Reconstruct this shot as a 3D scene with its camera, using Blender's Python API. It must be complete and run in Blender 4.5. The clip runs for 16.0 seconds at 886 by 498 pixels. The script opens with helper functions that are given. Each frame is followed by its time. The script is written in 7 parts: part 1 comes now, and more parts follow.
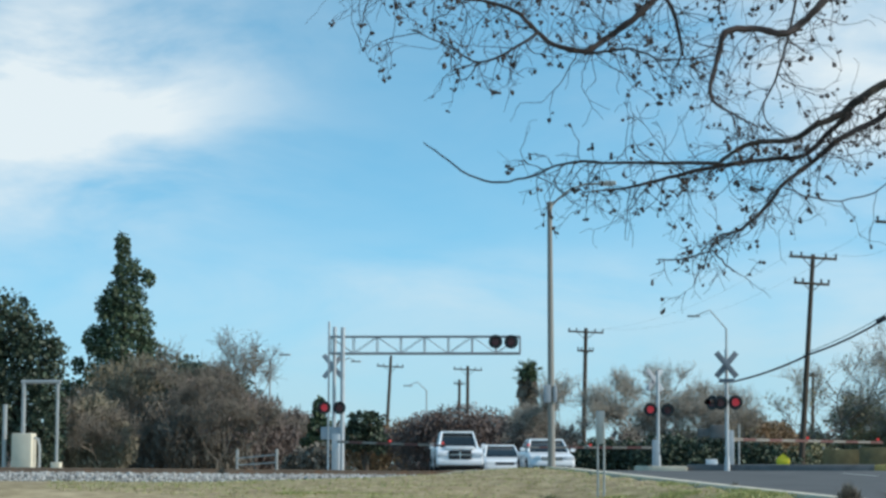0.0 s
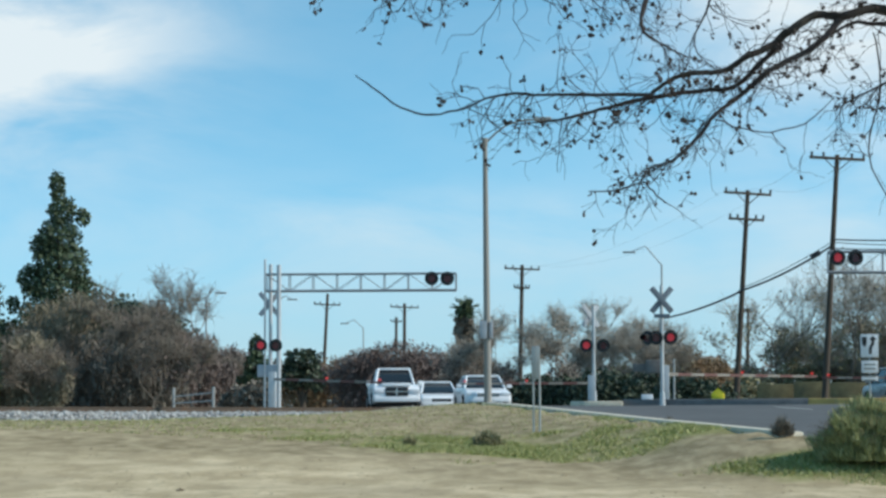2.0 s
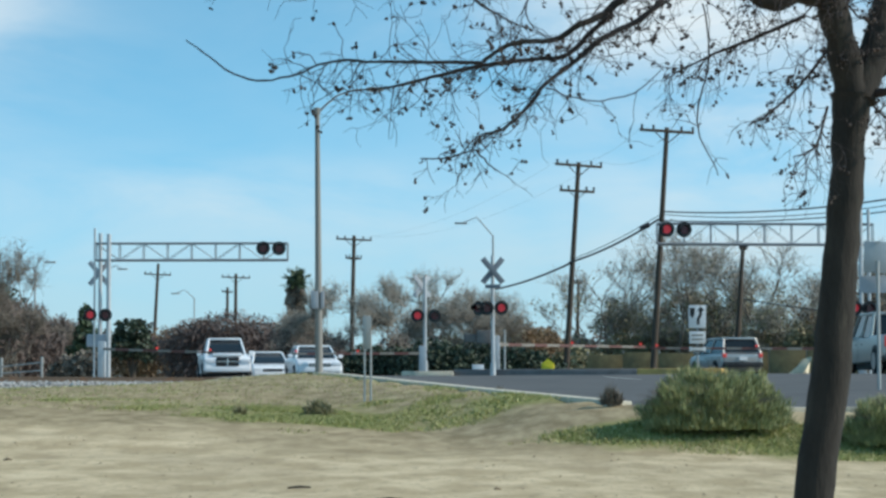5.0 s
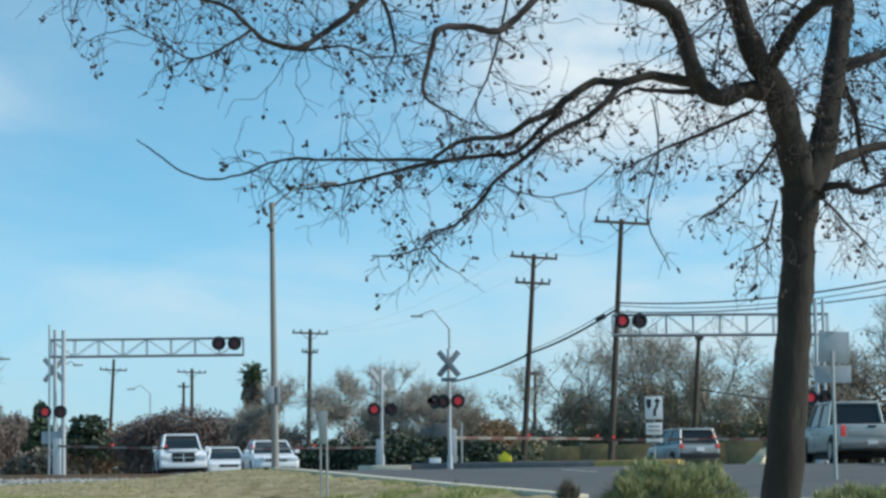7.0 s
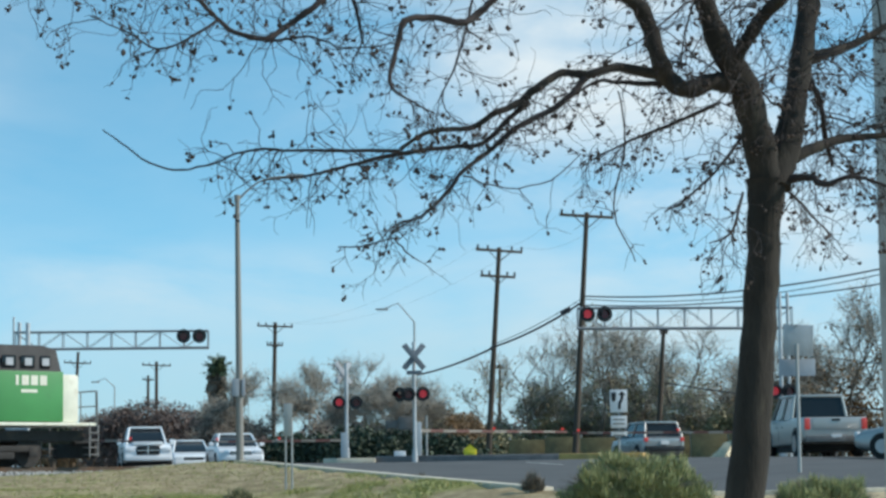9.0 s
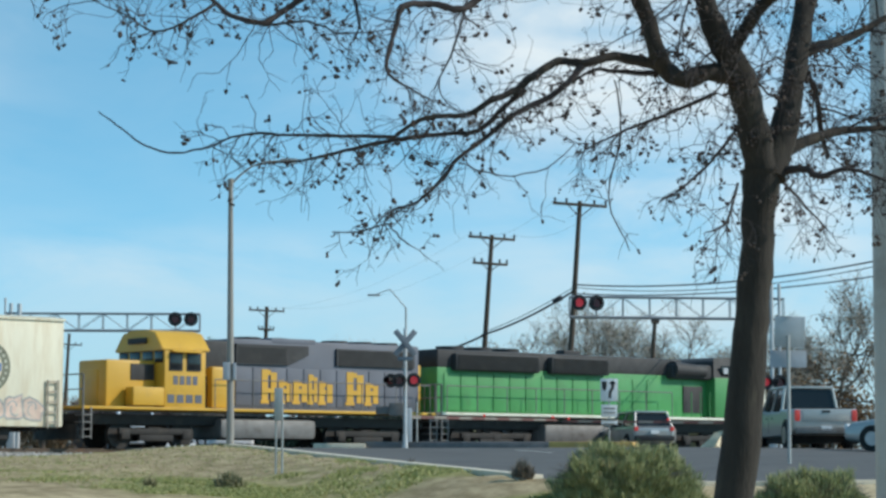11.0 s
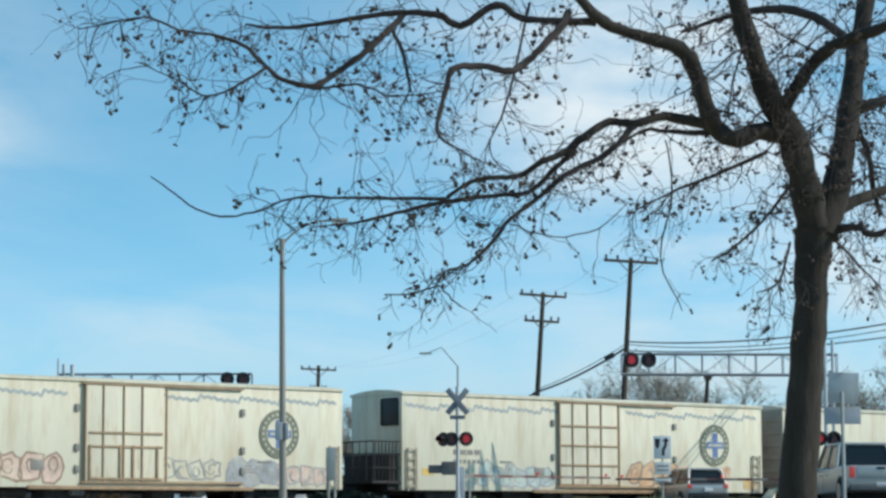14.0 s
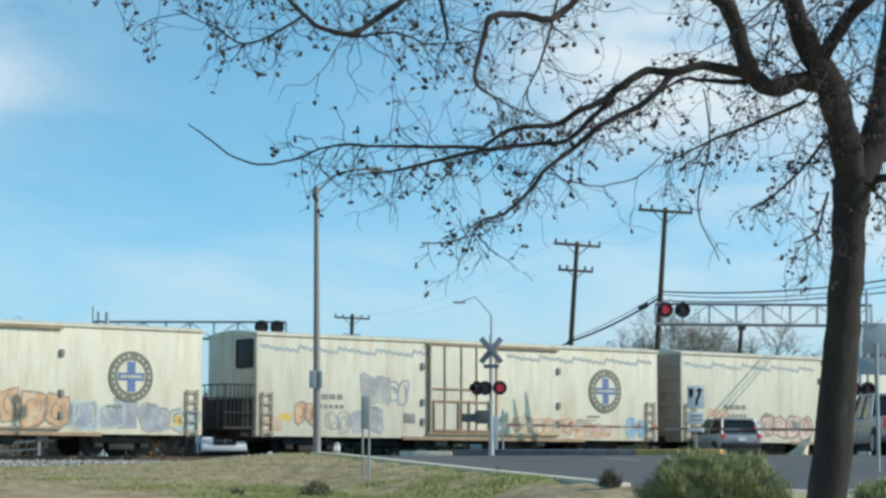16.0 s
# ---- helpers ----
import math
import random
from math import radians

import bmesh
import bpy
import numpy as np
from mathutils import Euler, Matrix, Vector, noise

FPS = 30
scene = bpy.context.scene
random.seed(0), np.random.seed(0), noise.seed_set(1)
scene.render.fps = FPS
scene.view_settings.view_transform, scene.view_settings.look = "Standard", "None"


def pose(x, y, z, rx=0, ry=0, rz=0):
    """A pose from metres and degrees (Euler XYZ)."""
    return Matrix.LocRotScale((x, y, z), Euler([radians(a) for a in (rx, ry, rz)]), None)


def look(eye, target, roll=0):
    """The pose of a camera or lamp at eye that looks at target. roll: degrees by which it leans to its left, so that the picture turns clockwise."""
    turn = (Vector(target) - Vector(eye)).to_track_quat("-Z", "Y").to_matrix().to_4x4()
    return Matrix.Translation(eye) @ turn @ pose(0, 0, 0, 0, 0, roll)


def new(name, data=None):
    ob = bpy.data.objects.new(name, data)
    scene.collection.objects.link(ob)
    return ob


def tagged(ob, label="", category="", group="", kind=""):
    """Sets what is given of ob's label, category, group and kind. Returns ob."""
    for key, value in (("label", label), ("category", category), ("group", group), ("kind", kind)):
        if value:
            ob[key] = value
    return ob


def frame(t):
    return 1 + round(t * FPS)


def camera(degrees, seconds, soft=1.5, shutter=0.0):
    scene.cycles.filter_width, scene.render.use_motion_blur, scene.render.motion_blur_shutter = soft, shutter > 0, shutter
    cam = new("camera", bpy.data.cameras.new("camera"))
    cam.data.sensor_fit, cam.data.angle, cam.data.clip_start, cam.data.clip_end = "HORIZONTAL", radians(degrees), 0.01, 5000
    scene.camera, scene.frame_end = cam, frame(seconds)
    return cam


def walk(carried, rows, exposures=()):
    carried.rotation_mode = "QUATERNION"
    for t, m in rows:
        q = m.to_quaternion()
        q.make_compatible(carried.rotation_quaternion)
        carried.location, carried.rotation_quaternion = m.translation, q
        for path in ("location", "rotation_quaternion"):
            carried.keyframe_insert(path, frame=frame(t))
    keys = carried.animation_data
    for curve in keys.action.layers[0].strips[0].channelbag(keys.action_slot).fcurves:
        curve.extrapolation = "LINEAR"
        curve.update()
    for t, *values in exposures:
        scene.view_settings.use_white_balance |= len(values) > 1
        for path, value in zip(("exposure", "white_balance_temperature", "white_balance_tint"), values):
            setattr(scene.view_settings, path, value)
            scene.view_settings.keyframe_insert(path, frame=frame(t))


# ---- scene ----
cam = camera(2 * math.degrees(math.atan(784 / 4200)), 16.0, soft=2.8)
# seconds, eye x, eye z, yaw, pitch, roll
CAM = [
    (0.0, -0.022, -0.556, 7.251, 5.737, 0.239),
    (0.5, -0.017, -0.576, 7.101, 5.554, -0.021),
    (1.0, -0.003, -0.574, 6.314, 5.164, -0.260),
    (1.5, -0.004, -0.593, 5.790, 5.195, -0.210),
    (2.0, 0.011, -0.598, 5.715, 4.242, -0.155),
    (2.5, 0.000, -0.599, 3.108, 1.615, -0.292),
    (3.0, 0.033, -0.644, 1.649, 2.361, -0.643),
    (3.5, 0.006, -0.613, 1.140, 2.671, -0.497),
    (3.7, 0.018, -0.608, 1.276, 2.416, -0.792),
    (5.8, 0.016, -0.639, 1.711, 4.482, 0.299),
    (6.0, 0.013, -0.629, 1.261, 4.644, -0.071),
    (6.5, 0.043, -0.601, 0.448, 4.973, -1.210),
    (7.0, 0.053, -0.594, 0.583, 5.750, -0.748),
    (7.5, 0.065, -0.596, 0.480, 6.016, -0.884),
    (8.0, 0.046, -0.606, 0.085, 5.916, -0.945),
    (8.5, 0.060, -0.605, -0.163, 5.856, -0.823),
    (9.0, 0.043, -0.612, -0.262, 5.583, -0.714),
    (11.5, 0.029, -0.612, -0.269, 5.258, 0.315),
    (12.0, 0.035, -0.609, -0.066, 5.260, 0.478),
    (12.5, 0.034, -0.608, 0.000, 5.250, 0.412),
    (13.0, 0.047, -0.598, 0.205, 5.358, 0.144),
    (13.5, 0.034, -0.591, 0.528, 6.136, -0.038),
    (14.0, 0.023, -0.579, 0.790, 6.647, -0.249),
    (14.5, 0.026, -0.588, 0.827, 6.664, -0.025),
    (15.0, 0.004, -0.590, 1.064, 6.317, 0.008),
    (15.5, 0.007, -0.582, 1.380, 5.665, 0.037),
    (16.0, -0.003, -0.583, 1.605, 5.420, 0.046),
]
walk(cam, [(t, pose(x, 0, z, 90 + p, 0, y) @ pose(0, 0, 0, 0, 0, r)) for t, x, z, y, p, r in CAM])

# ---- light ----
SUN_AZ, SUN_EL = radians(96), radians(34)      # azimuth from straight ahead, towards the right
world = bpy.data.worlds.new("sky")
scene.world = world
world.use_nodes = True
scene.view_settings.exposure = 0.45
sun_data = bpy.data.lights.new("sun", "SUN")
sun_data.energy, sun_data.angle, sun_data.color = 2.75, radians(0.55), (1.0, 0.93, 0.82)
sun = new("sun", sun_data)
SKY_TINT = (0.77, 1.33, 1.19, 1)
# banks of cloud: across and up (as slopes from the eye), their spreads, and strength
CLOUDS = ((-0.305, 0.17, 0.085, 0.055, 1.0), (0.07, 0.185, 0.10, 0.065, 0.62), (-0.13, 0.085, 0.13, 0.014, 0.33), (-0.02, 0.06, 0.25, 0.02, 0.2), (0.14, 0.10, 0.08, 0.05, 0.5), (0.0, 0.0, 0.7, 0.045, 0.3))
SUN_DIR = Vector((math.sin(SUN_AZ) * math.cos(SUN_EL), math.cos(SUN_AZ) * math.cos(SUN_EL), math.sin(SUN_EL)))
sun.matrix_world = look(SUN_DIR * 100, (0, 0, 0))


def build_sky():
    nt = world.node_tree
    nodes, links = nt.nodes, nt.links
    nodes.clear()

    def calc(op, a, b=0.0):
        x = nodes.new("ShaderNodeMath")
        x.operation = op
        for k, v in enumerate((a, b)):
            if isinstance(v, (int, float)):
                x.inputs[k].default_value = v
            else:
                links.new(v, x.inputs[k])
        return x.outputs["Value"]

    out = nodes.new("ShaderNodeOutputWorld")
    bg = nodes.new("ShaderNodeBackground")
    sky = nodes.new("ShaderNodeTexSky")
    sky.sky_type, sky.sun_disc = "NISHITA", False
    sky.sun_elevation, sky.sun_rotation = SUN_EL, SUN_AZ
    sky.air_density, sky.dust_density, sky.ozone_density = 1.0, 0.3, 2.0
    bg.inputs["Strength"].default_value = 0.15
    coord = nodes.new("ShaderNodeTexCoord")
    lift = nodes.new("ShaderNodeMapping")          # clear winter air: the deep blue reaches far down
    lift.inputs["Scale"].default_value = (1, 1, 2.6)
    lift.inputs["Location"].default_value = (0, 0, 0.12)
    links.new(coord.outputs["Generated"], lift.inputs["Vector"])
    unit = nodes.new("ShaderNodeVectorMath")
    unit.operation = "NORMALIZE"
    links.new(lift.outputs["Vector"], unit.inputs[0])
    links.new(unit.outputs["Vector"], sky.inputs["Vector"])
    tint = nodes.new("ShaderNodeMix")
    tint.data_type, tint.blend_type = "RGBA", "MULTIPLY"
    tint.inputs["Factor"].default_value = 1.0
    links.new(sky.outputs["Color"], tint.inputs["A"])
    tint.inputs["B"].default_value = SKY_TINT
    # thin winter cloud: soft white banks and faint streaks
    sep = nodes.new("ShaderNodeSeparateXYZ")
    links.new(coord.outputs["Generated"], sep.inputs["Vector"])
    across = calc("DIVIDE", sep.outputs["X"], calc("MAXIMUM", calc("ABSOLUTE", sep.outputs["Y"]), 0.05))
    height = calc("DIVIDE", sep.outputs["Z"], calc("MAXIMUM", calc("ABSOLUTE", sep.outputs["Y"]), 0.05))
    mp = nodes.new("ShaderNodeMapping")
    mp.inputs["Scale"].default_value = (7.0, 7.0, 20.0)
    links.new(coord.outputs["Generated"], mp.inputs["Vector"])
    puff = nodes.new("ShaderNodeTexNoise")
    puff.inputs["Scale"].default_value, puff.inputs["Detail"].default_value = 1.3, 10.0
    puff.inputs["Roughness"].default_value, puff.inputs["Distortion"].default_value = 0.56, 0.4
    links.new(mp.outputs["Vector"], puff.inputs["Vector"])
    total = None
    for a, b, sa, sb, gain in CLOUDS:
        dx = calc("DIVIDE", calc("SUBTRACT", across, a), sa)
        dz = calc("DIVIDE", calc("SUBTRACT", height, b), sb)
        r2 = calc("ADD", calc("MULTIPLY", dx, dx), calc("MULTIPLY", dz, dz))
        g = calc("MULTIPLY", calc("POWER", 2.718, calc("MULTIPLY", r2, -1.0)), gain)
        total = g if total is None else calc("ADD", total, g)
    rough = nodes.new("ShaderNodeMapRange")
    rough.inputs["From Min"].default_value, rough.inputs["From Max"].default_value = 0.32, 0.66
    rough.inputs["To Min"].default_value, rough.inputs["To Max"].default_value = 0.1, 1.45
    links.new(puff.outputs["Fac"], rough.inputs["Value"])
    fac = calc("MINIMUM", calc("MULTIPLY", calc("ADD", total, 0.05), rough.outputs["Result"]), 0.93)
    mix = nodes.new("ShaderNodeMix")
    mix.data_type = "RGBA"
    links.new(fac, mix.inputs["Factor"])
    links.new(tint.outputs["Result"], mix.inputs["A"])
    mix.inputs["B"].default_value = (4.0, 4.4, 4.55, 1)
    hz = calc("DIVIDE", height, 0.072)
    haze = nodes.new("ShaderNodeMix")
    haze.data_type = "RGBA"
    links.new(calc("MULTIPLY", calc("POWER", 2.718, calc("MULTIPLY", calc("MULTIPLY", hz, hz), -1.0)), 0.82), haze.inputs["Factor"])
    links.new(mix.outputs["Result"], haze.inputs["A"])
    haze.inputs["B"].default_value = (2.2, 2.95, 3.2, 1)
    links.new(haze.outputs["Result"], bg.inputs["Color"])
    links.new(bg.outputs["Background"], out.inputs["Surface"])


build_sky()


# ---- helpers of this scene ----
C40, S40 = math.cos(radians(40.5)), math.sin(radians(40.5))
rnd = random.Random(7)


def u_of(x, y):
    """Distance from the track's middle, towards the viewer."""
    return (90.3 + 0.8541 * x - y) * C40


def kerb_side(x, y):
    """Distance to the right of the avenue's near kerb."""
    line, corner = (x + 2.23) * 0.951 + (y - 62.9) * 0.31, (y - 47.5) * 0.97 + 0.04 * x
    h = min(1, max(0, 0.5 + 0.5 * (corner - line) / 3.0))
    return corner + (line - corner) * h - 3.0 * h * (1 - h)


def road_z(x, y):
    line = (x + 2.23) * 0.951 + (y - 62.9) * 0.31
    u = u_of(x, y)
    u -= max(0.0, min(12.0, 1.2 * (line - 3))) if u > 0 else 0.0
    return float(np.interp(u, [-400, -40, -14, -4, 9, 24, 40, 60, 90], [-0.9, -0.5, -0.12, 0, 0, -0.55, -1.1, -1.5, -1.9]))


def verge_z(x, y):
    k = min(1, max(0, (x + 15) / 9))
    top = -0.05 - 0.40 * (1 - k)
    u = u_of(x, y)
    z = float(np.interp(u, [-400, -60, -12, -4, 2.5, 9, 18, 26, 34, 50, 90], [-1.1, -0.9, -0.3, -0.2, top - 0.05, top, -0.6, -1.1, -1.6, -2.0, -2.1]))
    return z + 0.05 * noise.noise((x * 0.3, y * 0.3, 0)) + 0.02 * noise.noise((x * 1.3, y * 1.3, 5))


def ground_z(x, y):
    s = kerb_side(x, y)
    k = min(1, max(0, (s + 4.5) / 4.2))
    k = k * k * (3 - 2 * k)
    return verge_z(x, y) * (1 - k) + (road_z(x, y) + (-0.1 if s > -0.45 else 0.07)) * k


def finish(name, bm, material, smooth=True):
    me = bpy.data.meshes.new(name)
    bm.normal_update()
    bm.to_mesh(me)
    bm.free()
    if material:
        me.materials.append(material)
    if smooth:
        me.shade_smooth()
        me.set_sharp_from_angle(angle=radians(38))
    return me


def part(name, bm, material, parent, label=""):
    ob = new(name, finish(name, bm, material))
    ob.parent = parent
    return tagged(ob, label)


def thing(name, label, category, at=None, group="", kind=""):
    ob = new(name)
    ob.empty_display_size = 0.2
    if at is not None:
        ob.matrix_basis = at
    return tagged(ob, label, category, group, kind)


def single(name, bm, material, label, category, at=None, group="", kind=""):
    ob = new(name, finish(name, bm, material))
    if at is not None:
        ob.matrix_basis = at
    return tagged(ob, label, category, group, kind)


def bx(bm, c, s, rot=None, bevel=0.0):
    """A box by its middle and size, with bevelled edges where asked."""
    vs = bmesh.ops.create_cube(bm, size=1)["verts"]
    m = Matrix.Translation(c) @ (rot or Matrix()) @ Matrix.Diagonal((*s, 1))
    bmesh.ops.transform(bm, matrix=m, verts=vs)
    if bevel:
        es = list({e for v in vs for e in v.link_edges})
        bmesh.ops.bevel(bm, geom=es, offset=bevel, segments=2, affect="EDGES", profile=0.6)
    return bm


def tube(bm, pts, seg=8, cap=True):
    """A tapered tube through points (x, y, z, radius)."""
    rings = []
    for i, p in enumerate(pts):
        a, b = Vector(pts[max(0, i - 1)][:3]), Vector(pts[min(len(pts) - 1, i + 1)][:3])
        d = (b - a).normalized()
        side = d.cross(Vector((0, 1, 0)) if abs(d.y) < 0.9 else Vector((1, 0, 0))).normalized()
        up = side.cross(d)
        c = Vector(p[:3])
        rings.append([bm.verts.new(c + (side * math.cos(k * math.tau / seg) + up * math.sin(k * math.tau / seg)) * p[3]) for k in range(seg)])
    for r0, r1 in zip(rings, rings[1:]):
        for k in range(seg):
            bm.faces.new((r0[k], r0[(k + 1) % seg], r1[(k + 1) % seg], r1[k]))
    if cap and seg > 2:
        bm.faces.new(rings[0][::-1])
        bm.faces.new(rings[-1])
    return bm


def rod(bm, a, b, r, r1=None, seg=8):
    return tube(bm, [(*a, r), (*b, r if r1 is None else r1)], seg)


def disc(bm, c, axis, r, depth, seg=20):
    a = Vector(axis).normalized() * depth / 2
    return rod(bm, Vector(c) - a, Vector(c) + a, r, seg=seg)


def prism(bm, poly, y0, y1):
    """A polygon in x and z, drawn out along y."""
    a = [bm.verts.new((x, y0, z)) for x, z in poly]
    b = [bm.verts.new((x, y1, z)) for x, z in poly]
    n = len(poly)
    bm.faces.new(a)
    bm.faces.new(b[::-1])
    for i in range(n):
        bm.faces.new((a[i], b[i], b[(i + 1) % n], a[(i + 1) % n]))
    bmesh.ops.recalc_face_normals(bm, faces=bm.faces)
    return bm


def B():
    return bmesh.new()


# ---- materials ----
def surface(name, col, rough=0.6, metal=0.0, vary=0.18, scale=3.0, fine=60.0, bump=0.15, dirt=None, dirt_at=(0.55, 0.75), dirt_scale=1.3, stretch=(1, 1, 1), emit=None, spec=0.5):
    """A painted, metal, stone or plant surface: its colour varied at two scales, worn or stained where dirt is given."""
    m = bpy.data.materials.new(name)
    m.use_nodes = True
    nt = m.node_tree
    n, l = nt.nodes, nt.links
    b = n["Principled BSDF"]
    b.inputs["Roughness"].default_value, b.inputs["Metallic"].default_value = rough, metal
    b.inputs["Specular IOR Level"].default_value = spec
    tc = n.new("ShaderNodeTexCoord")
    mp = n.new("ShaderNodeMapping")
    mp.inputs["Scale"].default_value = stretch
    l.new(tc.outputs["Object"], mp.inputs["Vector"])
    big, small = n.new("ShaderNodeTexNoise"), n.new("ShaderNodeTexNoise")
    big.inputs["Scale"].default_value, big.inputs["Detail"].default_value = scale, 6
    small.inputs["Scale"].default_value, small.inputs["Detail"].default_value = fine, 3
    for t in (big, small):
        l.new(mp.outputs["Vector"], t.inputs["Vector"])
    add = n.new("ShaderNodeMath")
    add.operation = "MULTIPLY_ADD"
    add.inputs[1].default_value = 0.4
    l.new(small.outputs["Fac"], add.inputs[0])
    l.new(big.outputs["Fac"], add.inputs[2])
    rng = n.new("ShaderNodeMapRange")
    rng.inputs["From Min"].default_value, rng.inputs["From Max"].default_value = 0.4, 1.0
    rng.inputs["To Min"].default_value, rng.inputs["To Max"].default_value = 1 - vary, 1 + vary
    l.new(add.outputs["Value"], rng.inputs["Value"])
    mul = n.new("ShaderNodeVectorMath")
    mul.operation = "SCALE"
    mul.inputs[0].default_value = col
    l.new(rng.outputs["Result"], mul.inputs["Scale"])
    last = mul.outputs["Vector"]
    if dirt:
        dn = n.new("ShaderNodeTexNoise")
        dn.inputs["Scale"].default_value, dn.inputs["Detail"].default_value, dn.inputs["Roughness"].default_value = dirt_scale, 8, 0.62
        l.new(mp.outputs["Vector"], dn.inputs["Vector"])
        rp = n.new("ShaderNodeMapRange")
        rp.inputs["From Min"].default_value, rp.inputs["From Max"].default_value = dirt_at
        l.new(dn.outputs["Fac"], rp.inputs["Value"])
        mx = n.new("ShaderNodeMix")
        mx.data_type = "RGBA"
        l.new(rp.outputs["Result"], mx.inputs["Factor"])
        l.new(last, mx.inputs["A"])
        mx.inputs["B"].default_value = (*dirt, 1)
        last = mx.outputs["Result"]
    l.new(last, b.inputs["Base Color"])
    if bump:
        bp = n.new("ShaderNodeBump")
        bp.inputs["Strength"].default_value, bp.inputs["Distance"].default_value = bump, 0.02
        l.new(add.outputs["Value"], bp.inputs["Height"])
        l.new(bp.outputs["Normal"], b.inputs["Normal"])
    if emit:
        b.inputs["Emission Color"].default_value = (*emit[:3], 1)
        b.inputs["Emission Strength"].default_value = emit[3]
    return m


def leafy(name, cols, rough=0.6):
    """Foliage whose colour changes from leaf to leaf."""
    m = bpy.data.materials.new(name)
    m.use_nodes = True
    n, l = m.node_tree.nodes, m.node_tree.links
    b = n["Principled BSDF"]
    b.inputs["Roughness"].default_value = rough
    geo = n.new("ShaderNodeNewGeometry")
    ramp = n.new("ShaderNodeValToRGB")
    e = ramp.color_ramp.elements
    e[0].color, e[1].color = (*cols[0], 1), (*cols[-1], 1)
    for i, c in enumerate(cols[1:-1]):
        e.new((i + 1) / (len(cols) - 1)).color = (*c, 1)
    l.new(geo.outputs["Random Per Island"], ramp.inputs["Fac"])
    l.new(ramp.outputs["Color"], b.inputs["Base Color"])
    return m


# green patches on the verge: x, y, spreads, strength
GRASS_PATCHES = ((-9.6, 55.5, 2.2, 2.6, 0.45), (-5.2, 54.0, 2.6, 3.0, 0.75), (-3.0, 50.5, 3.4, 2.6, 0.75), (0.6, 53.0, 1.6, 2.6, 0.7), (2.0, 45.2, 1.4, 1.2, 1.0), (4.6, 44.2, 2.2, 1.2, 0.9), (7.4, 42.8, 2.4, 1.8, 1.0), (-0.8, 57.5, 3.0, 3.0, 0.45))


def ground_material():
    m = bpy.data.materials.new("dry_verge")
    m.use_nodes = True
    n, l = m.node_tree.nodes, m.node_tree.links
    b = n["Principled BSDF"]
    b.inputs["Roughness"].default_value = 0.95
    b.inputs["Specular IOR Level"].default_value = 0.15
    tc = n.new("ShaderNodeTexCoord")
    sep = n.new("ShaderNodeSeparateXYZ")
    l.new(tc.outputs["Object"], sep.inputs["Vector"])

    def tex(scale, detail, stretch=None, rough=0.6):
        t = n.new("ShaderNodeTexNoise")
        t.inputs["Scale"].default_value, t.inputs["Detail"].default_value, t.inputs["Roughness"].default_value = scale, detail, rough
        if stretch:
            mp = n.new("ShaderNodeMapping")
            mp.inputs["Scale"].default_value = stretch
            l.new(tc.outputs["Object"], mp.inputs["Vector"])
            l.new(mp.outputs["Vector"], t.inputs["Vector"])
        else:
            l.new(tc.outputs["Object"], t.inputs["Vector"])
        return t.outputs["Fac"]

    def rng(v, a, c, lo=0.0, hi=1.0):
        r = n.new("ShaderNodeMapRange")
        r.interpolation_type = "SMOOTHSTEP"
        r.inputs["From Min"].default_value, r.inputs["From Max"].default_value = a, c
        r.inputs["To Min"].default_value, r.inputs["To Max"].default_value = lo, hi
        l.new(v, r.inputs["Value"])
        return r.outputs["Result"]

    def mix(f, a, c):
        x = n.new("ShaderNodeMix")
        x.data_type = "RGBA"
        l.new(f, x.inputs["Factor"])
        for k, v in (("A", a), ("B", c)):
            if isinstance(v, tuple):
                x.inputs[k].default_value = (*v, 1)
            else:
                l.new(v, x.inputs[k])
        return x.outputs["Result"]

    def math2(op, a, c):
        x = n.new("ShaderNodeMath")
        x.operation = op
        for k, v in enumerate((a, c)):
            if isinstance(v, float):
                x.inputs[k].default_value = v
            else:
                l.new(v, x.inputs[k])
        return x.outputs["Value"]

    sand = mix(rng(tex(1.1, 8, (1, 0.45, 1)), 0.36, 0.66), (0.45, 0.345, 0.205), (0.68, 0.54, 0.345))
    sand = mix(rng(tex(0.35, 7, (1, 0.5, 1)), 0.5, 0.66, 0, 0.6), sand, (0.39, 0.30, 0.185))
    sand = mix(rng(tex(4.5, 8, (1, 0.3, 1), 0.7), 0.53, 0.68, 0, 0.6), sand, (0.30, 0.235, 0.15))
    sand = mix(rng(tex(14.0, 6, (1, 0.3, 1), 0.7), 0.55, 0.70, 0, 0.6), sand, (0.22, 0.175, 0.115))
    straw = mix(rng(tex(2.2, 8, (1, 0.5, 1)), 0.35, 0.68), (0.25, 0.19, 0.105), (0.45, 0.355, 0.215))
    green = mix(rng(tex(4.0, 8, (1, 0.5, 1)), 0.35, 0.7), (0.165, 0.185, 0.045), (0.27, 0.275, 0.085))
    patch = None
    for cx, cy, rx, ry, gain in GRASS_PATCHES:
        dx, dy = math2("DIVIDE", math2("SUBTRACT", sep.outputs["X"], cx), rx), math2("DIVIDE", math2("SUBTRACT", sep.outputs["Y"], cy), ry)
        r2 = math2("ADD", math2("MULTIPLY", dx, dx), math2("MULTIPLY", dy, dy))
        bump_up = math2("MULTIPLY", math2("POWER", 2.718, math2("MULTIPLY", r2, -1.0)), gain)
        patch = bump_up if patch is None else math2("ADD", patch, bump_up)
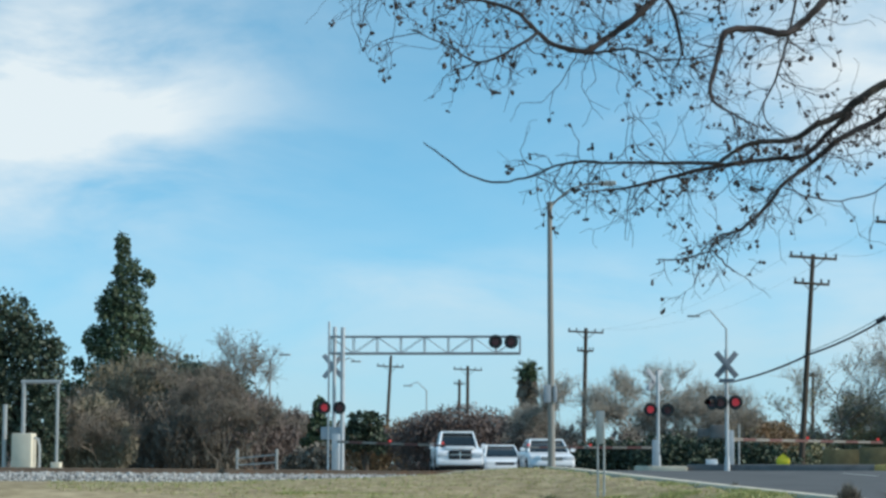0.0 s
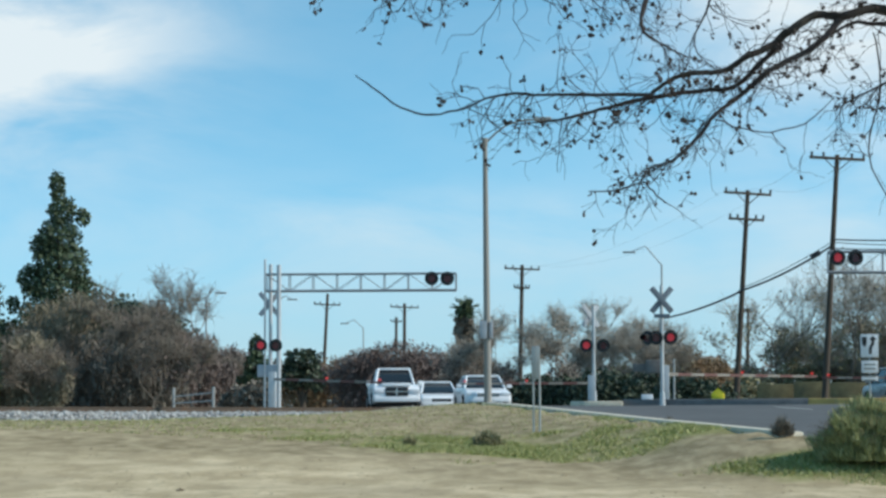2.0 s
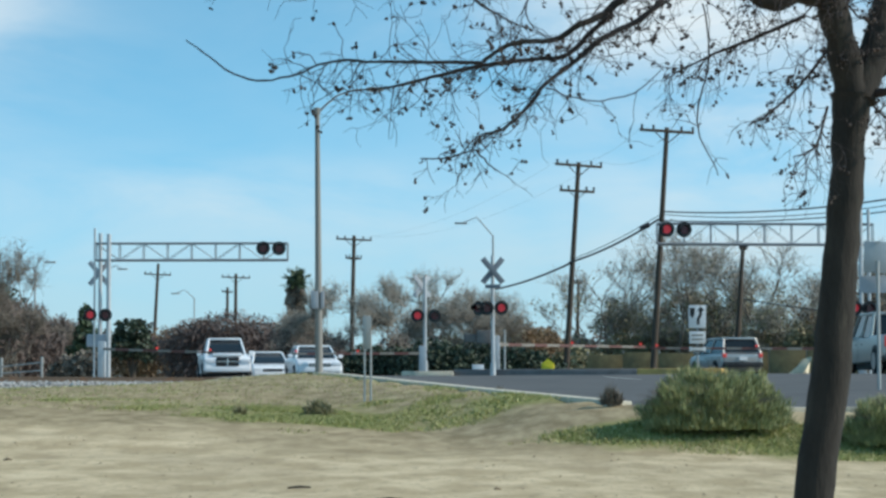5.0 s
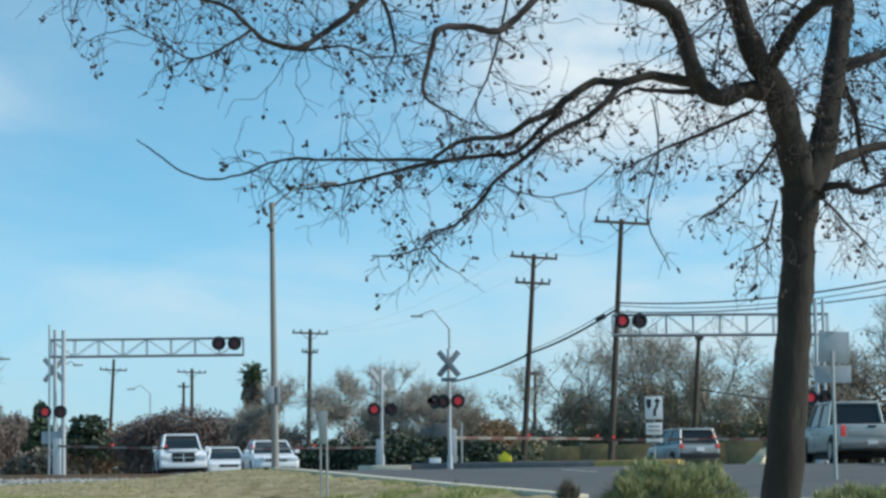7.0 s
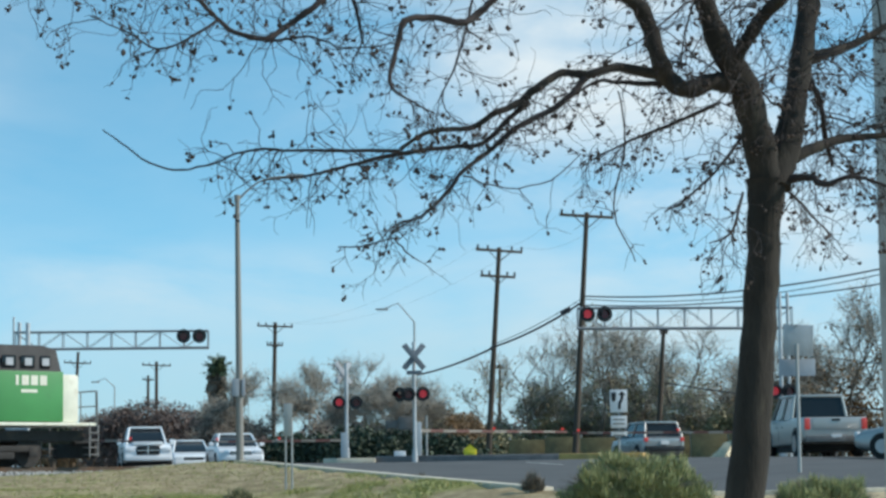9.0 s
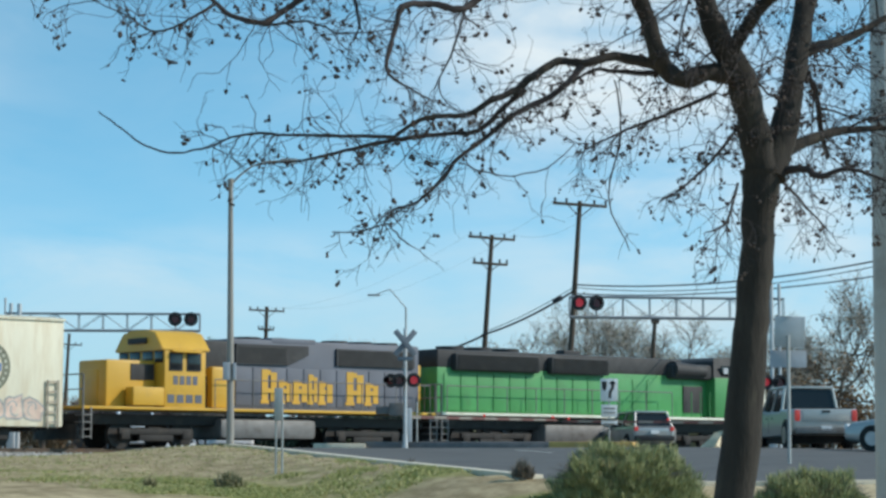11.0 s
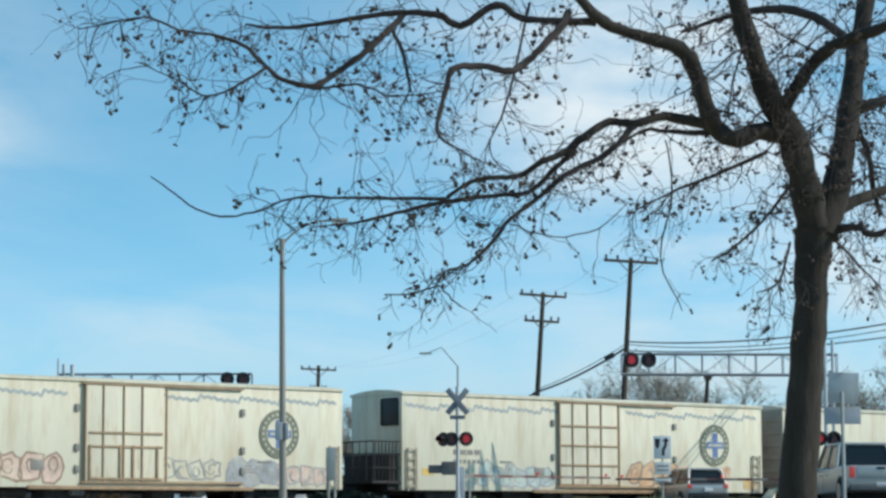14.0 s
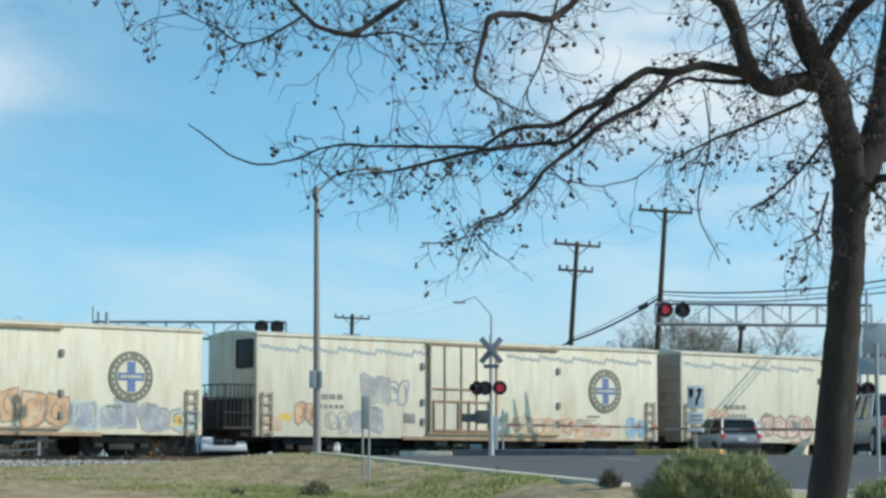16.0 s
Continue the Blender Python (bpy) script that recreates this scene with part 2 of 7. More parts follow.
    lawn = rng(math2("ADD", patch, math2("MULTIPLY", tex(0.7, 8, (1, 0.6, 1)), 1.5)), 1.0, 1.75, 0, 0.85)
    # straw between the embankment's crest and the bare sand
    edge = math2("ADD", sep.outputs["Y"], math2("MULTIPLY", tex(0.16, 6), 30.0))
    grassy = rng(edge, 53.0, 66.0)
    col = mix(lawn, mix(grassy, sand, straw), green)
    # gravel along the railway
    u = math2("SUBTRACT", math2("ADD", math2("MULTIPLY", sep.outputs["X"], 0.6495), 68.66), math2("MULTIPLY", sep.outputs["Y"], 0.7604))
    near = math2("MULTIPLY", rng(math2("ADD", u, math2("MULTIPLY", tex(0.5, 5), 4.0)), 12.0, 7.5), rng(sep.outputs["X"], -7.0, -13.0))
    gravel = mix(rng(tex(14.0, 6), 0.35, 0.65), (0.21, 0.195, 0.17), (0.42, 0.39, 0.34))
    col = mix(near, col, gravel)
    l.new(col, b.inputs["Base Color"])
    bp = n.new("ShaderNodeBump")
    bp.inputs["Strength"].default_value, bp.inputs["Distance"].default_value = 0.6, 0.06
    l.new(tex(7.0, 10, (0.6, 1, 1), 0.7), bp.inputs["Height"])
    l.new(bp.outputs["Normal"], b.inputs["Normal"])
    return m


M_GROUND = ground_material()
M_ASPHALT = surface("asphalt", (0.098, 0.092, 0.086), 0.85, vary=0.2, scale=0.6, fine=40, bump=0.3, dirt=(0.06, 0.057, 0.054), dirt_scale=0.35)
M_KERB = surface("concrete_kerb", (0.66, 0.58, 0.45), 0.85, vary=0.15, scale=2, dirt=(0.3, 0.27, 0.22))
# kerb colour with shade put in; the rubber crossing panels share it
M_KERB_DARK = surface("shaded_kerb", (0.16, 0.155, 0.155), 0.8, vary=0.2, dirt=(0.09, 0.09, 0.09))
M_YELLOW_KERB = surface("yellow_kerb_paint", (0.52, 0.33, 0.10), 0.7, vary=0.25, dirt=(0.30, 0.24, 0.15))
M_LINE = surface("road_paint", (0.62, 0.62, 0.58), 0.7, dirt=(0.2, 0.2, 0.2))
M_BALLAST = surface("ballast_stone", (0.36, 0.345, 0.32), 0.95, vary=0.45, scale=1.2, fine=9, bump=0.9, dirt=(0.17, 0.155, 0.14), dirt_scale=3.5)
M_STONE = leafy("crushed_stone", ((0.16, 0.15, 0.14), (0.34, 0.325, 0.30), (0.55, 0.53, 0.50)), 0.95)
M_RAIL = surface("rail_steel", (0.11, 0.08, 0.06), 0.6, 0.5, dirt=(0.16, 0.08, 0.04))
M_CLOD = leafy("sandy_clods", ((0.12, 0.085, 0.05), (0.22, 0.165, 0.10), (0.36, 0.28, 0.17)), 0.95)
M_SOIL = surface("dark_soil", (0.085, 0.05, 0.032), 0.95, vary=0.4, scale=9, fine=60, bump=0.8)
M_TIE = surface("creosoted_tie", (0.05, 0.042, 0.036), 0.9)
M_GALV = surface("galvanised_steel", (0.40, 0.40, 0.385), 0.5, 0.35, vary=0.15, scale=2, dirt=(0.26, 0.25, 0.235))
M_ALU = surface("aluminium_paint", (0.50, 0.51, 0.52), 0.45, 0.3, vary=0.1, dirt=(0.42, 0.42, 0.42))
M_TRUSS = surface("truss_aluminium", (0.30, 0.315, 0.33), 0.55, 0.3, vary=0.12)
M_CONC = surface("concrete_lamp_pole", (0.27, 0.255, 0.23), 0.8, vary=0.12, scale=1.0, stretch=(1, 1, 0.2))
M_BLACK = surface("matt_black_paint", (0.012, 0.012, 0.014), 0.5, vary=0.2)
M_UNDER = surface("undercarriage_black", (0.02, 0.018, 0.017), 0.75, vary=0.4, dirt=(0.055, 0.043, 0.033))
M_LENS = surface("dark_red_lens", (0.13, 0.012, 0.02), 0.2, vary=0.1, bump=0)
M_LIT = surface("lit_red_lens", (0.30, 0.02, 0.03), 0.3, vary=0.05, bump=0, emit=(1.0, 0.07, 0.11, 0.17))
M_SIGNW = surface("white_sign_sheet", (0.72, 0.73, 0.74), 0.5, vary=0.06, bump=0)
# brush colours greyed, so that the leaves carry the haze of distance
M_FARWOOD = leafy("hazed_distant_woods", ((0.14, 0.125, 0.118), (0.175, 0.155, 0.145), (0.215, 0.19, 0.175)))
M_SIGNBACK = surface("sign_back_aluminium", (0.42, 0.43, 0.43), 0.45, 0.4, vary=0.12, bump=0.05)
M_GREY = surface("weathered_grey_sign_and_glint", (0.40, 0.42, 0.45), 0.6, vary=0.15)
M_SLATE = surface("dark_weathered_blade", (0.17, 0.19, 0.215), 0.6, vary=0.15)
M_WOOD = surface("creosoted_pole_wood", (0.075, 0.055, 0.04), 0.9, vary=0.3, stretch=(6, 6, 0.6), bump=0.4)
M_WIRE = surface("black_cable", (0.035, 0.035, 0.04), 0.7)
M_BARK = surface("grey_brown_bark", (0.027, 0.023, 0.019), 0.95, vary=0.45, scale=5, fine=34, bump=0.9, stretch=(2, 2, 0.5), dirt=(0.058, 0.052, 0.040), dirt_scale=3.0)
M_TWIG = surface("twig_bark", (0.040, 0.031, 0.030), 0.9, vary=0.3, bump=0)
M_SEED = leafy("seed_balls", ((0.028, 0.022, 0.022), (0.045, 0.034, 0.031), (0.075, 0.055, 0.045)), 0.9)
M_DRY = surface("dry_twigs", (0.20, 0.165, 0.13), 0.95, vary=0.35, bump=0)
M_SAGE = leafy("sage_leaves", ((0.16, 0.18, 0.07), (0.25, 0.27, 0.11), (0.35, 0.36, 0.165), (0.45, 0.44, 0.225)))
M_GRASS = leafy("grass_blades", ((0.20, 0.235, 0.06), (0.27, 0.30, 0.085), (0.36, 0.35, 0.13), (0.44, 0.38, 0.20)))
M_DKGREEN = leafy("dark_leaves", ((0.026, 0.038, 0.022), (0.042, 0.062, 0.034), (0.07, 0.092, 0.05)))
M_CONIFER = leafy("conifer_needles", ((0.035, 0.055, 0.026), (0.06, 0.09, 0.042), (0.10, 0.135, 0.065)))
M_BROWN = leafy("winter_brush", ((0.12, 0.10, 0.078), (0.165, 0.138, 0.106), (0.22, 0.185, 0.14)))
M_BRUSH_TAN = leafy("tan_brush", ((0.17, 0.145, 0.095), (0.225, 0.19, 0.125), (0.29, 0.245, 0.165)))
M_BRUSH_RED = leafy("ruddy_brush", ((0.125, 0.092, 0.08), (0.17, 0.125, 0.105), (0.22, 0.165, 0.14)))
M_FINE = surface("fine_grey_twigs", (0.36, 0.32, 0.265), 0.95, vary=0.3, bump=0)
M_RUST = leafy("russet_leaves", ((0.12, 0.084, 0.072), (0.155, 0.108, 0.092), (0.20, 0.145, 0.12)))
M_ORANGE = leafy("autumn_leaves", ((0.12, 0.065, 0.03), (0.2, 0.12, 0.055), (0.27, 0.17, 0.08)))
M_OLIVE = leafy("thin_olive_leaves", ((0.17, 0.155, 0.08), (0.25, 0.23, 0.12), (0.36, 0.32, 0.18)))
M_CREAM = surface("cream_car_paint", (0.645, 0.605, 0.475), 0.55, vary=0.09, scale=0.35, fine=6, bump=0.04, stretch=(2.2, 2.2, 0.35), dirt=(0.50, 0.40, 0.26), dirt_at=(0.47, 0.76), dirt_scale=0.9)
# cream darkened: the car ends' shade is put into the base, dirt over it
M_CREAMDK = surface("dirty_shade_paint", (0.36, 0.31, 0.25), 0.7, vary=0.25, scale=0.8, dirt=(0.16, 0.13, 0.10), dirt_scale=1.2)
M_RUSTBAR = surface("rusty_door_bar", (0.34, 0.235, 0.145), 0.8, vary=0.3, dirt=(0.2, 0.11, 0.06))
M_DOOR = surface("door_paint", (0.64, 0.595, 0.47), 0.6, vary=0.12, scale=0.7, dirt=(0.44, 0.29, 0.15), dirt_at=(0.54, 0.76), dirt_scale=1.5, stretch=(2.6, 2.6, 0.45))
M_LOGO = surface("dark_olive_ring", (0.165, 0.17, 0.12), 0.6, vary=0.25)
M_LOGOW = surface("ring_lettering", (0.42, 0.42, 0.34), 0.6)
M_BLUE = surface("blue_cross_paint", (0.11, 0.17, 0.34), 0.55, vary=0.15)
M_GREYBLUE = surface("faded_scallop_paint", (0.35, 0.38, 0.38), 0.6, vary=0.3, scale=4)
M_MARK = surface("stencil_marking", (0.22, 0.21, 0.19), 0.7, vary=0.3)
M_G = {k: surface("spray_" + k, c, 0.6, vary=0.35, scale=2.5, dirt=(0.6, 0.55, 0.43), dirt_at=(0.52, 0.8), dirt_scale=2.4) for k, c in dict(
    orange=(0.56, 0.35, 0.20), brown=(0.30, 0.21, 0.15), grey=(0.34, 0.34, 0.33), slate=(0.30, 0.32, 0.36), blue=(0.24, 0.40, 0.53),
    pink=(0.60, 0.44, 0.36), teal=(0.42, 0.49, 0.45), yellow=(0.68, 0.46, 0.12), dark=(0.13, 0.12, 0.115)).items()}
M_LGREEN = surface("faded_green_hood", (0.055, 0.26, 0.075), 0.5, vary=0.15, scale=0.8, dirt=(0.06, 0.17, 0.065), dirt_scale=0.9)
M_LBLACK = surface("sooty_roof_black_and_shade", (0.03, 0.03, 0.032), 0.7, vary=0.35, dirt=(0.065, 0.06, 0.055))
M_LYELLOW = surface("faded_engine_yellow", (0.58, 0.325, 0.03), 0.45, vary=0.12, scale=1, dirt=(0.42, 0.25, 0.05), dirt_scale=1.1)
M_LBLUE = surface("faded_grey_blue", (0.105, 0.115, 0.145), 0.6, vary=0.25, scale=0.7, dirt=(0.135, 0.13, 0.14), dirt_scale=0.8)
M_LWHITE = surface("nose_white", (0.74, 0.72, 0.60), 0.5, vary=0.1, dirt=(0.5, 0.45, 0.33))
M_STEEL = surface("tank_grey", (0.17, 0.165, 0.16), 0.6, 0.2, vary=0.25, dirt=(0.08, 0.07, 0.06))
M_WHITECAR = surface("white_car_paint", (0.80, 0.81, 0.82), 0.22, vary=0.03, bump=0)
M_SILVER = surface("silver_car_paint", (0.42, 0.42, 0.41), 0.28, 0.45, vary=0.05, bump=0)
M_BEIGE = surface("beige_silver_paint", (0.47, 0.45, 0.42), 0.3, 0.35, vary=0.05, bump=0)
M_GLASS = surface("tinted_car_glass", (0.014, 0.017, 0.02), 0.08, vary=0.1, bump=0, spec=0.35)
M_TYRE = surface("tyre_rubber", (0.018, 0.018, 0.018), 0.85)
M_RIM = surface("wheel_rim", (0.40, 0.40, 0.41), 0.35, 0.7)
M_TAIL = surface("tail_lamp_red", (0.42, 0.02, 0.02), 0.2, bump=0)
M_BRAKE = surface("lit_tail_lamp", (0.5, 0.06, 0.05), 0.3, bump=0, emit=(1.0, 0.10, 0.08, 0.10))
M_HEADL = surface("head_lamp_glass", (0.72, 0.74, 0.76), 0.1, bump=0)
M_CHROME = surface("chrome", (0.6, 0.6, 0.62), 0.15, 0.9, bump=0)
M_HIVIS = surface("yellow_marker", (0.80, 0.66, 0.03), 0.5, vary=0.1)
M_TAN = surface("tan_tarpaulin", (0.62, 0.52, 0.36), 0.8, vary=0.3, scale=4)
M_MESH = surface("construction_fence", (0.17, 0.135, 0.065), 0.9, vary=0.4, scale=2.5, dirt=(0.10, 0.09, 0.05))
M_GATE_R = surface("gate_red_tape", (0.15, 0.06, 0.05), 0.6)
M_GATE_W = surface("gate_white_tape", (0.24, 0.21, 0.18), 0.6)
M_GLAMP = surface("gate_lamp_red", (0.55, 0.04, 0.03), 0.3, bump=0, emit=(1.0, 0.06, 0.045, 0.25))


# ---- ground, avenue, railway ----
def sheet(name, xs, ys, height, material, label):
    bm = B()
    v = [[bm.verts.new((x, y, height(x, y))) for x in xs] for y in ys]
    for j in range(len(ys) - 1):
        for i in range(len(xs) - 1):
            bm.faces.new((v[j][i], v[j][i + 1], v[j + 1][i + 1], v[j + 1][i]))
    ob = single(name, bm, material, label, "ground", kind="structure")
    return ob


sheet("ground", [-3000, -900, -300, -140, -90] + list(np.arange(-60, 61, 0.8)) + [90, 140, 300, 900, 3000],
      [-300, -60, -20] + list(np.arange(0, 130, 0.8)) + [140, 160, 200, 300, 700, 1800, 4500], ground_z, M_GROUND,
      "dry sandy verge with patchy green grass rising to the railway")


def along(s, w, dz=0.0):
    """A place on the avenue: s metres along the kerb towards the viewer, w metres across from the kerb."""
    x, y = -2.23 + 0.31 * s + 0.951 * w, 62.9 - 0.951 * s + 0.31 * w
    return Vector((x, y, road_z(x, y) + dz))


def build_avenue():
    bm = B()
    ws = list(np.arange(0.0, 44, 2.0))
    far = [(15.6 + 0.31 * w + 0.04 * (-2.23 + 0.951 * w)) / 0.951 for w in ws]
    v = [[bm.verts.new(along(-90 + (e + 90) * min(1, k / 70), w)) for w, e in zip(ws, far)] for k in range(71)]
    for a, b in zip(v, v[1:]):
        for k in range(len(ws) - 1):
            bm.faces.new((a[k], b[k], b[k + 1], a[k + 1]))
    bmesh.ops.recalc_face_normals(bm, faces=bm.faces)
    road = single("road", bm, M_ASPHALT, "grey asphalt avenue climbing to the level crossing", "road", kind="structure")
    kerb = thing("kerb", "pale concrete kerb along the asphalt avenue", "kerb", kind="structure")
    for k in range(9):
        s = -12 + 3 * k
        bm = B()
        a, b = along(s + 0.01, -0.12), along(s + 2.99, -0.12)
        d = b - a
        rot = d.to_track_quat("X", "Z").to_matrix().to_4x4()
        bx(bm, (a + b) / 2 + Vector((0, 0, 0.01)), (d.length, 0.34, 0.2), rot, 0.02)
        part("kerb_stone", bm, M_KERB, kerb)
    for k in range(12):
        p, q = Vector((3.0 + 3 * k, 47.3 - 0.12 * k, 0)), Vector((5.98 + 3 * k, 47.18 - 0.12 * k, 0))
        p.z, q.z = road_z(p.x, p.y), road_z(q.x, q.y)
        bm = B()
        bx(bm, (p + q) / 2 + Vector((0, 0, 0.0)), ((q - p).length, 0.24, 0.2), (q - p).to_track_quat("X", "Z").to_matrix().to_4x4(), 0.02)
        part("kerb_stone", bm, M_KERB, kerb)
    for w, dash in ((3.6, 1), (7.2, 1), (15.5, 1)):
        bm = B()
        for s in np.arange(-6, 12, 9.0):
            a, b = along(s, w, 0.006), along(s + 3, w, 0.006)
            n = Vector((0.951, 0.31, 0)) * 0.06
            bm.faces.new([bm.verts.new(p) for p in (a - n, b - n, b + n, a + n)])
        single("lane_line", bm, M_LINE, "worn white dashed lane line on asphalt", "road marking", kind="structure")
    # the island at the crossing
    island = thing("traffic_island", "low kerbed traffic island with a yellow nose", "traffic island", kind="structure")
    a, b, c = Vector((7.18, 79.00, 0.08)), Vector((4.39, 79.50, 0.12)), Vector((-1.80, 80.50, 0.18))
    for name, p, q, m in (("yellow_kerb", a, b, M_YELLOW_KERB), ("dark_kerb", b, c, M_KERB_DARK)):
        bm = B()
        d = q - p
        rot = Matrix.Rotation(math.atan2(d.y, d.x), 4, "Z")
        bx(bm, ((p.x + q.x) / 2, (p.y + q.y) / 2 + 1.2, 0.08), (d.length - 0.01, 2.4, 0.34), rot, 0.05)
        part(name, bm, m, island)
    p = Vector((-2.83, 80.00, 0.20))
    bm = B()
    bx(bm, (p.x, p.y + 0.6, 0.08), (1.75, 1.2, 0.22), None, 0.03)
    single("concrete_slab", bm, M_KERB, "pale concrete slab end of the crossing median", "slab", kind="structure")


build_avenue()


def on_track(s, off=0.0, z=0.0):
    """A place by its distance along the railway and off its middle (positive: beyond)."""
    x0, y0 = -1.55 * S40, 88.35 + 1.55 * C40
    return Vector((x0 + s * C40 - off * S40, y0 + s * S40 + off * C40, z))


def build_railway():
    bed = thing("track_bed", "grey ballast bed of a single railway track", "railway", kind="structure")
    turn = Matrix.Rotation(radians(40.5), 4, "Z")
    bm = B()
    prof = [(-4.4, -0.75), (-1.9, -0.17), (1.9, -0.17), (4.4, -0.75)]
    for s0, s1 in ((-160, -12.5), (22, 260)):
        r0 = [bm.verts.new(on_track(s0, o, z)) for o, z in prof]
        steps = 40
        for k in range(1, steps + 1):
            s = s0 + (s1 - s0) * k / steps
            r1 = [bm.verts.new(on_track(s, o, z + (rnd.uniform(-0.04, 0.04) if z < -0.2 else 0))) for o, z in prof]
            for i in range(3):
                bm.faces.new((r0[i], r1[i], r1[i + 1], r0[i + 1]))
            r0 = r1
    bmesh.ops.recalc_face_normals(bm, faces=bm.faces)
    part("ballast", bm, M_BALLAST, bed)
    for o in (-0.72, 0.72):
        bm = B()
        for w, z, h in ((0.14, -0.155, 0.025), (0.03, -0.09, 0.11), (0.075, -0.02, 0.04)):
            bx(bm, on_track(50, o, z), (420, w, h), turn)
        part("rail", bm, M_RAIL, bed, "rusty steel rail")
    bm = B()
    bx(bm, (0, 0, 0), (0.22, 2.6, 0.16), None, 0.01)
    me = finish("tie", bm, M_TIE)
    for k in range(76):
        ob = new("tie", me)
        ob.parent = bed
        ob.matrix_basis = Matrix.Translation(on_track(-55 + k * 0.56, 0, -0.235)) @ turn
    bm = B()
    bx(bm, on_track(4.5, 0, -0.075), (33, 1.3, 0.15), turn)
    bx(bm, on_track(4.5, -1.5, -0.075), (33, 1.4, 0.15), turn)
    bx(bm, on_track(4.5, 1.5, -0.075), (33, 1.4, 0.15), turn)
    part("crossing_panel", bm, M_KERB_DARK, bed, "dark rubber crossing panels")
    # loose stones on the near shoulder
    verts, faces = [], []
    for k in range(5200):
        s, o = rnd.uniform(-52, -12), -abs(rnd.gauss(2.9, 0.95))
        z = float(np.interp(-o, [0, 1.9, 4.4, 9], [-0.17, -0.17, -0.5, -0.5]))
        if o < -4.4:
            p = on_track(s, o)
            z = ground_z(p.x, p.y)
        p, r = on_track(s, o, z), rnd.uniform(0.025, 0.075)
        i = len(verts)
        for dx, dy, dz in ((1, 0, 0), (-1, 0, 0), (0, 1, 0), (0, -1, 0), (0, 0, 1), (0, 0, -1)):
            verts.append((p.x + dx * r * rnd.uniform(0.6, 1.3), p.y + dy * r * rnd.uniform(0.6, 1.3), p.z + dz * r * rnd.uniform(0.5, 1.1)))
        for a, b in ((0, 2), (2, 1), (1, 3), (3, 0)):
            faces += [(i + a, i + b, i + 4), (i + b, i + a, i + 5)]
    me = bpy.data.meshes.new("ballast_stones")
    me.from_pydata(verts, [], faces)
    me.materials.append(M_STONE)
    tagged(new("ballast_stones", me), "loose crushed grey ballast stones beside the rails", "gravel", kind="stuff")


build_railway()


# ---- crossing signals ----
def lamp_head(parent, c, face, lit, r=0.31):
    """A flasher: round black backing, hood and red lens, looking along face."""
    f = Vector(face).normalized()
    c = Vector(c)
    bm = B()
    disc(bm, c, f, r, 0.05, 24)
    rod(bm, c - f * 0.14, c, r * 0.55, r * 0.62, 16)
    head = part("flasher", bm, M_BLACK, parent, "black round crossing flasher")
    bm = B()
    seg, rr = 14, r * 0.56
    side = f.cross(Vector((0, 0, 1))).normalized()
    for k in range(seg):
        a0, a1 = math.pi * (k / seg * 1.3 - 0.15), math.pi * ((k + 1) / seg * 1.3 - 0.15)
        p0, p1 = (side * math.cos(a) * rr + Vector((0, 0, 1)) * math.sin(a) * rr for a in (a0, a1))
        bm.faces.new([bm.verts.new(c + q) for q in (p0, p1, p1 + f * 0.26, p0 + f * 0.26)])
    bmesh.ops.solidify(bm, geom=bm.faces[:], thickness=0.012)
    part("hood", bm, M_BLACK, head)
    bm = B()
    disc(bm, c + f * 0.035, f, rr * 0.96, 0.03, 20)
    part("lens", bm, M_LIT if lit else M_LENS, head, "glowing red lens" if lit else "dark red lens")


def crossbuck(parent, c, size, face, front):
    f = Vector(face).normalized()
    for s in (-1, 1):
        bm = B()
        rot = Matrix.Rotation(math.atan2(f.x, -f.y), 4, "Z") @ Matrix.Rotation(radians(50) * s, 4, "Y")
        bx(bm, Vector(c) + f * (0.03 + 0.02 * s), (size, 0.02, 0.19), rot, 0.004)
        part("crossbuck_blade", bm, front, parent, "weathered crossbuck blade")


def truss_arm(parent, a, b, depth, panels):
    """A lattice arm from a (at the mast) to b (its tip), both on the lower chord."""
    a, b = Vector(a), Vector(b)
    up = Vector((0, 0, depth))
    for o in (0.0, 0.42):
        sh = Vector((0, o, 0))
        bm = B()
        rod(bm, a + sh, b + sh, 0.045)
        part("lower_chord", bm, M_TRUSS, parent)
        bm = B()
        rod(bm, a + up + sh, b + up + sh, 0.036)
        part("upper_chord", bm, M_TRUSS, parent)
        bm = B()
        for k in range(panels + 1):
            p = a.lerp(b, k / panels) + sh
            rod(bm, p, p + up, 0.02, seg=6)
            if k < panels:
                q = a.lerp(b, (k + 1) / panels) + sh
                rod(bm, *((p + up, q) if k % 2 == 0 else (p, q + up)), 0.012, seg=6)
        part("lattice", bm, M_TRUSS, parent)


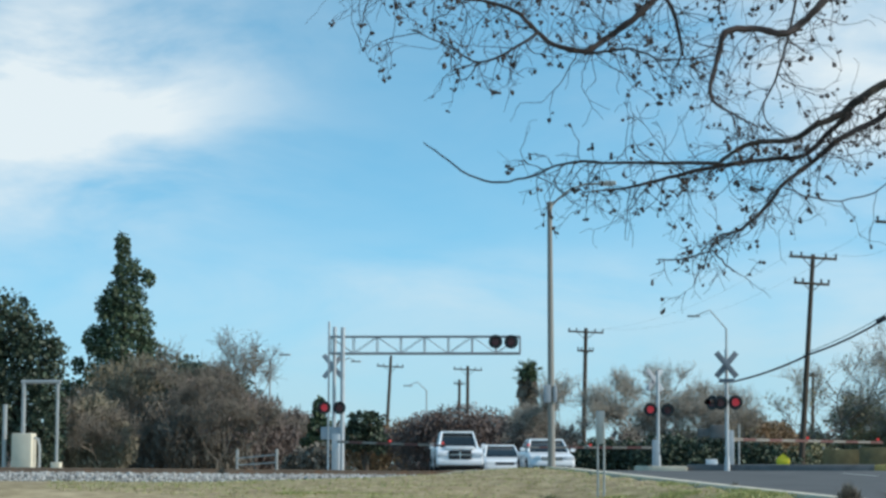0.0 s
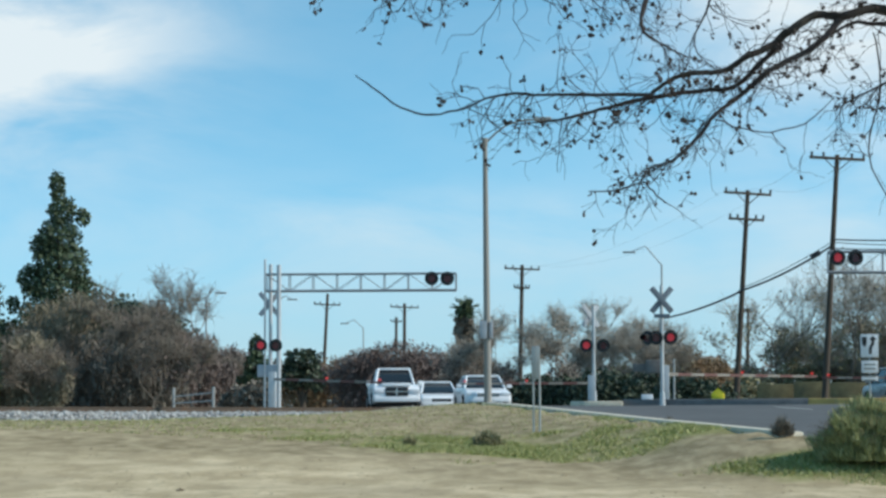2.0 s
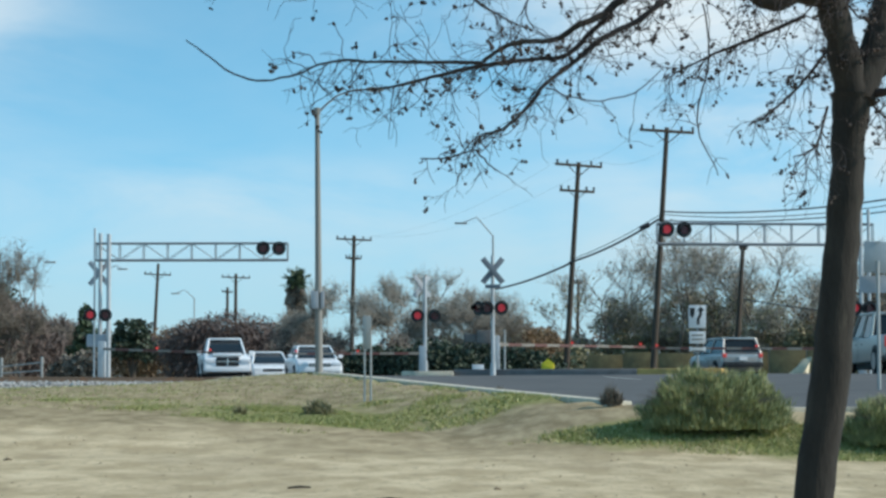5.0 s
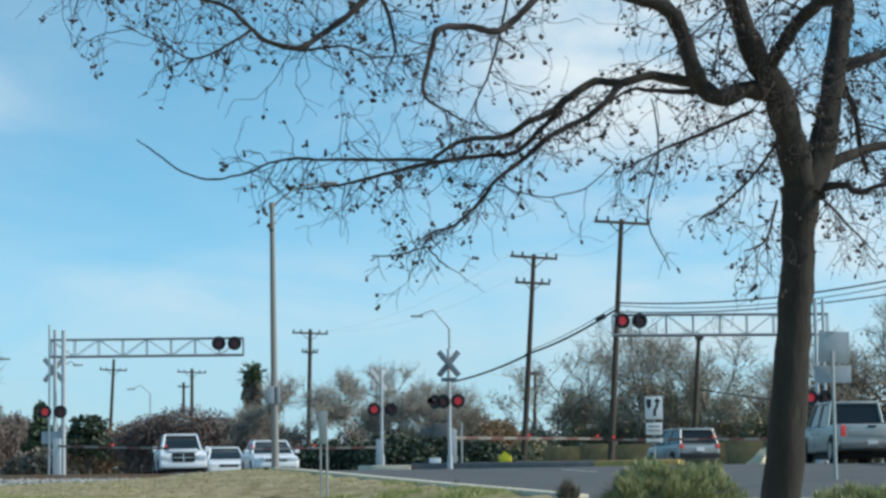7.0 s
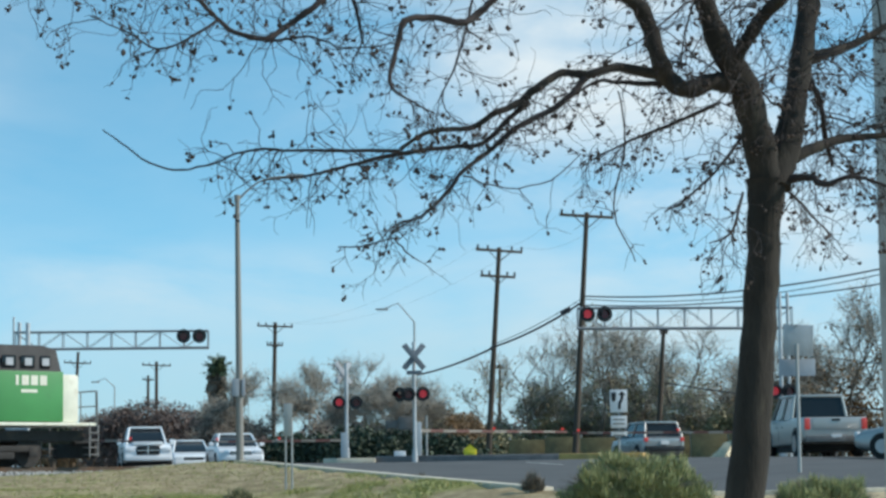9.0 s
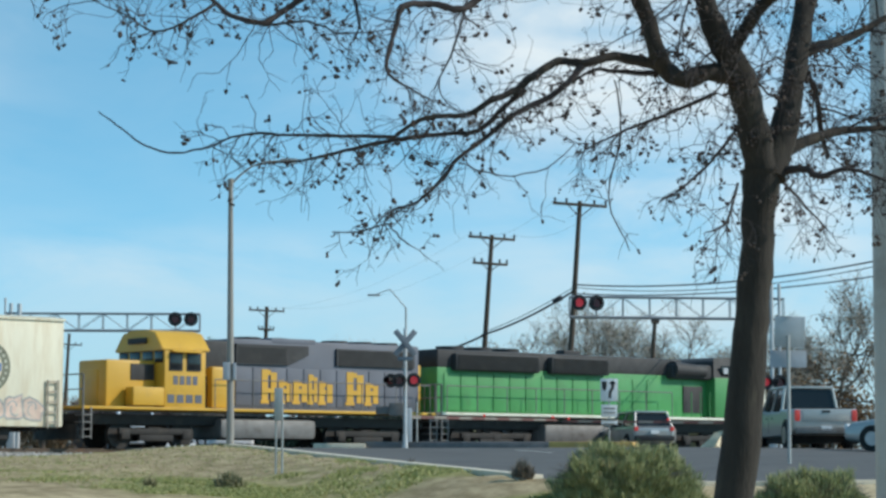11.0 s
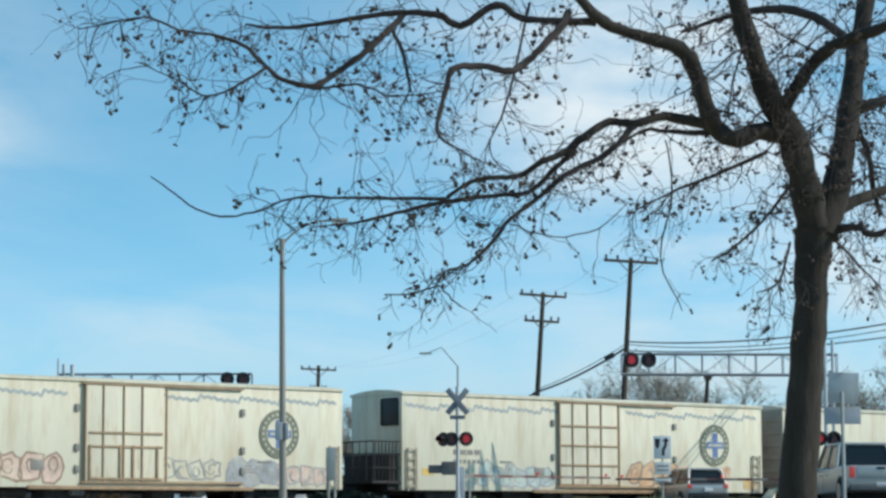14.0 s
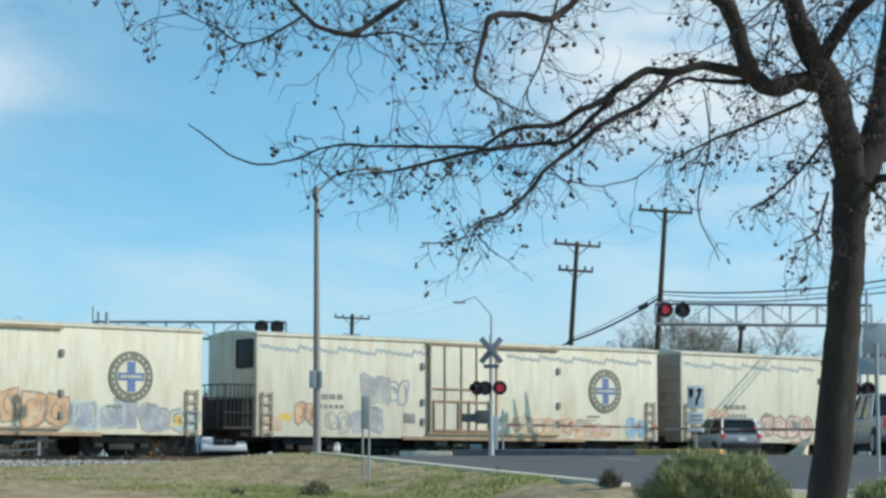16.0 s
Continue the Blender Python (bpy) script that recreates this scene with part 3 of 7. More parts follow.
def build_signals():
    near, far = Vector((0.1, -1, 0)), Vector((-0.25, 1, 0))
    # cantilever beyond the track
    g = thing("crossing_cantilever", "silver lattice cantilever with red crossing flashers", "railway signal", group="crossing cantilevers")
    zb = -0.2
    for px, top, r in ((-16.19, 95.00, 5.90), 0, 0.095), ((-16.60, 95.40, 5.95), 0, 0.08), ((-16.76, 95.00, 6.14), 0, 0.045):
        bm = B()
        rod(bm, (px[0], px[1], zb), px, r, seg=10)
        part("mast", bm, M_ALU, g)
    z0, z1 = 4.83, 5.51
    truss_arm(g, (-16.75, 95, z0 + 0.02), (-8.99, 95, z0), z1 - z0, 8)
    for c, lit in (((-9.93, 94.70, 5.28), 0), ((-9.30, 94.70, 5.27), 0)):
        lamp_head(g, c, near, lit, 0.28)
    for c, lit in (((-16.84, 94.50, 2.63), 1), ((-16.23, 94.50, 2.62), 0)):
        lamp_head(g, c, near, lit, 0.26)
    crossbuck(g, (-16.70, 95.60, 4.35), 1.2, (0, 1, 0), M_GREY)
    bm = B()
    bx(bm, (-16.68, 95.20, 1.61), (0.8, 0.35, 0.5), None, 0.04)
    part("gate_mechanism", bm, M_GREY, g)
    # cantilever before the track
    g = thing("crossing_cantilever", "silver lattice cantilever with lit red flashers", "railway signal", group="crossing cantilevers")
    for x, r in ((12.93, 0.075), (13.22, 0.06)):
        bm = B()
        rod(bm, (x, 88, -0.05), (x, 88, 6.2), r, seg=10)
        part("mast", bm, M_ALU, g)
    z0, z1 = 4.95, 5.71
    truss_arm(g, (13.40, 88, z0 - 0.05), (5.43, 88, z0 + 0.02), z1 - z0, 8)
    for c, lit in (((5.75, 87.60, 5.47), 1), ((6.39, 87.60, 5.46), 0)):
        lamp_head(g, c, near, lit, 0.29)
    for c, lit in (((12.61, 87.60, 2.54), 1), ((13.15, 87.60, 2.53), 0)):
        lamp_head(g, c, near, lit, 0.28)
    # mast on the island
    g = thing("crossing_signal", "white mast with slate-grey crossbuck and red flashers", "railway signal", group="crossing signals")
    x, y = -0.62, 80.00
    bm = B()
    rod(bm, (x, y, -0.05), (x, y, 4.07), 0.062, seg=12)
    part("mast", bm, M_ALU, g)
    bm = B()
    rod(bm, (x, y, -0.05), (x, y, 0.5), 0.11, 0.08, seg=12)
    part("base", bm, M_ALU, g)
    crossbuck(g, (-0.62, 79.80, 3.56), 1.06, near, M_SLATE)
    bm = B()
    bx(bm, (-0.61, 79.80, 3.03), (0.52, 0.02, 0.13), None, 0.004)
    part("track_plate", bm, M_SLATE, g)
    for c, lit, fa in (((-1.09, 79.70, 2.29), 0, (-0.8, -1, 0)), ((-0.82, 79.60, 2.29), 0, near), ((-0.33, 79.60, 2.30), 1, near)):
        lamp_head(g, c, fa, lit, 0.24)
    bm = B()
    bx(bm, (-0.92, 80.30, 1.34), (0.5, 0.3, 0.45), None, 0.05)
    bx(bm, (-1.36, 80.30, 1.31), (0.5, 0.12, 0.28), None, 0.04)
    part("gate_mechanism", bm, M_STEEL, g, "grey gate mechanism with counterweight")
    # mast beyond the track, seen from behind
    g = thing("crossing_signal", "white mast with grey crossbuck and lit red flasher", "railway signal", group="crossing signals")
    x, y = -3.42, 94.00
    bm = B()
    rod(bm, (x, y, -0.2), (x, y, 4.09), 0.068, seg=12)
    part("mast", bm, M_ALU, g)
    bm = B()
    rod(bm, (x, y, -0.2), (x, y, 0.75), 0.13, 0.1, seg=12)
    part("base", bm, M_ALU, g)
    crossbuck(g, (-3.53, 94.20, 3.70), 1.05, (-0.6, 1, 0), M_GREY)
    for c, lit in (((-3.70, 93.60, 2.52), 1), ((-3.03, 93.60, 2.51), 0)):
        lamp_head(g, c, near, lit, 0.26)


def gate(a, b, label):
    g = thing("crossing_gate", label, "crossing gate", group="crossing gates")
    a, b = Vector(a), Vector(b)
    n = max(4, int((b - a).length / 0.55))
    for k in range(n):
        p, q = a.lerp(b, k / n), a.lerp(b, (k + 0.995) / n)
        bm = B()
        h = 0.05 - 0.015 * k / n
        bx(bm, (p + q) / 2, ((q - p).length, 0.05, h * 2), (q - p).to_track_quat("X", "Z").to_matrix().to_4x4())
        part("stripe", bm, M_GATE_R if k % 2 else M_GATE_W, g)
    bm = B()
    bx(bm, a + Vector((0, 0.1, -0.45)), (0.3, 0.3, 1.5 if a.z < 1.4 else 2.2), None, 0.03)
    part("gate_post", bm, M_ALU, g)
    for k in (0.5, 0.97):
        bm = B()
        p = a.lerp(b, k)
        disc(bm, p + Vector((0, -0.03, 0.1)), (0, 1, 0), 0.05, 0.1, 12)
        part("gate_lamp", bm, M_GLAMP, g, "small lit red gate lamp")


build_signals()
gate((-16.29, 94.00, 1.25), (-11.63, 92.50, 1.07), "lowered red and white gate arm beyond the track")
gate((-3.49, 93.50, 1.03), (-8.55, 92.50, 1.01), "lowered gate arm before the waiting white cars")
gate((-0.54, 80.40, 1.09), (4.77, 85.00, 1.08), "lowered red and white gate arm at the island")
gate((12.91, 87.70, 1.04), (5.09, 87.20, 1.08), "lowered gate arm before the waiting silver car")


# ---- posts, signs and lamps on the verge ----
def build_street_lamp():
    g = thing("street_lamp", "tall brown-grey concrete street lamp with curved arm", "street lamp")
    x, y, z = (-6.00, 74.00, 0.07)
    xt, zt = -6.06, 8.34
    bm = B()
    tube(bm, [(x, y, z - 0.3, 0.125), (x, y, z + 0.3, 0.12), (xt * 0.5 + x * 0.5, y, zt * 0.5, 0.098), (xt, y, zt, 0.072)], 12)
    part("pole", bm, M_CONC, g)
    bm = B()
    rod(bm, (xt, y, zt - 0.15), (xt, y, zt + 0.06), 0.095, seg=10)
    part("cap", bm, M_CONC, g)
    bm = B()
    tube(bm, [(xt, y, zt - 0.12, 0.035), (*(-5.75, 74.00, 8.53), 0.032), (*(-5.40, 74.00, 8.80), 0.03), (*(-4.95, 74.00, 8.94), 0.03), (*(-4.47, 74.00, 8.97), 0.03)], 8)
    part("arm", bm, M_CONC, g)
    p = Vector((-4.24, 74.00, 8.98))
    bm = B()
    bx(bm, p, (0.55, 0.26, 0.12), None, 0.05)
    head = part("lamp_head", bm, M_GALV, g)
    bm = B()
    bx(bm, p - Vector((0, 0, 0.06)), (0.36, 0.2, 0.06), None, 0.02)
    part("diffuser", bm, M_SIGNW, head)
    bm = B()
    bx(bm, (-6.12, 73.80, 2.36), (0.22, 0.05, 0.55), None, 0.01)
    part("small_sign", bm, M_GREY, g)
    bm = B()
    bx(bm, (-5.88, 73.90, 2.36), (0.1, 0.12, 0.52), None, 0.01)
    part("junction_box", bm, M_GREY, g)


build_street_lamp()


def far_street_lamp(base, top, head, label, r=0.052):
    g = thing("street_lamp", label, "street lamp", group="distant street lamps")
    b, t, h = Vector(base), Vector(top), Vector(head)
    bm = B()
    rod(bm, (t.x, t.y, ground_z(t.x, t.y) - 0.1), t, r * 1.3, r, 8)
    part("pole", bm, M_GALV, g)
    bm = B()
    m = (t + h) / 2 + Vector((0, 0, 0.6 * (h.z - t.z) + 0.25))
    tube(bm, [(*t, r * 0.7), (*m, r * 0.6), (*h, r * 0.5)], 6)
    part("arm", bm, M_GALV, g)
    bm = B()
    bx(bm, h, (0.7, 0.26, 0.1), None, 0.04)
    part("lamp_head", bm, M_GALV, g)


far_street_lamp((-1.08, 130.00, 0.90), (-0.99, 130.00, 8.10), (-2.75, 130.00, 8.81), "distant grey street lamp with long curved arm")
far_street_lamp((-25.46, 190.00, 2.74), (-25.48, 190.00, 7.20), (-27.00, 190.00, 7.61), "distant thin grey street lamp beyond the crossing")
far_street_lamp((-28.48, 140.00, 1.52), (-28.27, 140.00, 6.93), (-27.38, 140.00, 7.33), "distant grey street lamp among bare trees")
far_street_lamp((-27.46, 160.00, 1.83), (-27.28, 160.00, 7.98), (-26.34, 160.00, 7.98), "distant thin grey street lamp behind the signal")


def build_signs():
    # keep-right sign
    g = thing("road_sign", "white traffic arrow sign on an island post", "road sign")
    x, y, z = (6.41, 82.00, 2.06)
    bm = B()
    rod(bm, (x, y + 0.04, 0.1), (x, y + 0.04, z + 0.42), 0.03)
    part("post", bm, M_GALV, g)
    bm = B()
    bx(bm, (x, y, z), (0.6, 0.012, 0.78), None, 0.004)
    face = part("panel", bm, M_SIGNW, g)
    bm = B()
    tube(bm, [(x + 0.02, y - 0.012, z - 0.28, 0.05), (x + 0.03, y - 0.012, z - 0.08, 0.05), (x + 0.11, y - 0.012, z + 0.06, 0.05), (x + 0.12, y - 0.012, z + 0.2, 0.05), (x + 0.12, y - 0.012, z + 0.21, 0.13), (x + 0.12, y - 0.012, z + 0.34, 0.005)], 6)
    for v in bm.verts:
        v.co.y = y - 0.008 + (v.co.y - y) * 0.03
    part("arrow", bm, M_BLACK, face)
    bm = B()
    prism(bm, [(x - 0.26, z + 0.3), (x - 0.08, z + 0.3), (x - 0.1, z + 0.05), (x - 0.17, z - 0.05), (x - 0.24, z + 0.05)], y - 0.014, y - 0.007)
    part("island_symbol", bm, M_BLACK, face)
    for zz, h in ((1.34, 0.42), (0.94, 0.16)):
        bm = B()
        bx(bm, (x, y, zz), (0.56, 0.012, h), None, 0.004)
        pl = part("plate", bm, M_SIGNW, g)
        bm = B()
        for k in range(2):
            bx(bm, (x, y - 0.01, zz + 0.08 - 0.14 * k), (0.4, 0.008, 0.05))
        part("text_bar", bm, M_MARK, pl)
    # sign seen from behind, with a second panel
    g = thing("road_sign", "square bare-metal sign on a galvanised post", "road sign")
    x, y, z = (8.95, 58.00, 2.71)
    xb, yb, zb = (8.82, 58.00, -0.39)
    bm = B()
    rod(bm, (x - 0.02, y - 0.02, zb - 0.3), (x - 0.02, y - 0.02, z - 0.1), 0.045, seg=8)
    part("post", bm, M_GALV, g)
    bm = B()
    bx(bm, (x - 0.03, y, z), (0.64, 0.012, 0.76), Matrix.Rotation(radians(3), 4, "Y"), 0.004)
    part("panel", bm, M_SIGNBACK, g)
    bm = B()
    bx(bm, (x + 0.11, y + 0.1, z), (0.6, 0.012, 0.76), Matrix.Rotation(radians(2), 4, "Y"), 0.004)
    part("panel", bm, M_SIGNBACK, g)
    bm = B()
    bx(bm, (8.96, 58.20, 2.05), (0.9, 0.012, 0.42), None, 0.004)
    part("lower_panel", bm, M_GREY, g)
    bm = B()
    for dz in (-0.3, 0.36):
        bx(bm, (x - 0.03, y - 0.03, z + dz), (0.09, 0.03, 0.05))
    part("bolt_clamp", bm, M_GALV, g)
    # narrow weathered marker on two stakes
    g = thing("marker_board", "narrow weathered grey board on two thin stakes", "marker post")
    for tpx in ((-3.52, 57.00, 0.27), (-3.37, 57.00, 0.27)):
        bm = B()
        rod(bm, (tpx[0], tpx[1], ground_z(tpx[0], tpx[1]) - 0.1), (tpx[0], tpx[1], 0.95), 0.028, 0.024, 6)
        part("stake", bm, M_GALV, g)
    bm = B()
    bx(bm, (-3.46, 56.95, 0.89), (0.204, 0.03, 0.787), None, 0.006)
    part("board", bm, M_GALV, g)
    # small things by the crossing
    bm = B()
    x, y = 1.46, 95.2
    z = ground_z(x, y)
    rod(bm, (x, y, z - 0.1), (x, y, 0.42), 0.05)
    bx(bm, (x, y, 0.53), (0.52, 0.2, 0.3), None, 0.08)
    prism(bm, [(x - 0.26, 0.62), (x + 0.26, 0.62), (x, 0.84)], y - 0.1, y + 0.1)
    single("crossing_marker", bm, M_HIVIS, "small bright yellow marker on a short post", "marker")
    bm = B()
    x, y = -1.34, 94.8
    bx(bm, (x, y, 0.22), (0.46, 0.3, 0.75), None, 0.03)
    single("utility_box", bm, M_SIGNW, "small white utility box on the ground", "utility box")
    bm = B()
    p = Vector((11.24, 92.00, 0.57))
    z = road_z(p.x, p.y)
    tube(bm, [(p.x - 0.3, p.y, z - 0.05, 0.4), (p.x - 0.05, p.y, z + 0.3, 0.3), (p.x + 0.15, p.y, z + 0.65, 0.14), (p.x + 0.25, p.y, z + 0.8, 0.05)], 7)
    bmesh.ops.triangulate(bm, faces=bm.faces)
    for v in bm.verts:
        v.co += Vector((rnd.uniform(-0.1, 0.1), rnd.uniform(-0.1, 0.1), rnd.uniform(-0.08, 0.08)))
    single("tarpaulin_heap", bm, M_TAN, "crumpled tan tarpaulin heap beside the track", "tarpaulin")
    bm = B()
    p = Vector((-0.24, 86.00, 0.90))
    rod(bm, (p.x, p.y, -0.05), (p.x, p.y, 1.75), 0.035)
    single("thin_post", bm, M_GALV, "thin grey metal post near the signal", "post")


build_signs()


def build_left_yard():
    """The pipe frame, cabinet and posts across the track."""
    g = thing("pipe_portal", "pale galvanised pipe portal beyond the track", "metal frame")
    a, b = Vector((-26.09, 84.00, 0.67)), Vector((-24.82, 84.00, 0.67))
    top = 3.21
    for p, r in ((a, 0.08), (b, 0.06)):
        bm = B()
        rod(bm, (p.x, p.y, -0.4), (p.x, p.y, top), r)
        part("upright", bm, M_GALV, g)
    bm = B()
    rod(bm, (a.x - 0.1, a.y, top), (b.x + 0.1, b.y, top), 0.07)
    part("crossbar", bm, M_GALV, g)
    bm = B()
    bx(bm, (b.x, b.y, -0.1), (0.35, 0.35, 0.8), None, 0.03)
    part("footing", bm, M_KERB, g)
    p = Vector((-24.81, 80.00, 0.90))
    bm = B()
    bx(bm, (p.x, p.y, 0.55), (0.72, 0.6, 1.4), None, 0.04)
    c = single("signal_cabinet", bm, M_KERB, "pale square equipment cabinet beside the track", "cabinet")
    bm = B()
    tube(bm, [(p.x + 0.35, p.y, 1.1, 0.05), (p.x + 0.5, p.y, 1.05, 0.05), (p.x + 0.56, p.y, 0.8, 0.05), (p.x + 0.56, p.y, -0.2, 0.05)], 8)
    part("conduit", bm, M_GALV, c).matrix_parent_inverse = Matrix()
    p = Vector((-25.51, 80.00, 1.19))
    bm = B()
    rod(bm, (p.x, p.y, -0.5), (p.x, p.y, 2.25), 0.08)
    single("pipe_bollard", bm, M_GALV, "pale steel pipe post beside the cabinet", "post")
    g = thing("pipe_gate", "low pale pipe gate in the brush", "gate")
    a, b = Vector((-22.66, 105.00, 1.12)), Vector((-20.46, 103.00, 1.10))
    for k in range(3):
        bm = B()
        rod(bm, (a.x, a.y, 0.1 + 0.3 * k), (b.x, b.y, 0.15 + 0.35 * k), 0.03, seg=6)
        part("rail_bar", bm, M_GALV, g)
    for p in (a, b):
        bm = B()
        rod(bm, (p.x, p.y, -0.4), (p.x, p.y, 1.1), 0.06, seg=6)
        part("gate_post", bm, M_GALV, g)
    p = Vector((4.11, 21.00, 1.55))
    g = thing("steel_post", "plain grey steel post at the verge", "post")
    bm = B()
    rod(bm, (p.x + 0.02, p.y, ground_z(p.x, p.y) - 0.1), (p.x + 0.02, p.y, 5.2), 0.12, 0.11, 14)
    part("shaft", bm, M_GALV, g)
    bm = B()
    bx(bm, (p.x + 0.02, p.y, ground_z(p.x, p.y) + 0.02), (0.4, 0.4, 0.05), None, 0.01)
    part("base_plate", bm, M_GALV, g)


build_left_yard()


# ---- utility poles and cables ----
def utility_pole(base, top, arms, r=0.17, label="brown wooden utility pole with crossarms", d=None):
    g = thing("utility_pole", label, "utility pole", group="utility poles")
    b, t = Vector(base), Vector(top)
    foot = t + (b - t) * ((t.z - (ground_z(b.x, b.y) - 0.3)) / max(0.1, t.z - b.z))
    bm = B()
    tube(bm, [(*foot, r), (*foot.lerp(t, 0.5), r * 0.86), (*t, r * 0.68)], 10)
    part("pole", bm, M_WOOD, g)
    for frac, half, yaw in arms:
        c = foot.lerp(t, frac)
        rot = Matrix.Rotation(radians(yaw), 4, "Z") @ Matrix.Rotation(radians(2.5), 4, "Y")
        bm = B()
        bx(bm, c + Vector((0, -0.12, 0)), (half * 2, 0.11, 0.13), rot, 0.01)
        arm = part("crossarm", bm, M_WOOD, g)
        for k in (-1, -0.55, 0.55, 1):
            bm = B()
            q = c + rot @ Vector((half * 0.94 * k, -0.12, 0.06))
            rod(bm, q, q + Vector((0, 0, 0.2)), 0.05, 0.06, 6)
            part("insulator", bm, M_WIRE, arm)
        bm = B()
        for k in (-1, 1):
            rod(bm, c + rot @ Vector((half * 0.5 * k, -0.1, 0)), c - Vector((0, 0.1, half * 0.45)), 0.025, seg=4)
        part("brace", bm, M_WIRE, arm)
    return g


utility_pole((2.88, 125.00, 0.88), (3.59, 125.00, 11.65), [(0.985, 1.3, 18), (0.875, 0.95, 14)], 0.165)
utility_pole((6.55, 110.00, 0.65), (7.27, 110.00, 11.77), [(0.985, 1.3, 12)], 0.155)
utility_pole((-12.15, 180.00, 2.26), (-11.95, 180.00, 11.54), [(0.975, 1.35, 5), (0.86, 0.6, 5)], 0.2)
utility_pole((-34.82, 230.00, 3.43), (-34.38, 230.00, 12.26), [(0.92, 1.3, 8)], 0.2)
utility_pole((-27.99, 240.00, 3.62), (-27.96, 240.00, 11.76), [(0.97, 1.45, 5)], 0.22)
utility_pole((-36.06, 300.00, 4.66), (-36.02, 300.00, 13.12), [(0.96, 0.7, 5)], 0.24)
utility_pole((5.25, 190.00, 2.18), (5.36, 190.00, 8.62), [(0.97, 0.35, 5)], 0.16)
utility_pole((11.80, 125.00, 1.42), (12.21, 125.00, 7.34), [(0.96, 0.2, 5)], 0.15)


def cable(a, b, sag, r, label="black overhead cable strung between poles"):
    a, b = Vector(a), Vector(b)
    bm = B()
    n = 14
    tube(bm, [(*(a.lerp(b, k / n) - Vector((0, 0, sag * 4 * (k / n) * (1 - k / n)))), r) for k in range(n + 1)], 5)
    single("overhead_cable", bm, M_WIRE, label, "cable", group="overhead cables")


cable((-1.01, 150.00, 6.07), (3.05, 125.00, 6.28), 0.15, 0.06, "thick bundled telephone cable between poles")
cable((3.05, 125.00, 6.34), (6.92, 110.00, 7.55), 0.2, 0.055, "thick bundled telephone cable between poles")
cable((3.18, 125.00, 6.51), (6.98, 110.00, 7.76), 0.15, 0.02)
cable((7.01, 110.00, 7.86), (18.79, 90.00, 7.57), 0.5, 0.035)
cable((7.01, 110.00, 7.73), (18.79, 90.00, 7.39), 0.6, 0.02)
cable((7.00, 110.00, 7.44), (18.77, 90.00, 6.92), 0.4, 0.028)
for k in (-1.2, 1.2):
    p, q = Vector((3.59, 125.00, 11.59)), Vector((7.27, 110.00, 11.71))
    cable(p + Vector((k, 0.3 * k, 0.1)), q + Vector((k, 0.3 * k, 0.1)), 0.7, 0.005, "thin overhead power line between poles")
    cable(Vector((-11.95, 180.00, 11.33)) + Vector((k, 0, 0.1)), p + Vector((k, 0, 0.1)), 1.2, 0.004, "thin overhead power line between poles")
cable((12.23, 125.00, 4.37), (22.71, 110.00, 2.18), 0.1, 0.03)
cable((19.98, 125.00, 5.75), (22.78, 110.00, 4.34), 0.05, 0.03)
bm = B()
p = Vector((6.32, 112.00, 7.30))
bx(bm, p, (0.5, 0.25, 0.25), Matrix.Rotation(radians(-25), 4, "Y"), 0.06)
single("cable_splice_box", bm, M_WIRE, "black splice case hanging on the cable", "splice case")


# ---- the bare tree on the verge ----
def mesh_from(name, verts, faces, material):
    me = bpy.data.meshes.new(name)
    me.from_pydata(verts, [], faces)
    me.materials.append(material)
    return me


def twig_tube(V, F, pts, r0, r1):
    """Adds a three-sided twig through the points to the lists."""
    n = len(pts)
    base = len(V)
    for i, p in enumerate(pts):
        d = (pts[min(n - 1, i + 1)] - pts[max(0, i - 1)]).normalized()
        s = d.cross(Vector((0.31, 1, 0.17))).normalized()
        w = s.cross(d)
        r = r0 + (r1 - r0) * i / (n - 1)
        for k in range(3):
            V.append(p + (s * math.cos(k * 2.094) + w * math.sin(k * 2.094)) * r)
    for i in range(n - 1):
        for k in range(3):
            a, b = base + i * 3 + k, base + i * 3 + (k + 1) % 3
            F.append((a, b, b + 3, a + 3))


def wander(p, d, length, steps, rg, droop=0.0, jit=0.35):
    pts = [p.copy()]
    d = d.normalized()
    for k in range(steps):
        d = (d + Vector((rg.gauss(0, jit), rg.gauss(0, jit), rg.gauss(0, jit) - droop))).normalized()
        p = p + d * (length / steps)
        pts.append(p.copy())
    return pts


def smooth_path(pts):
    """Points with radius, with rounded bends between them."""
    out = []
    n = len(pts)
    for i in range(n - 1):
        p0, p1, p2, p3 = (np.array(pts[min(n - 1, max(0, j))]) for j in (i - 1, i, i + 1, i + 2))
        for k in range(4):
            t = k / 4
            out.append(tuple(0.5 * (2 * p1 + (p2 - p0) * t + (2 * p0 - 5 * p1 + 4 * p2 - p3) * t * t + (3 * p1 - p0 - 3 * p2 + p3) * t ** 3)))
    out.append(tuple(pts[-1]))
    return out


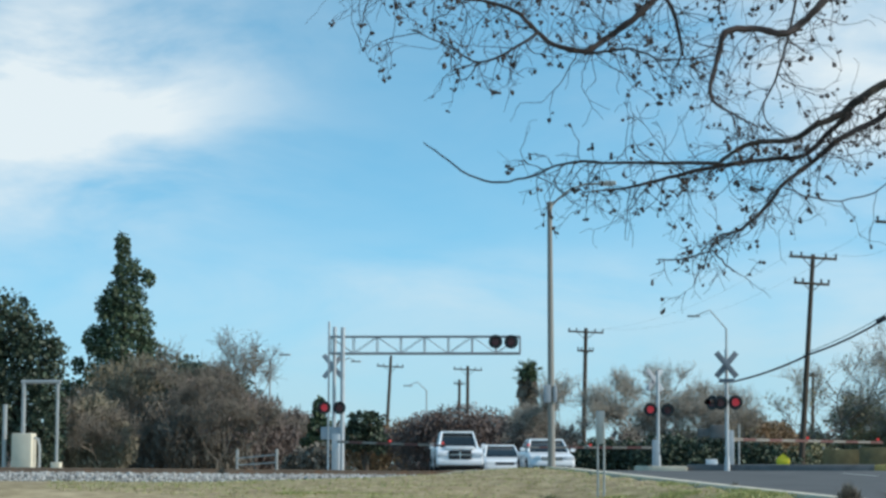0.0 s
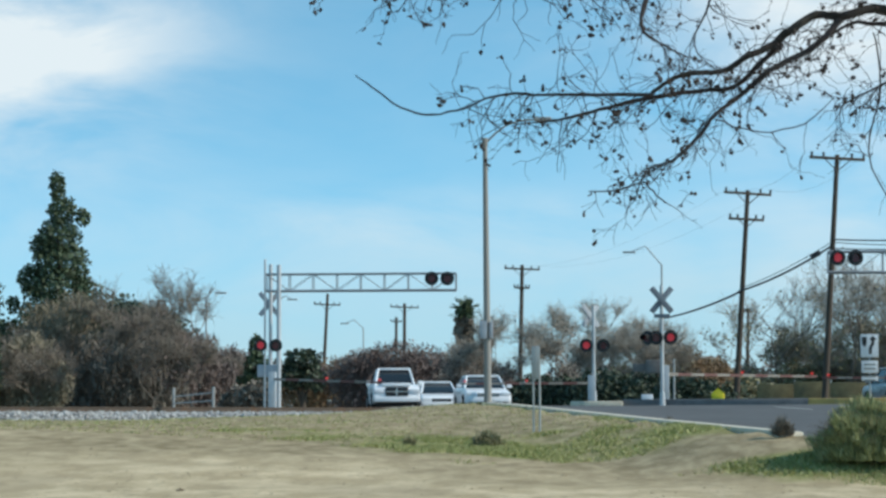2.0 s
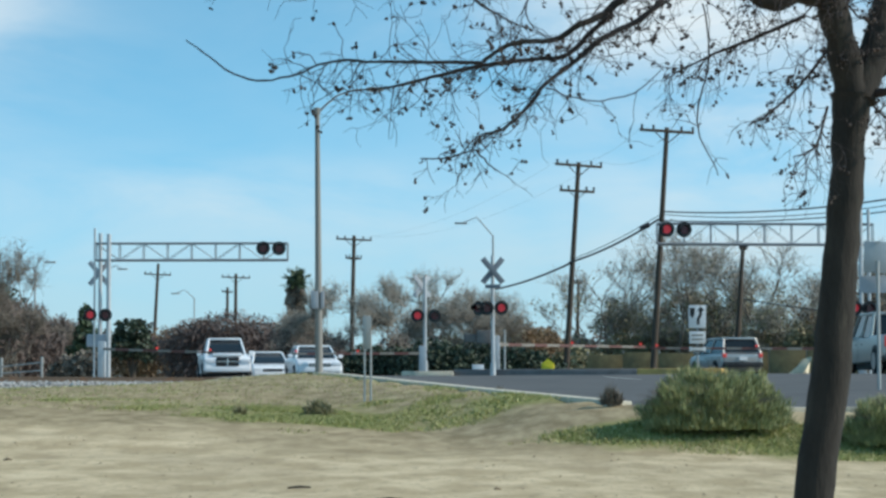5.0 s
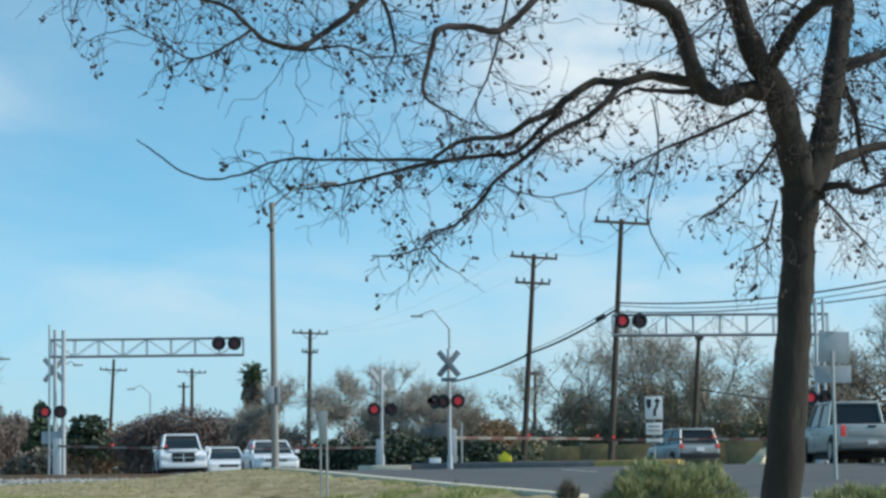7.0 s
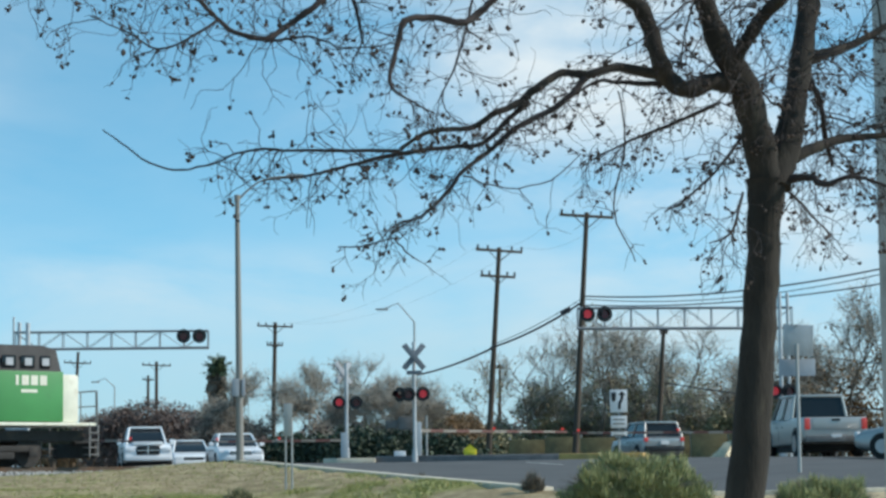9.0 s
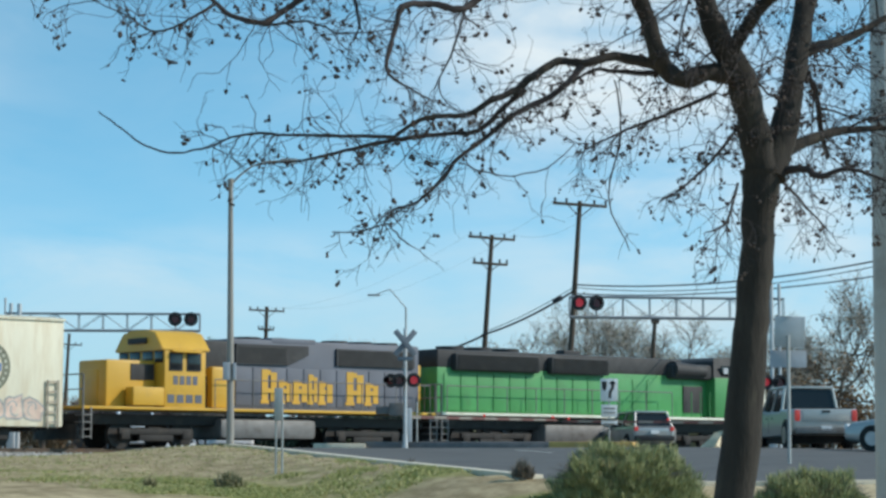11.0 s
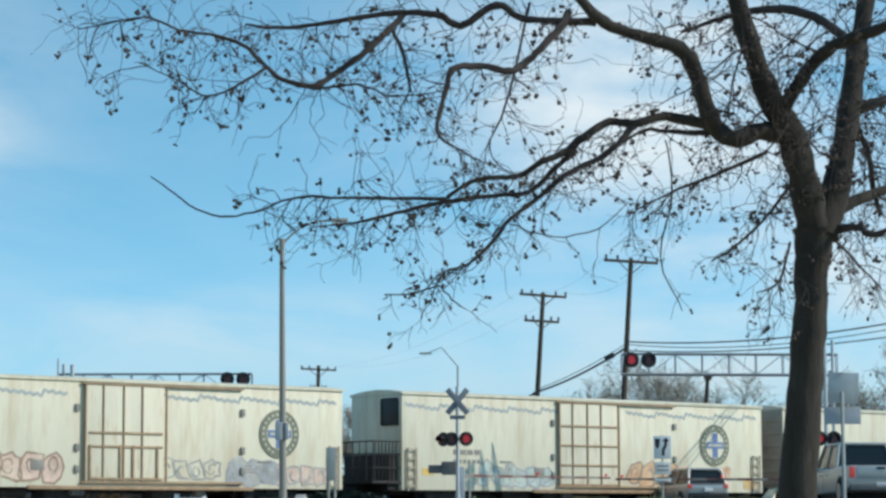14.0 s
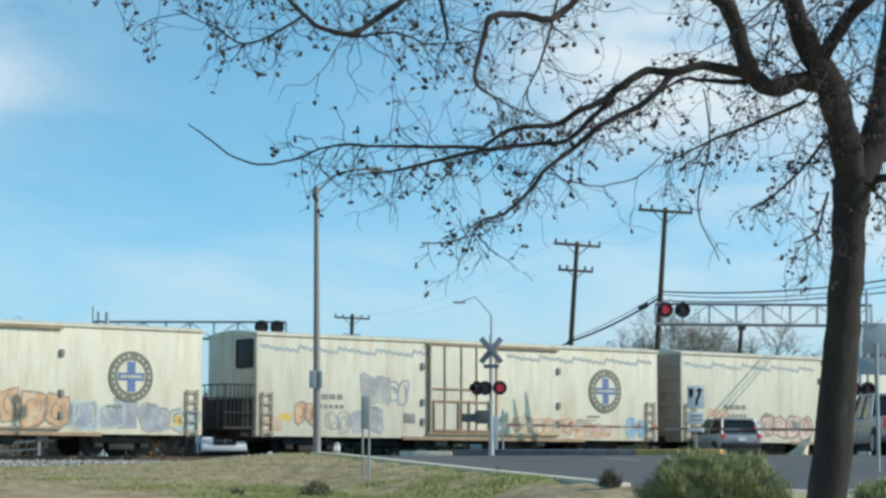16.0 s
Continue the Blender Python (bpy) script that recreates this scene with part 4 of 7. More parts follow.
def build_plane_tree():
    tree = thing("bare_tree", "leafless grey-brown tree hung with dark seed balls", "tree")
    rg = random.Random(21)
    trunk = [(2.28, 18.50, -2.18, 0.220), (2.31, 18.50, -1.96, 0.185), (2.33, 18.50, -1.71, 0.167), (2.41, 18.50, -1.13, 0.159), (2.55, 18.50, -0.19, 0.150), (2.60, 18.50, 0.42, 0.145),
             (2.65, 18.50, 0.91, 0.141), (2.68, 18.50, 1.39, 0.137), (2.71, 18.50, 1.71, 0.176)]
    bm = B()
    path = smooth_path(trunk)
    tube(bm, [(x - 0.03 + 0.006 * rg.gauss(0, 1), y, z, r * 0.97 * (1 + 0.03 * rg.gauss(0, 1))) for x, y, z, r in path], 14)
    part("trunk", bm, M_BARK, tree)
    limbs = [
        ([(2.69, 18.50, 1.62, 0.145), (2.60, 18.40, 2.03, 0.118), (2.49, 18.30, 2.44, 0.109), (2.34, 18.20, 2.64, 0.100), (2.20, 18.10, 2.98, 0.086), (2.07, 18.00, 3.36, 0.077), (2.00, 17.90, 3.69, 0.064), (1.88, 17.80, 4.11, 0.042), (1.74, 17.70, 4.53, 0.017)], 0.8),
        ([(2.73, 18.50, 1.66, 0.132), (2.89, 18.60, 2.12, 0.106), (2.99, 18.70, 2.59, 0.093), (3.08, 18.80, 3.07, 0.085), (3.17, 18.90, 3.50, 0.076), (3.30, 19.00, 4.04, 0.059), (3.45, 19.10, 4.64, 0.023)], 0.8),
        ([(2.47, 18.30, 2.44, 0.100), (2.22, 18.20, 2.44, 0.074), (2.03, 18.10, 2.37, 0.073), (1.89, 18.10, 2.45, 0.075), (1.80, 18.00, 2.61, 0.069), (1.73, 18.00, 2.85, 0.064), (1.60, 17.90, 3.04, 0.058), (1.35, 17.80, 3.10, 0.049), (1.06, 17.70, 3.18, 0.046), (0.88, 17.60, 3.30, 0.042), (0.71, 17.50, 3.51, 0.029), (0.52, 17.40, 3.79, 0.017)], 0.6),
        ([(1.85, 18.10, 2.48, 0.052), (1.50, 18.00, 2.53, 0.036), (1.23, 17.90, 2.46, 0.034), (1.06, 17.90, 2.48, 0.032), (0.88, 17.80, 2.37, 0.032), (0.72, 17.80, 2.24, 0.030), (0.53, 17.70, 2.14, 0.025), (0.33, 17.70, 2.03, 0.021), (0.05, 17.60, 2.00, 0.017), (-0.19, 17.60, 1.86, 0.015)], 1.0),
        ([(1.23, 17.90, 2.45, 0.030), (1.11, 17.80, 2.29, 0.023), (0.96, 17.80, 2.18, 0.023), (0.74, 17.70, 2.06, 0.021), (0.53, 17.70, 1.90, 0.019), (0.27, 17.60, 1.68, 0.017), (0.19, 17.60, 1.57, 0.015), (-0.00, 17.60, 1.38, 0.010), (-0.20, 17.50, 1.29, 0.006)], 1.3),
        ([(0.79, 17.80, 2.24, 0.023), (0.64, 17.90, 2.13, 0.021), (0.45, 17.90, 1.95, 0.019), (0.19, 18.00, 1.93, 0.017), (-0.07, 18.00, 1.90, 0.017), (-0.33, 18.10, 1.87, 0.017), (-0.59, 18.10, 1.81, 0.013), (-0.86, 18.20, 1.76, 0.011), (-1.12, 18.20, 1.73, 0.006), (-1.28, 18.20, 1.71, 0.004)], 1.2),
        ([(-0.19, 17.60, 1.85, 0.015), (-0.58, 17.70, 1.87, 0.013), (-1.01, 17.80, 1.89, 0.011), (-1.22, 17.80, 1.90, 0.011), (-1.43, 17.80, 1.87, 0.008), (-1.61, 17.80, 1.79, 0.008)], 1.2),
        ([(-1.61, 17.80, 1.79, 0.008), (-1.85, 17.80, 1.75, 0.008), (-2.09, 17.80, 1.81, 0.007), (-2.31, 17.80, 1.97, 0.006), (-2.44, 17.80, 2.07, 0.004)], 0.0),
        ([(0.74, 17.60, 3.27, 0.029), (0.66, 17.50, 3.12, 0.031), (0.52, 17.40, 2.95, 0.029), (0.40, 17.40, 2.84, 0.027), (0.28, 17.30, 2.76, 0.027), (0.06, 17.30, 2.80, 0.025), (-0.14, 17.20, 2.76, 0.025), (-0.19, 17.20, 2.59, 0.020), (-0.25, 17.10, 2.28, 0.014), (-0.11, 17.10, 2.15, 0.008), (0.09, 17.10, 2.04, 0.006)], 1.1),
        ([(0.95, 17.70, 3.21, 0.034), (0.63, 17.70, 3.22, 0.029), (0.38, 17.80, 3.27, 0.030), (0.19, 17.80, 3.37, 0.028), (-0.07, 17.90, 3.23, 0.028), (-0.27, 17.90, 3.32, 0.028), (-0.59, 18.00, 3.36, 0.024), (-1.03, 18.00, 3.30, 0.019), (-1.30, 18.10, 3.28, 0.017), (-1.56, 18.10, 3.27, 0.013), (-1.75, 18.10, 3.30, 0.009)], 1.2),
        ([(-0.51, 18.00, 3.36, 0.026), (-0.63, 17.90, 3.20, 0.028), (-0.84, 17.80, 2.99, 0.025), (-1.06, 17.80, 2.83, 0.023), (-1.20, 17.70, 2.73, 0.021), (-1.44, 17.70, 2.79, 0.019), (-1.57, 17.70, 2.90, 0.017), (-1.69, 17.60, 3.01, 0.015), (-1.90, 17.60, 3.10, 0.013), (-2.20, 17.60, 3.15, 0.010), (-2.45, 17.50, 3.23, 0.008), (-2.79, 17.50, 3.17, 0.006), (-2.96, 17.50, 3.14, 0.004)], 1.3),
        ([(-1.55, 17.70, 2.88, 0.013), (-1.74, 17.60, 2.74, 0.010), (-1.99, 17.60, 2.64, 0.008), (-2.21, 17.60, 2.76, 0.006), (-2.49, 17.50, 2.88, 0.004)], 1.3),
        ([(-0.60, 17.90, 3.19, 0.015), (-0.53, 17.90, 3.04, 0.015), (-0.49, 17.90, 2.86, 0.013), (-0.47, 17.90, 2.71, 0.006)], 1.4),
        ([(-1.19, 17.70, 2.71, 0.011), (-0.84, 17.60, 2.72, 0.008), (-0.59, 17.60, 2.63, 0.006), (-0.20, 17.50, 2.65, 0.004)], 1.5),
        ([(1.92, 18.10, 2.42, 0.022), (1.60, 18.30, 2.46, 0.020), (1.35, 18.40, 2.49, 0.013), (1.12, 18.50, 2.37, 0.007)], 1.1),
        ([(2.39, 18.20, 2.60, 0.065), (2.54, 18.00, 2.82, 0.056), (2.68, 17.80, 2.98, 0.051), (2.83, 17.60, 3.04, 0.046), (3.07, 17.40, 3.09, 0.041), (3.42, 17.20, 3.22, 0.020)], 1.0),
        ([(3.03, 18.80, 3.28, 0.045), (2.78, 19.00, 3.52, 0.041), (2.48, 19.20, 3.63, 0.034), (2.13, 19.40, 3.61, 0.023), (1.75, 19.50, 3.50, 0.012)], 1.4),
        ([(2.99, 18.70, 2.66, 0.053), (3.22, 18.90, 2.78, 0.045), (3.51, 19.10, 2.90, 0.036), (3.96, 19.30, 3.16, 0.018)], 1.0),
        ([(2.87, 18.60, 1.89, 0.058), (3.14, 18.80, 2.01, 0.045), (3.42, 19.00, 2.11, 0.036), (3.92, 19.20, 2.16, 0.018)], 1.2),
        ([(2.84, 18.50, 1.71, 0.040), (2.99, 18.30, 1.70, 0.028), (3.09, 18.20, 1.63, 0.026), (3.30, 18.10, 1.68, 0.017), (3.62, 18.00, 1.55, 0.009)], 1.3),
        ([(3.08, 18.90, 2.65, 0.027), (3.22, 19.10, 2.38, 0.025), (3.29, 19.30, 2.11, 0.023), (3.36, 19.40, 1.93, 0.014)], 1.2),
        ([(2.36, 18.80, 2.38, 0.016), (2.02, 19.00, 2.25, 0.014), (1.76, 19.20, 2.17, 0.011), (1.44, 19.30, 2.04, 0.007), (1.27, 19.40, 1.94, 0.005)], 1.5),
        ([(2.55, 18.90, 2.12, 0.013), (2.33, 19.00, 1.84, 0.011), (2.11, 19.10, 1.64, 0.009), (1.94, 19.20, 1.55, 0.005)], 1.6),
        ([(2.45, 18.20, 1.58, 0.011), (2.34, 18.10, 1.26, 0.009), (2.16, 18.00, 1.17, 0.004)], 1.5),
        ([(2.83, 18.70, 1.69, 0.013), (3.08, 18.90, 1.48, 0.009), (3.29, 19.10, 1.32, 0.005)], 1.6),
        ([(1.50, 18.20, 2.38, 0.006), (1.55, 18.20, 1.98, 0.006), (1.45, 18.20, 1.47, 0.006), (1.62, 18.20, 1.05, 0.004)], 0.2),
        ([(0.28, 17.60, 1.66, 0.006), (0.60, 17.60, 1.56, 0.005), (0.94, 17.70, 1.63, 0.005), (1.16, 17.70, 1.82, 0.003)], 0.2),
        ([(-0.08, 17.50, 1.33, 0.006), (-0.26, 17.50, 1.21, 0.006), (-0.31, 17.50, 1.05, 0.004)], 0.8),
        ([(-0.25, 17.50, 1.19, 0.006), (-0.45, 17.50, 1.13, 0.006), (-0.66, 17.50, 1.12, 0.004)], 0.5),
        ([(-0.25, 17.50, 1.19, 0.006), (-0.16, 17.50, 1.09, 0.006), (-0.09, 17.50, 1.03, 0.004)], 0.3),
        ([(0.45, 17.90, 3.41, 0.011), (0.27, 17.80, 2.62, 0.008), (0.13, 17.80, 2.26, 0.006), (0.29, 17.70, 2.04, 0.004)], 0.6),
    ]
    V, F, SV, SF = [], [], [], []

    def ball(p, r):
        for n in range(rg.choice((2, 3, 3, 4))):
            i, q = len(SV), p + Vector((rg.gauss(0, 0.6), rg.gauss(0, 0.6), rg.gauss(-0.2, 0.6))) * r
            e, tilt = r * rg.uniform(0.4, 0.85), rg.uniform(0, 1.5)
            for k in range(5):
                a = tilt + k * 1.2566
                SV.append(q + Vector((math.cos(a), 0.6 * rg.uniform(-1, 1), math.sin(a))) * e * rg.uniform(0.6, 1.25))
            SV.append(q + Vector((0, e, 0)))
            SV.append(q - Vector((0, e, 0)))
            for k in range(5):
                SF.extend([(i + k, i + (k + 1) % 5, i + 5), (i + (k + 1) % 5, i + k, i + 6)])

    def twig(p, d, length, r, depth):
        pts = wander(p, d, length, max(3, int(length / 0.06)), rg, 0.05, 0.3)
        twig_tube(V, F, pts, r, max(0.0017, r * 0.45))
        if rg.random() < (0.29 if depth else 0.2):
            ball(pts[-1] - Vector((0, 0, 0.012)), rg.uniform(0.016, 0.027))
        if depth:
            for k in range(rg.choice((1, 2, 2, 3))):
                i = rg.randrange(1, len(pts))
                q = pts[i]
                dd = (q - pts[i - 1]).normalized()
                out = Vector((rg.gauss(0, 0.7), rg.gauss(0, 0.6), rg.gauss(-0.15, 0.7)))
                twig(q, dd + out, length * rg.uniform(0.35, 0.75), r * 0.65, depth - 1)

    def side_branch(p, d, length, r):
        """A thin crooked branch off a thick limb, with its own twigs."""
        pts = wander(p, d, length, max(5, int(length / 0.12)), rg, 0.04, 0.24)
        twig_tube(V, F, pts, r, r * 0.3)
        for a, b in zip(pts[1:], pts[2:]):
            for k in range(rg.choice((1, 2, 2))):
                dd = (b - a).normalized() * 0.6 + Vector((rg.gauss(0, 0.6), rg.gauss(0, 0.6), rg.gauss(-0.15, 0.7)))
                twig(a.lerp(b, rg.random()), dd, rg.uniform(0.14, 0.42), rg.uniform(0.003, 0.005), rg.choice((1, 1, 2)))

    for pts, dens in limbs:
        path = smooth_path(pts)
        bm = B()
        tube(bm, [(x + rg.gauss(0, 0.003), y, z + rg.gauss(0, 0.003), r * (1 + 0.06 * rg.gauss(0, 1))) for x, y, z, r in path], 10 if pts[0][3] > 0.03 else 6)
        part("limb", bm, M_BARK if pts[0][3] > 0.05 else M_TWIG, tree)
        acc = 0.0
        for a, b in zip(path, path[1:]):
            pa, pb = Vector(a[:3]), Vector(b[:3])
            acc += (pb - pa).length * dens * 20
            thin = min(1.0, 0.02 / max(0.004, a[3]) + 0.25)
            right = pa.x > 2.3
            if dens > 0.5 and (a[3] > 0.03 or right) and pa.z > 1.75 and rg.random() < (pb - pa).length * (4.0 if right else 1.3):
                side_branch(pa, (pb - pa).normalized() * 0.3 + Vector((rg.gauss(0.15 if right else -0.1, 0.7), rg.gauss(0, 0.8), rg.gauss(-0.1, 0.6))), rg.uniform(0.5, 1.3), rg.uniform(0.007, 0.013))
            while acc > 1:
                acc -= 1
                if rg.random() > thin:
                    continue
                d = (pb - pa).normalized() * 0.5 + Vector((rg.gauss(0, 0.6), rg.gauss(0, 0.6), rg.gauss(-0.2, 0.75)))
                twig(pa.lerp(pb, rg.random()), d, rg.uniform(0.14, 0.52), rg.uniform(0.003, 0.0058), rg.choice((1, 1, 2, 2)))
    ob = new("twig_spray", mesh_from("twigs", V, F, M_TWIG))
    ob.parent = tree
    tagged(ob, "fine dark drooping twigs", kind="stuff")
    ob = new("seed_cluster", mesh_from("seed_balls", SV, SF, M_SEED))
    ob.parent = tree
    tagged(ob, "dark dried seed clusters", kind="stuff")


build_plane_tree()


# ---- foliage ----
def leaf_cloud(blobs, n, size, rg, shell=0.55, up=0.0, thin=0.5):
    """Small leaf cards thick through the given blobs (x, y, z, rx, ry, rz), denser near their skins, with holes."""
    V, F = [], []
    vol = [b[3] * b[5] for b in blobs]
    tot = sum(vol)
    for b, v in zip(blobs, vol):
        for k in range(int(n * v / tot)):
            d = Vector((rg.gauss(0, 1), rg.gauss(0, 1), rg.gauss(0, 1))).normalized()
            r = rg.uniform(shell, 1.0) ** 0.6
            lump = 1 + 0.28 * noise.noise((d.x * 2.3 + b[0], d.y * 2.3, d.z * 2.3 + b[2]))
            if noise.noise((d.x * 4 + b[0], d.y * 4 + 3, d.z * 4 + b[2])) < -0.34:
                continue
            p = Vector((b[0] + d.x * b[3] * r * lump, b[1] + d.y * b[4] * r * lump, b[2] + d.z * b[5] * r * lump))
            s = size * rg.uniform(0.5, 1.4)
            a = Vector((rg.gauss(0, 1), rg.gauss(0, 1), rg.gauss(0, 1) + up)).normalized()
            c = a.cross(Vector((rg.gauss(0, 1), rg.gauss(0, 1), rg.gauss(0, 1)))).normalized() * s * thin
            a = a * s
            i = len(V)
            V.extend((p - a * 0.5, p + c, p + a * 0.6, p - c))
            F.append((i, i + 1, i + 2, i + 3))
    return V, F


def leafy_tree(name, label, base, height, blobs, n, size, material, seed, trunk_r=0.2, category="tree", group="", wood=None, shell=0.55, up=0.0, thin=0.5):
    """A trunk with limbs into each lump of a leafy crown; blobs are relative to the base."""
    rg = random.Random(seed)
    t = thing(name, label, category, group=group)
    x, y = base[0], base[1]
    z = ground_z(x, y)
    bm = B()
    tube(bm, [(x, y, z - 0.2, trunk_r * 1.3), (x + 0.1, y, z + height * 0.3, trunk_r), (x, y, z + height * 0.75, trunk_r * 0.45)], 8)
    for b in blobs[:8]:
        tube(bm, [(x, y, z + height * 0.25, trunk_r * 0.6), (x + b[0] * 0.5, y + b[1] * 0.5, z + (height * 0.25 + b[2]) * 0.55, trunk_r * 0.4), (x + b[0], y + b[1], z + b[2], trunk_r * 0.15)], 6)
    part("trunk", bm, wood or M_WOOD, t)
    V, F = leaf_cloud([(x + b[0], y + b[1], z + b[2], b[3], b[4], b[5]) for b in blobs], n, size, rg, shell, up, thin)
    ob = new("crown", mesh_from("crown", V, F, material))
    ob.parent = t
    tagged(ob, kind="stuff")
    return t


def bare_tree(label, base, height, spread, seed, density=1.0, leaves=0, material=None, name="bare_tree", r0=None, trunks=1, haze=M_FINE):
    """A leafless tree grown by branching, with a haze of fine twigs."""
    rg = random.Random(seed)
    t = thing(name, label, "tree", group="bare winter trees")
    x, y = base[0], base[1]
    z = ground_z(x, y)
    V, F, L, LF, H, HF = [], [], [], [], [], []
    r0 = r0 or height * 0.0135

    def spray(pts, n):
        """Fine twigs round the outer branches."""
        for k in range(n):
            q = pts[rg.randrange(1, len(pts))]
            d = Vector((rg.gauss(0, 0.6), rg.gauss(0, 0.6), rg.gauss(0.35, 0.5))).normalized() * rg.uniform(0.25, 0.75)
            twig_tube(H, HF, [q, q + d * 0.5 + Vector((rg.gauss(0, 0.05), 0, rg.gauss(0, 0.05))), q + d], 0.011, 0.006)

    def grow(p, d, length, r, depth):
        pts = wander(p, d, length, 4, rg, -0.04, 0.13)
        twig_tube(V, F, pts, r, r * 0.62)
        if depth <= 1:
            spray(pts, 2 if trunks > 1 or name == "brush_tree" else 3)
        if depth == 0:
            low = pts[0].z < z + height * 0.62
            if leaves and rg.random() < (0.7 if low else 0.15):
                for k in range(leaves + (2 if low else 0)):
                    q = pts[rg.randrange(1, len(pts))] + Vector((rg.gauss(0, 0.25), rg.gauss(0, 0.25), rg.gauss(0, 0.25)))
                    a = Vector((rg.gauss(0, 1), rg.gauss(0, 1), rg.gauss(0, 1))).normalized() * rg.uniform(0.05, 0.12)
                    c = a.cross(Vector((rg.gauss(0, 1), 1, rg.gauss(0, 1)))).normalized() * 0.06
                    i = len(L)
                    L.extend((q - a, q + c, q + a, q - c))
                    LF.append((i, i + 1, i + 2, i + 3))
            return
        for k in range(rg.choice((2, 3, 3)) + (1 if depth <= 2 and density > 1 else 0)):
            q = pts[-1] if k < 2 else pts[rg.randrange(2, 4)]
            dd = (pts[-1] - pts[-2]).normalized()
            out = Vector((rg.gauss(0, spread), rg.gauss(0, spread), rg.gauss(0.12, spread * 0.6)))
            grow(q, dd + out, length * rg.uniform(0.62, 0.88), r * 0.66, depth - 1)

    for k in range(trunks):
        grow(Vector((x + (0.0, 0.8, -0.9)[k % 3], y, z - 0.2)), Vector((rg.gauss(0, 0.15 + 0.1 * trunks), 0, 1)), height * 0.32 * (1.0, 0.74, 0.54)[k % 3], r0 * (1.0, 0.8, 0.65)[k % 3], 6)
    ob = new("branchwork", mesh_from("branches", V, F, M_DRY))
    ob.parent = t
    ob = new("twig_haze", mesh_from("twig_haze", H, HF, M_DRY if name == "brush_tree" else haze))
    ob.parent = t
    tagged(ob, "fine pale grey twigs", kind="stuff")
    if L:
        ob = new("leafage", mesh_from("sparse_leaves", L, LF, material))
        ob.parent = t
        tagged(ob, "sparse small leaves", kind="stuff")
    return t


def W0(px, d):
    """The place, at distance d, in the direction numbered px on the opening view's width."""
    a = math.atan2(px - 784, 4200) - radians(7.25)
    return (math.tan(a) * d, d)


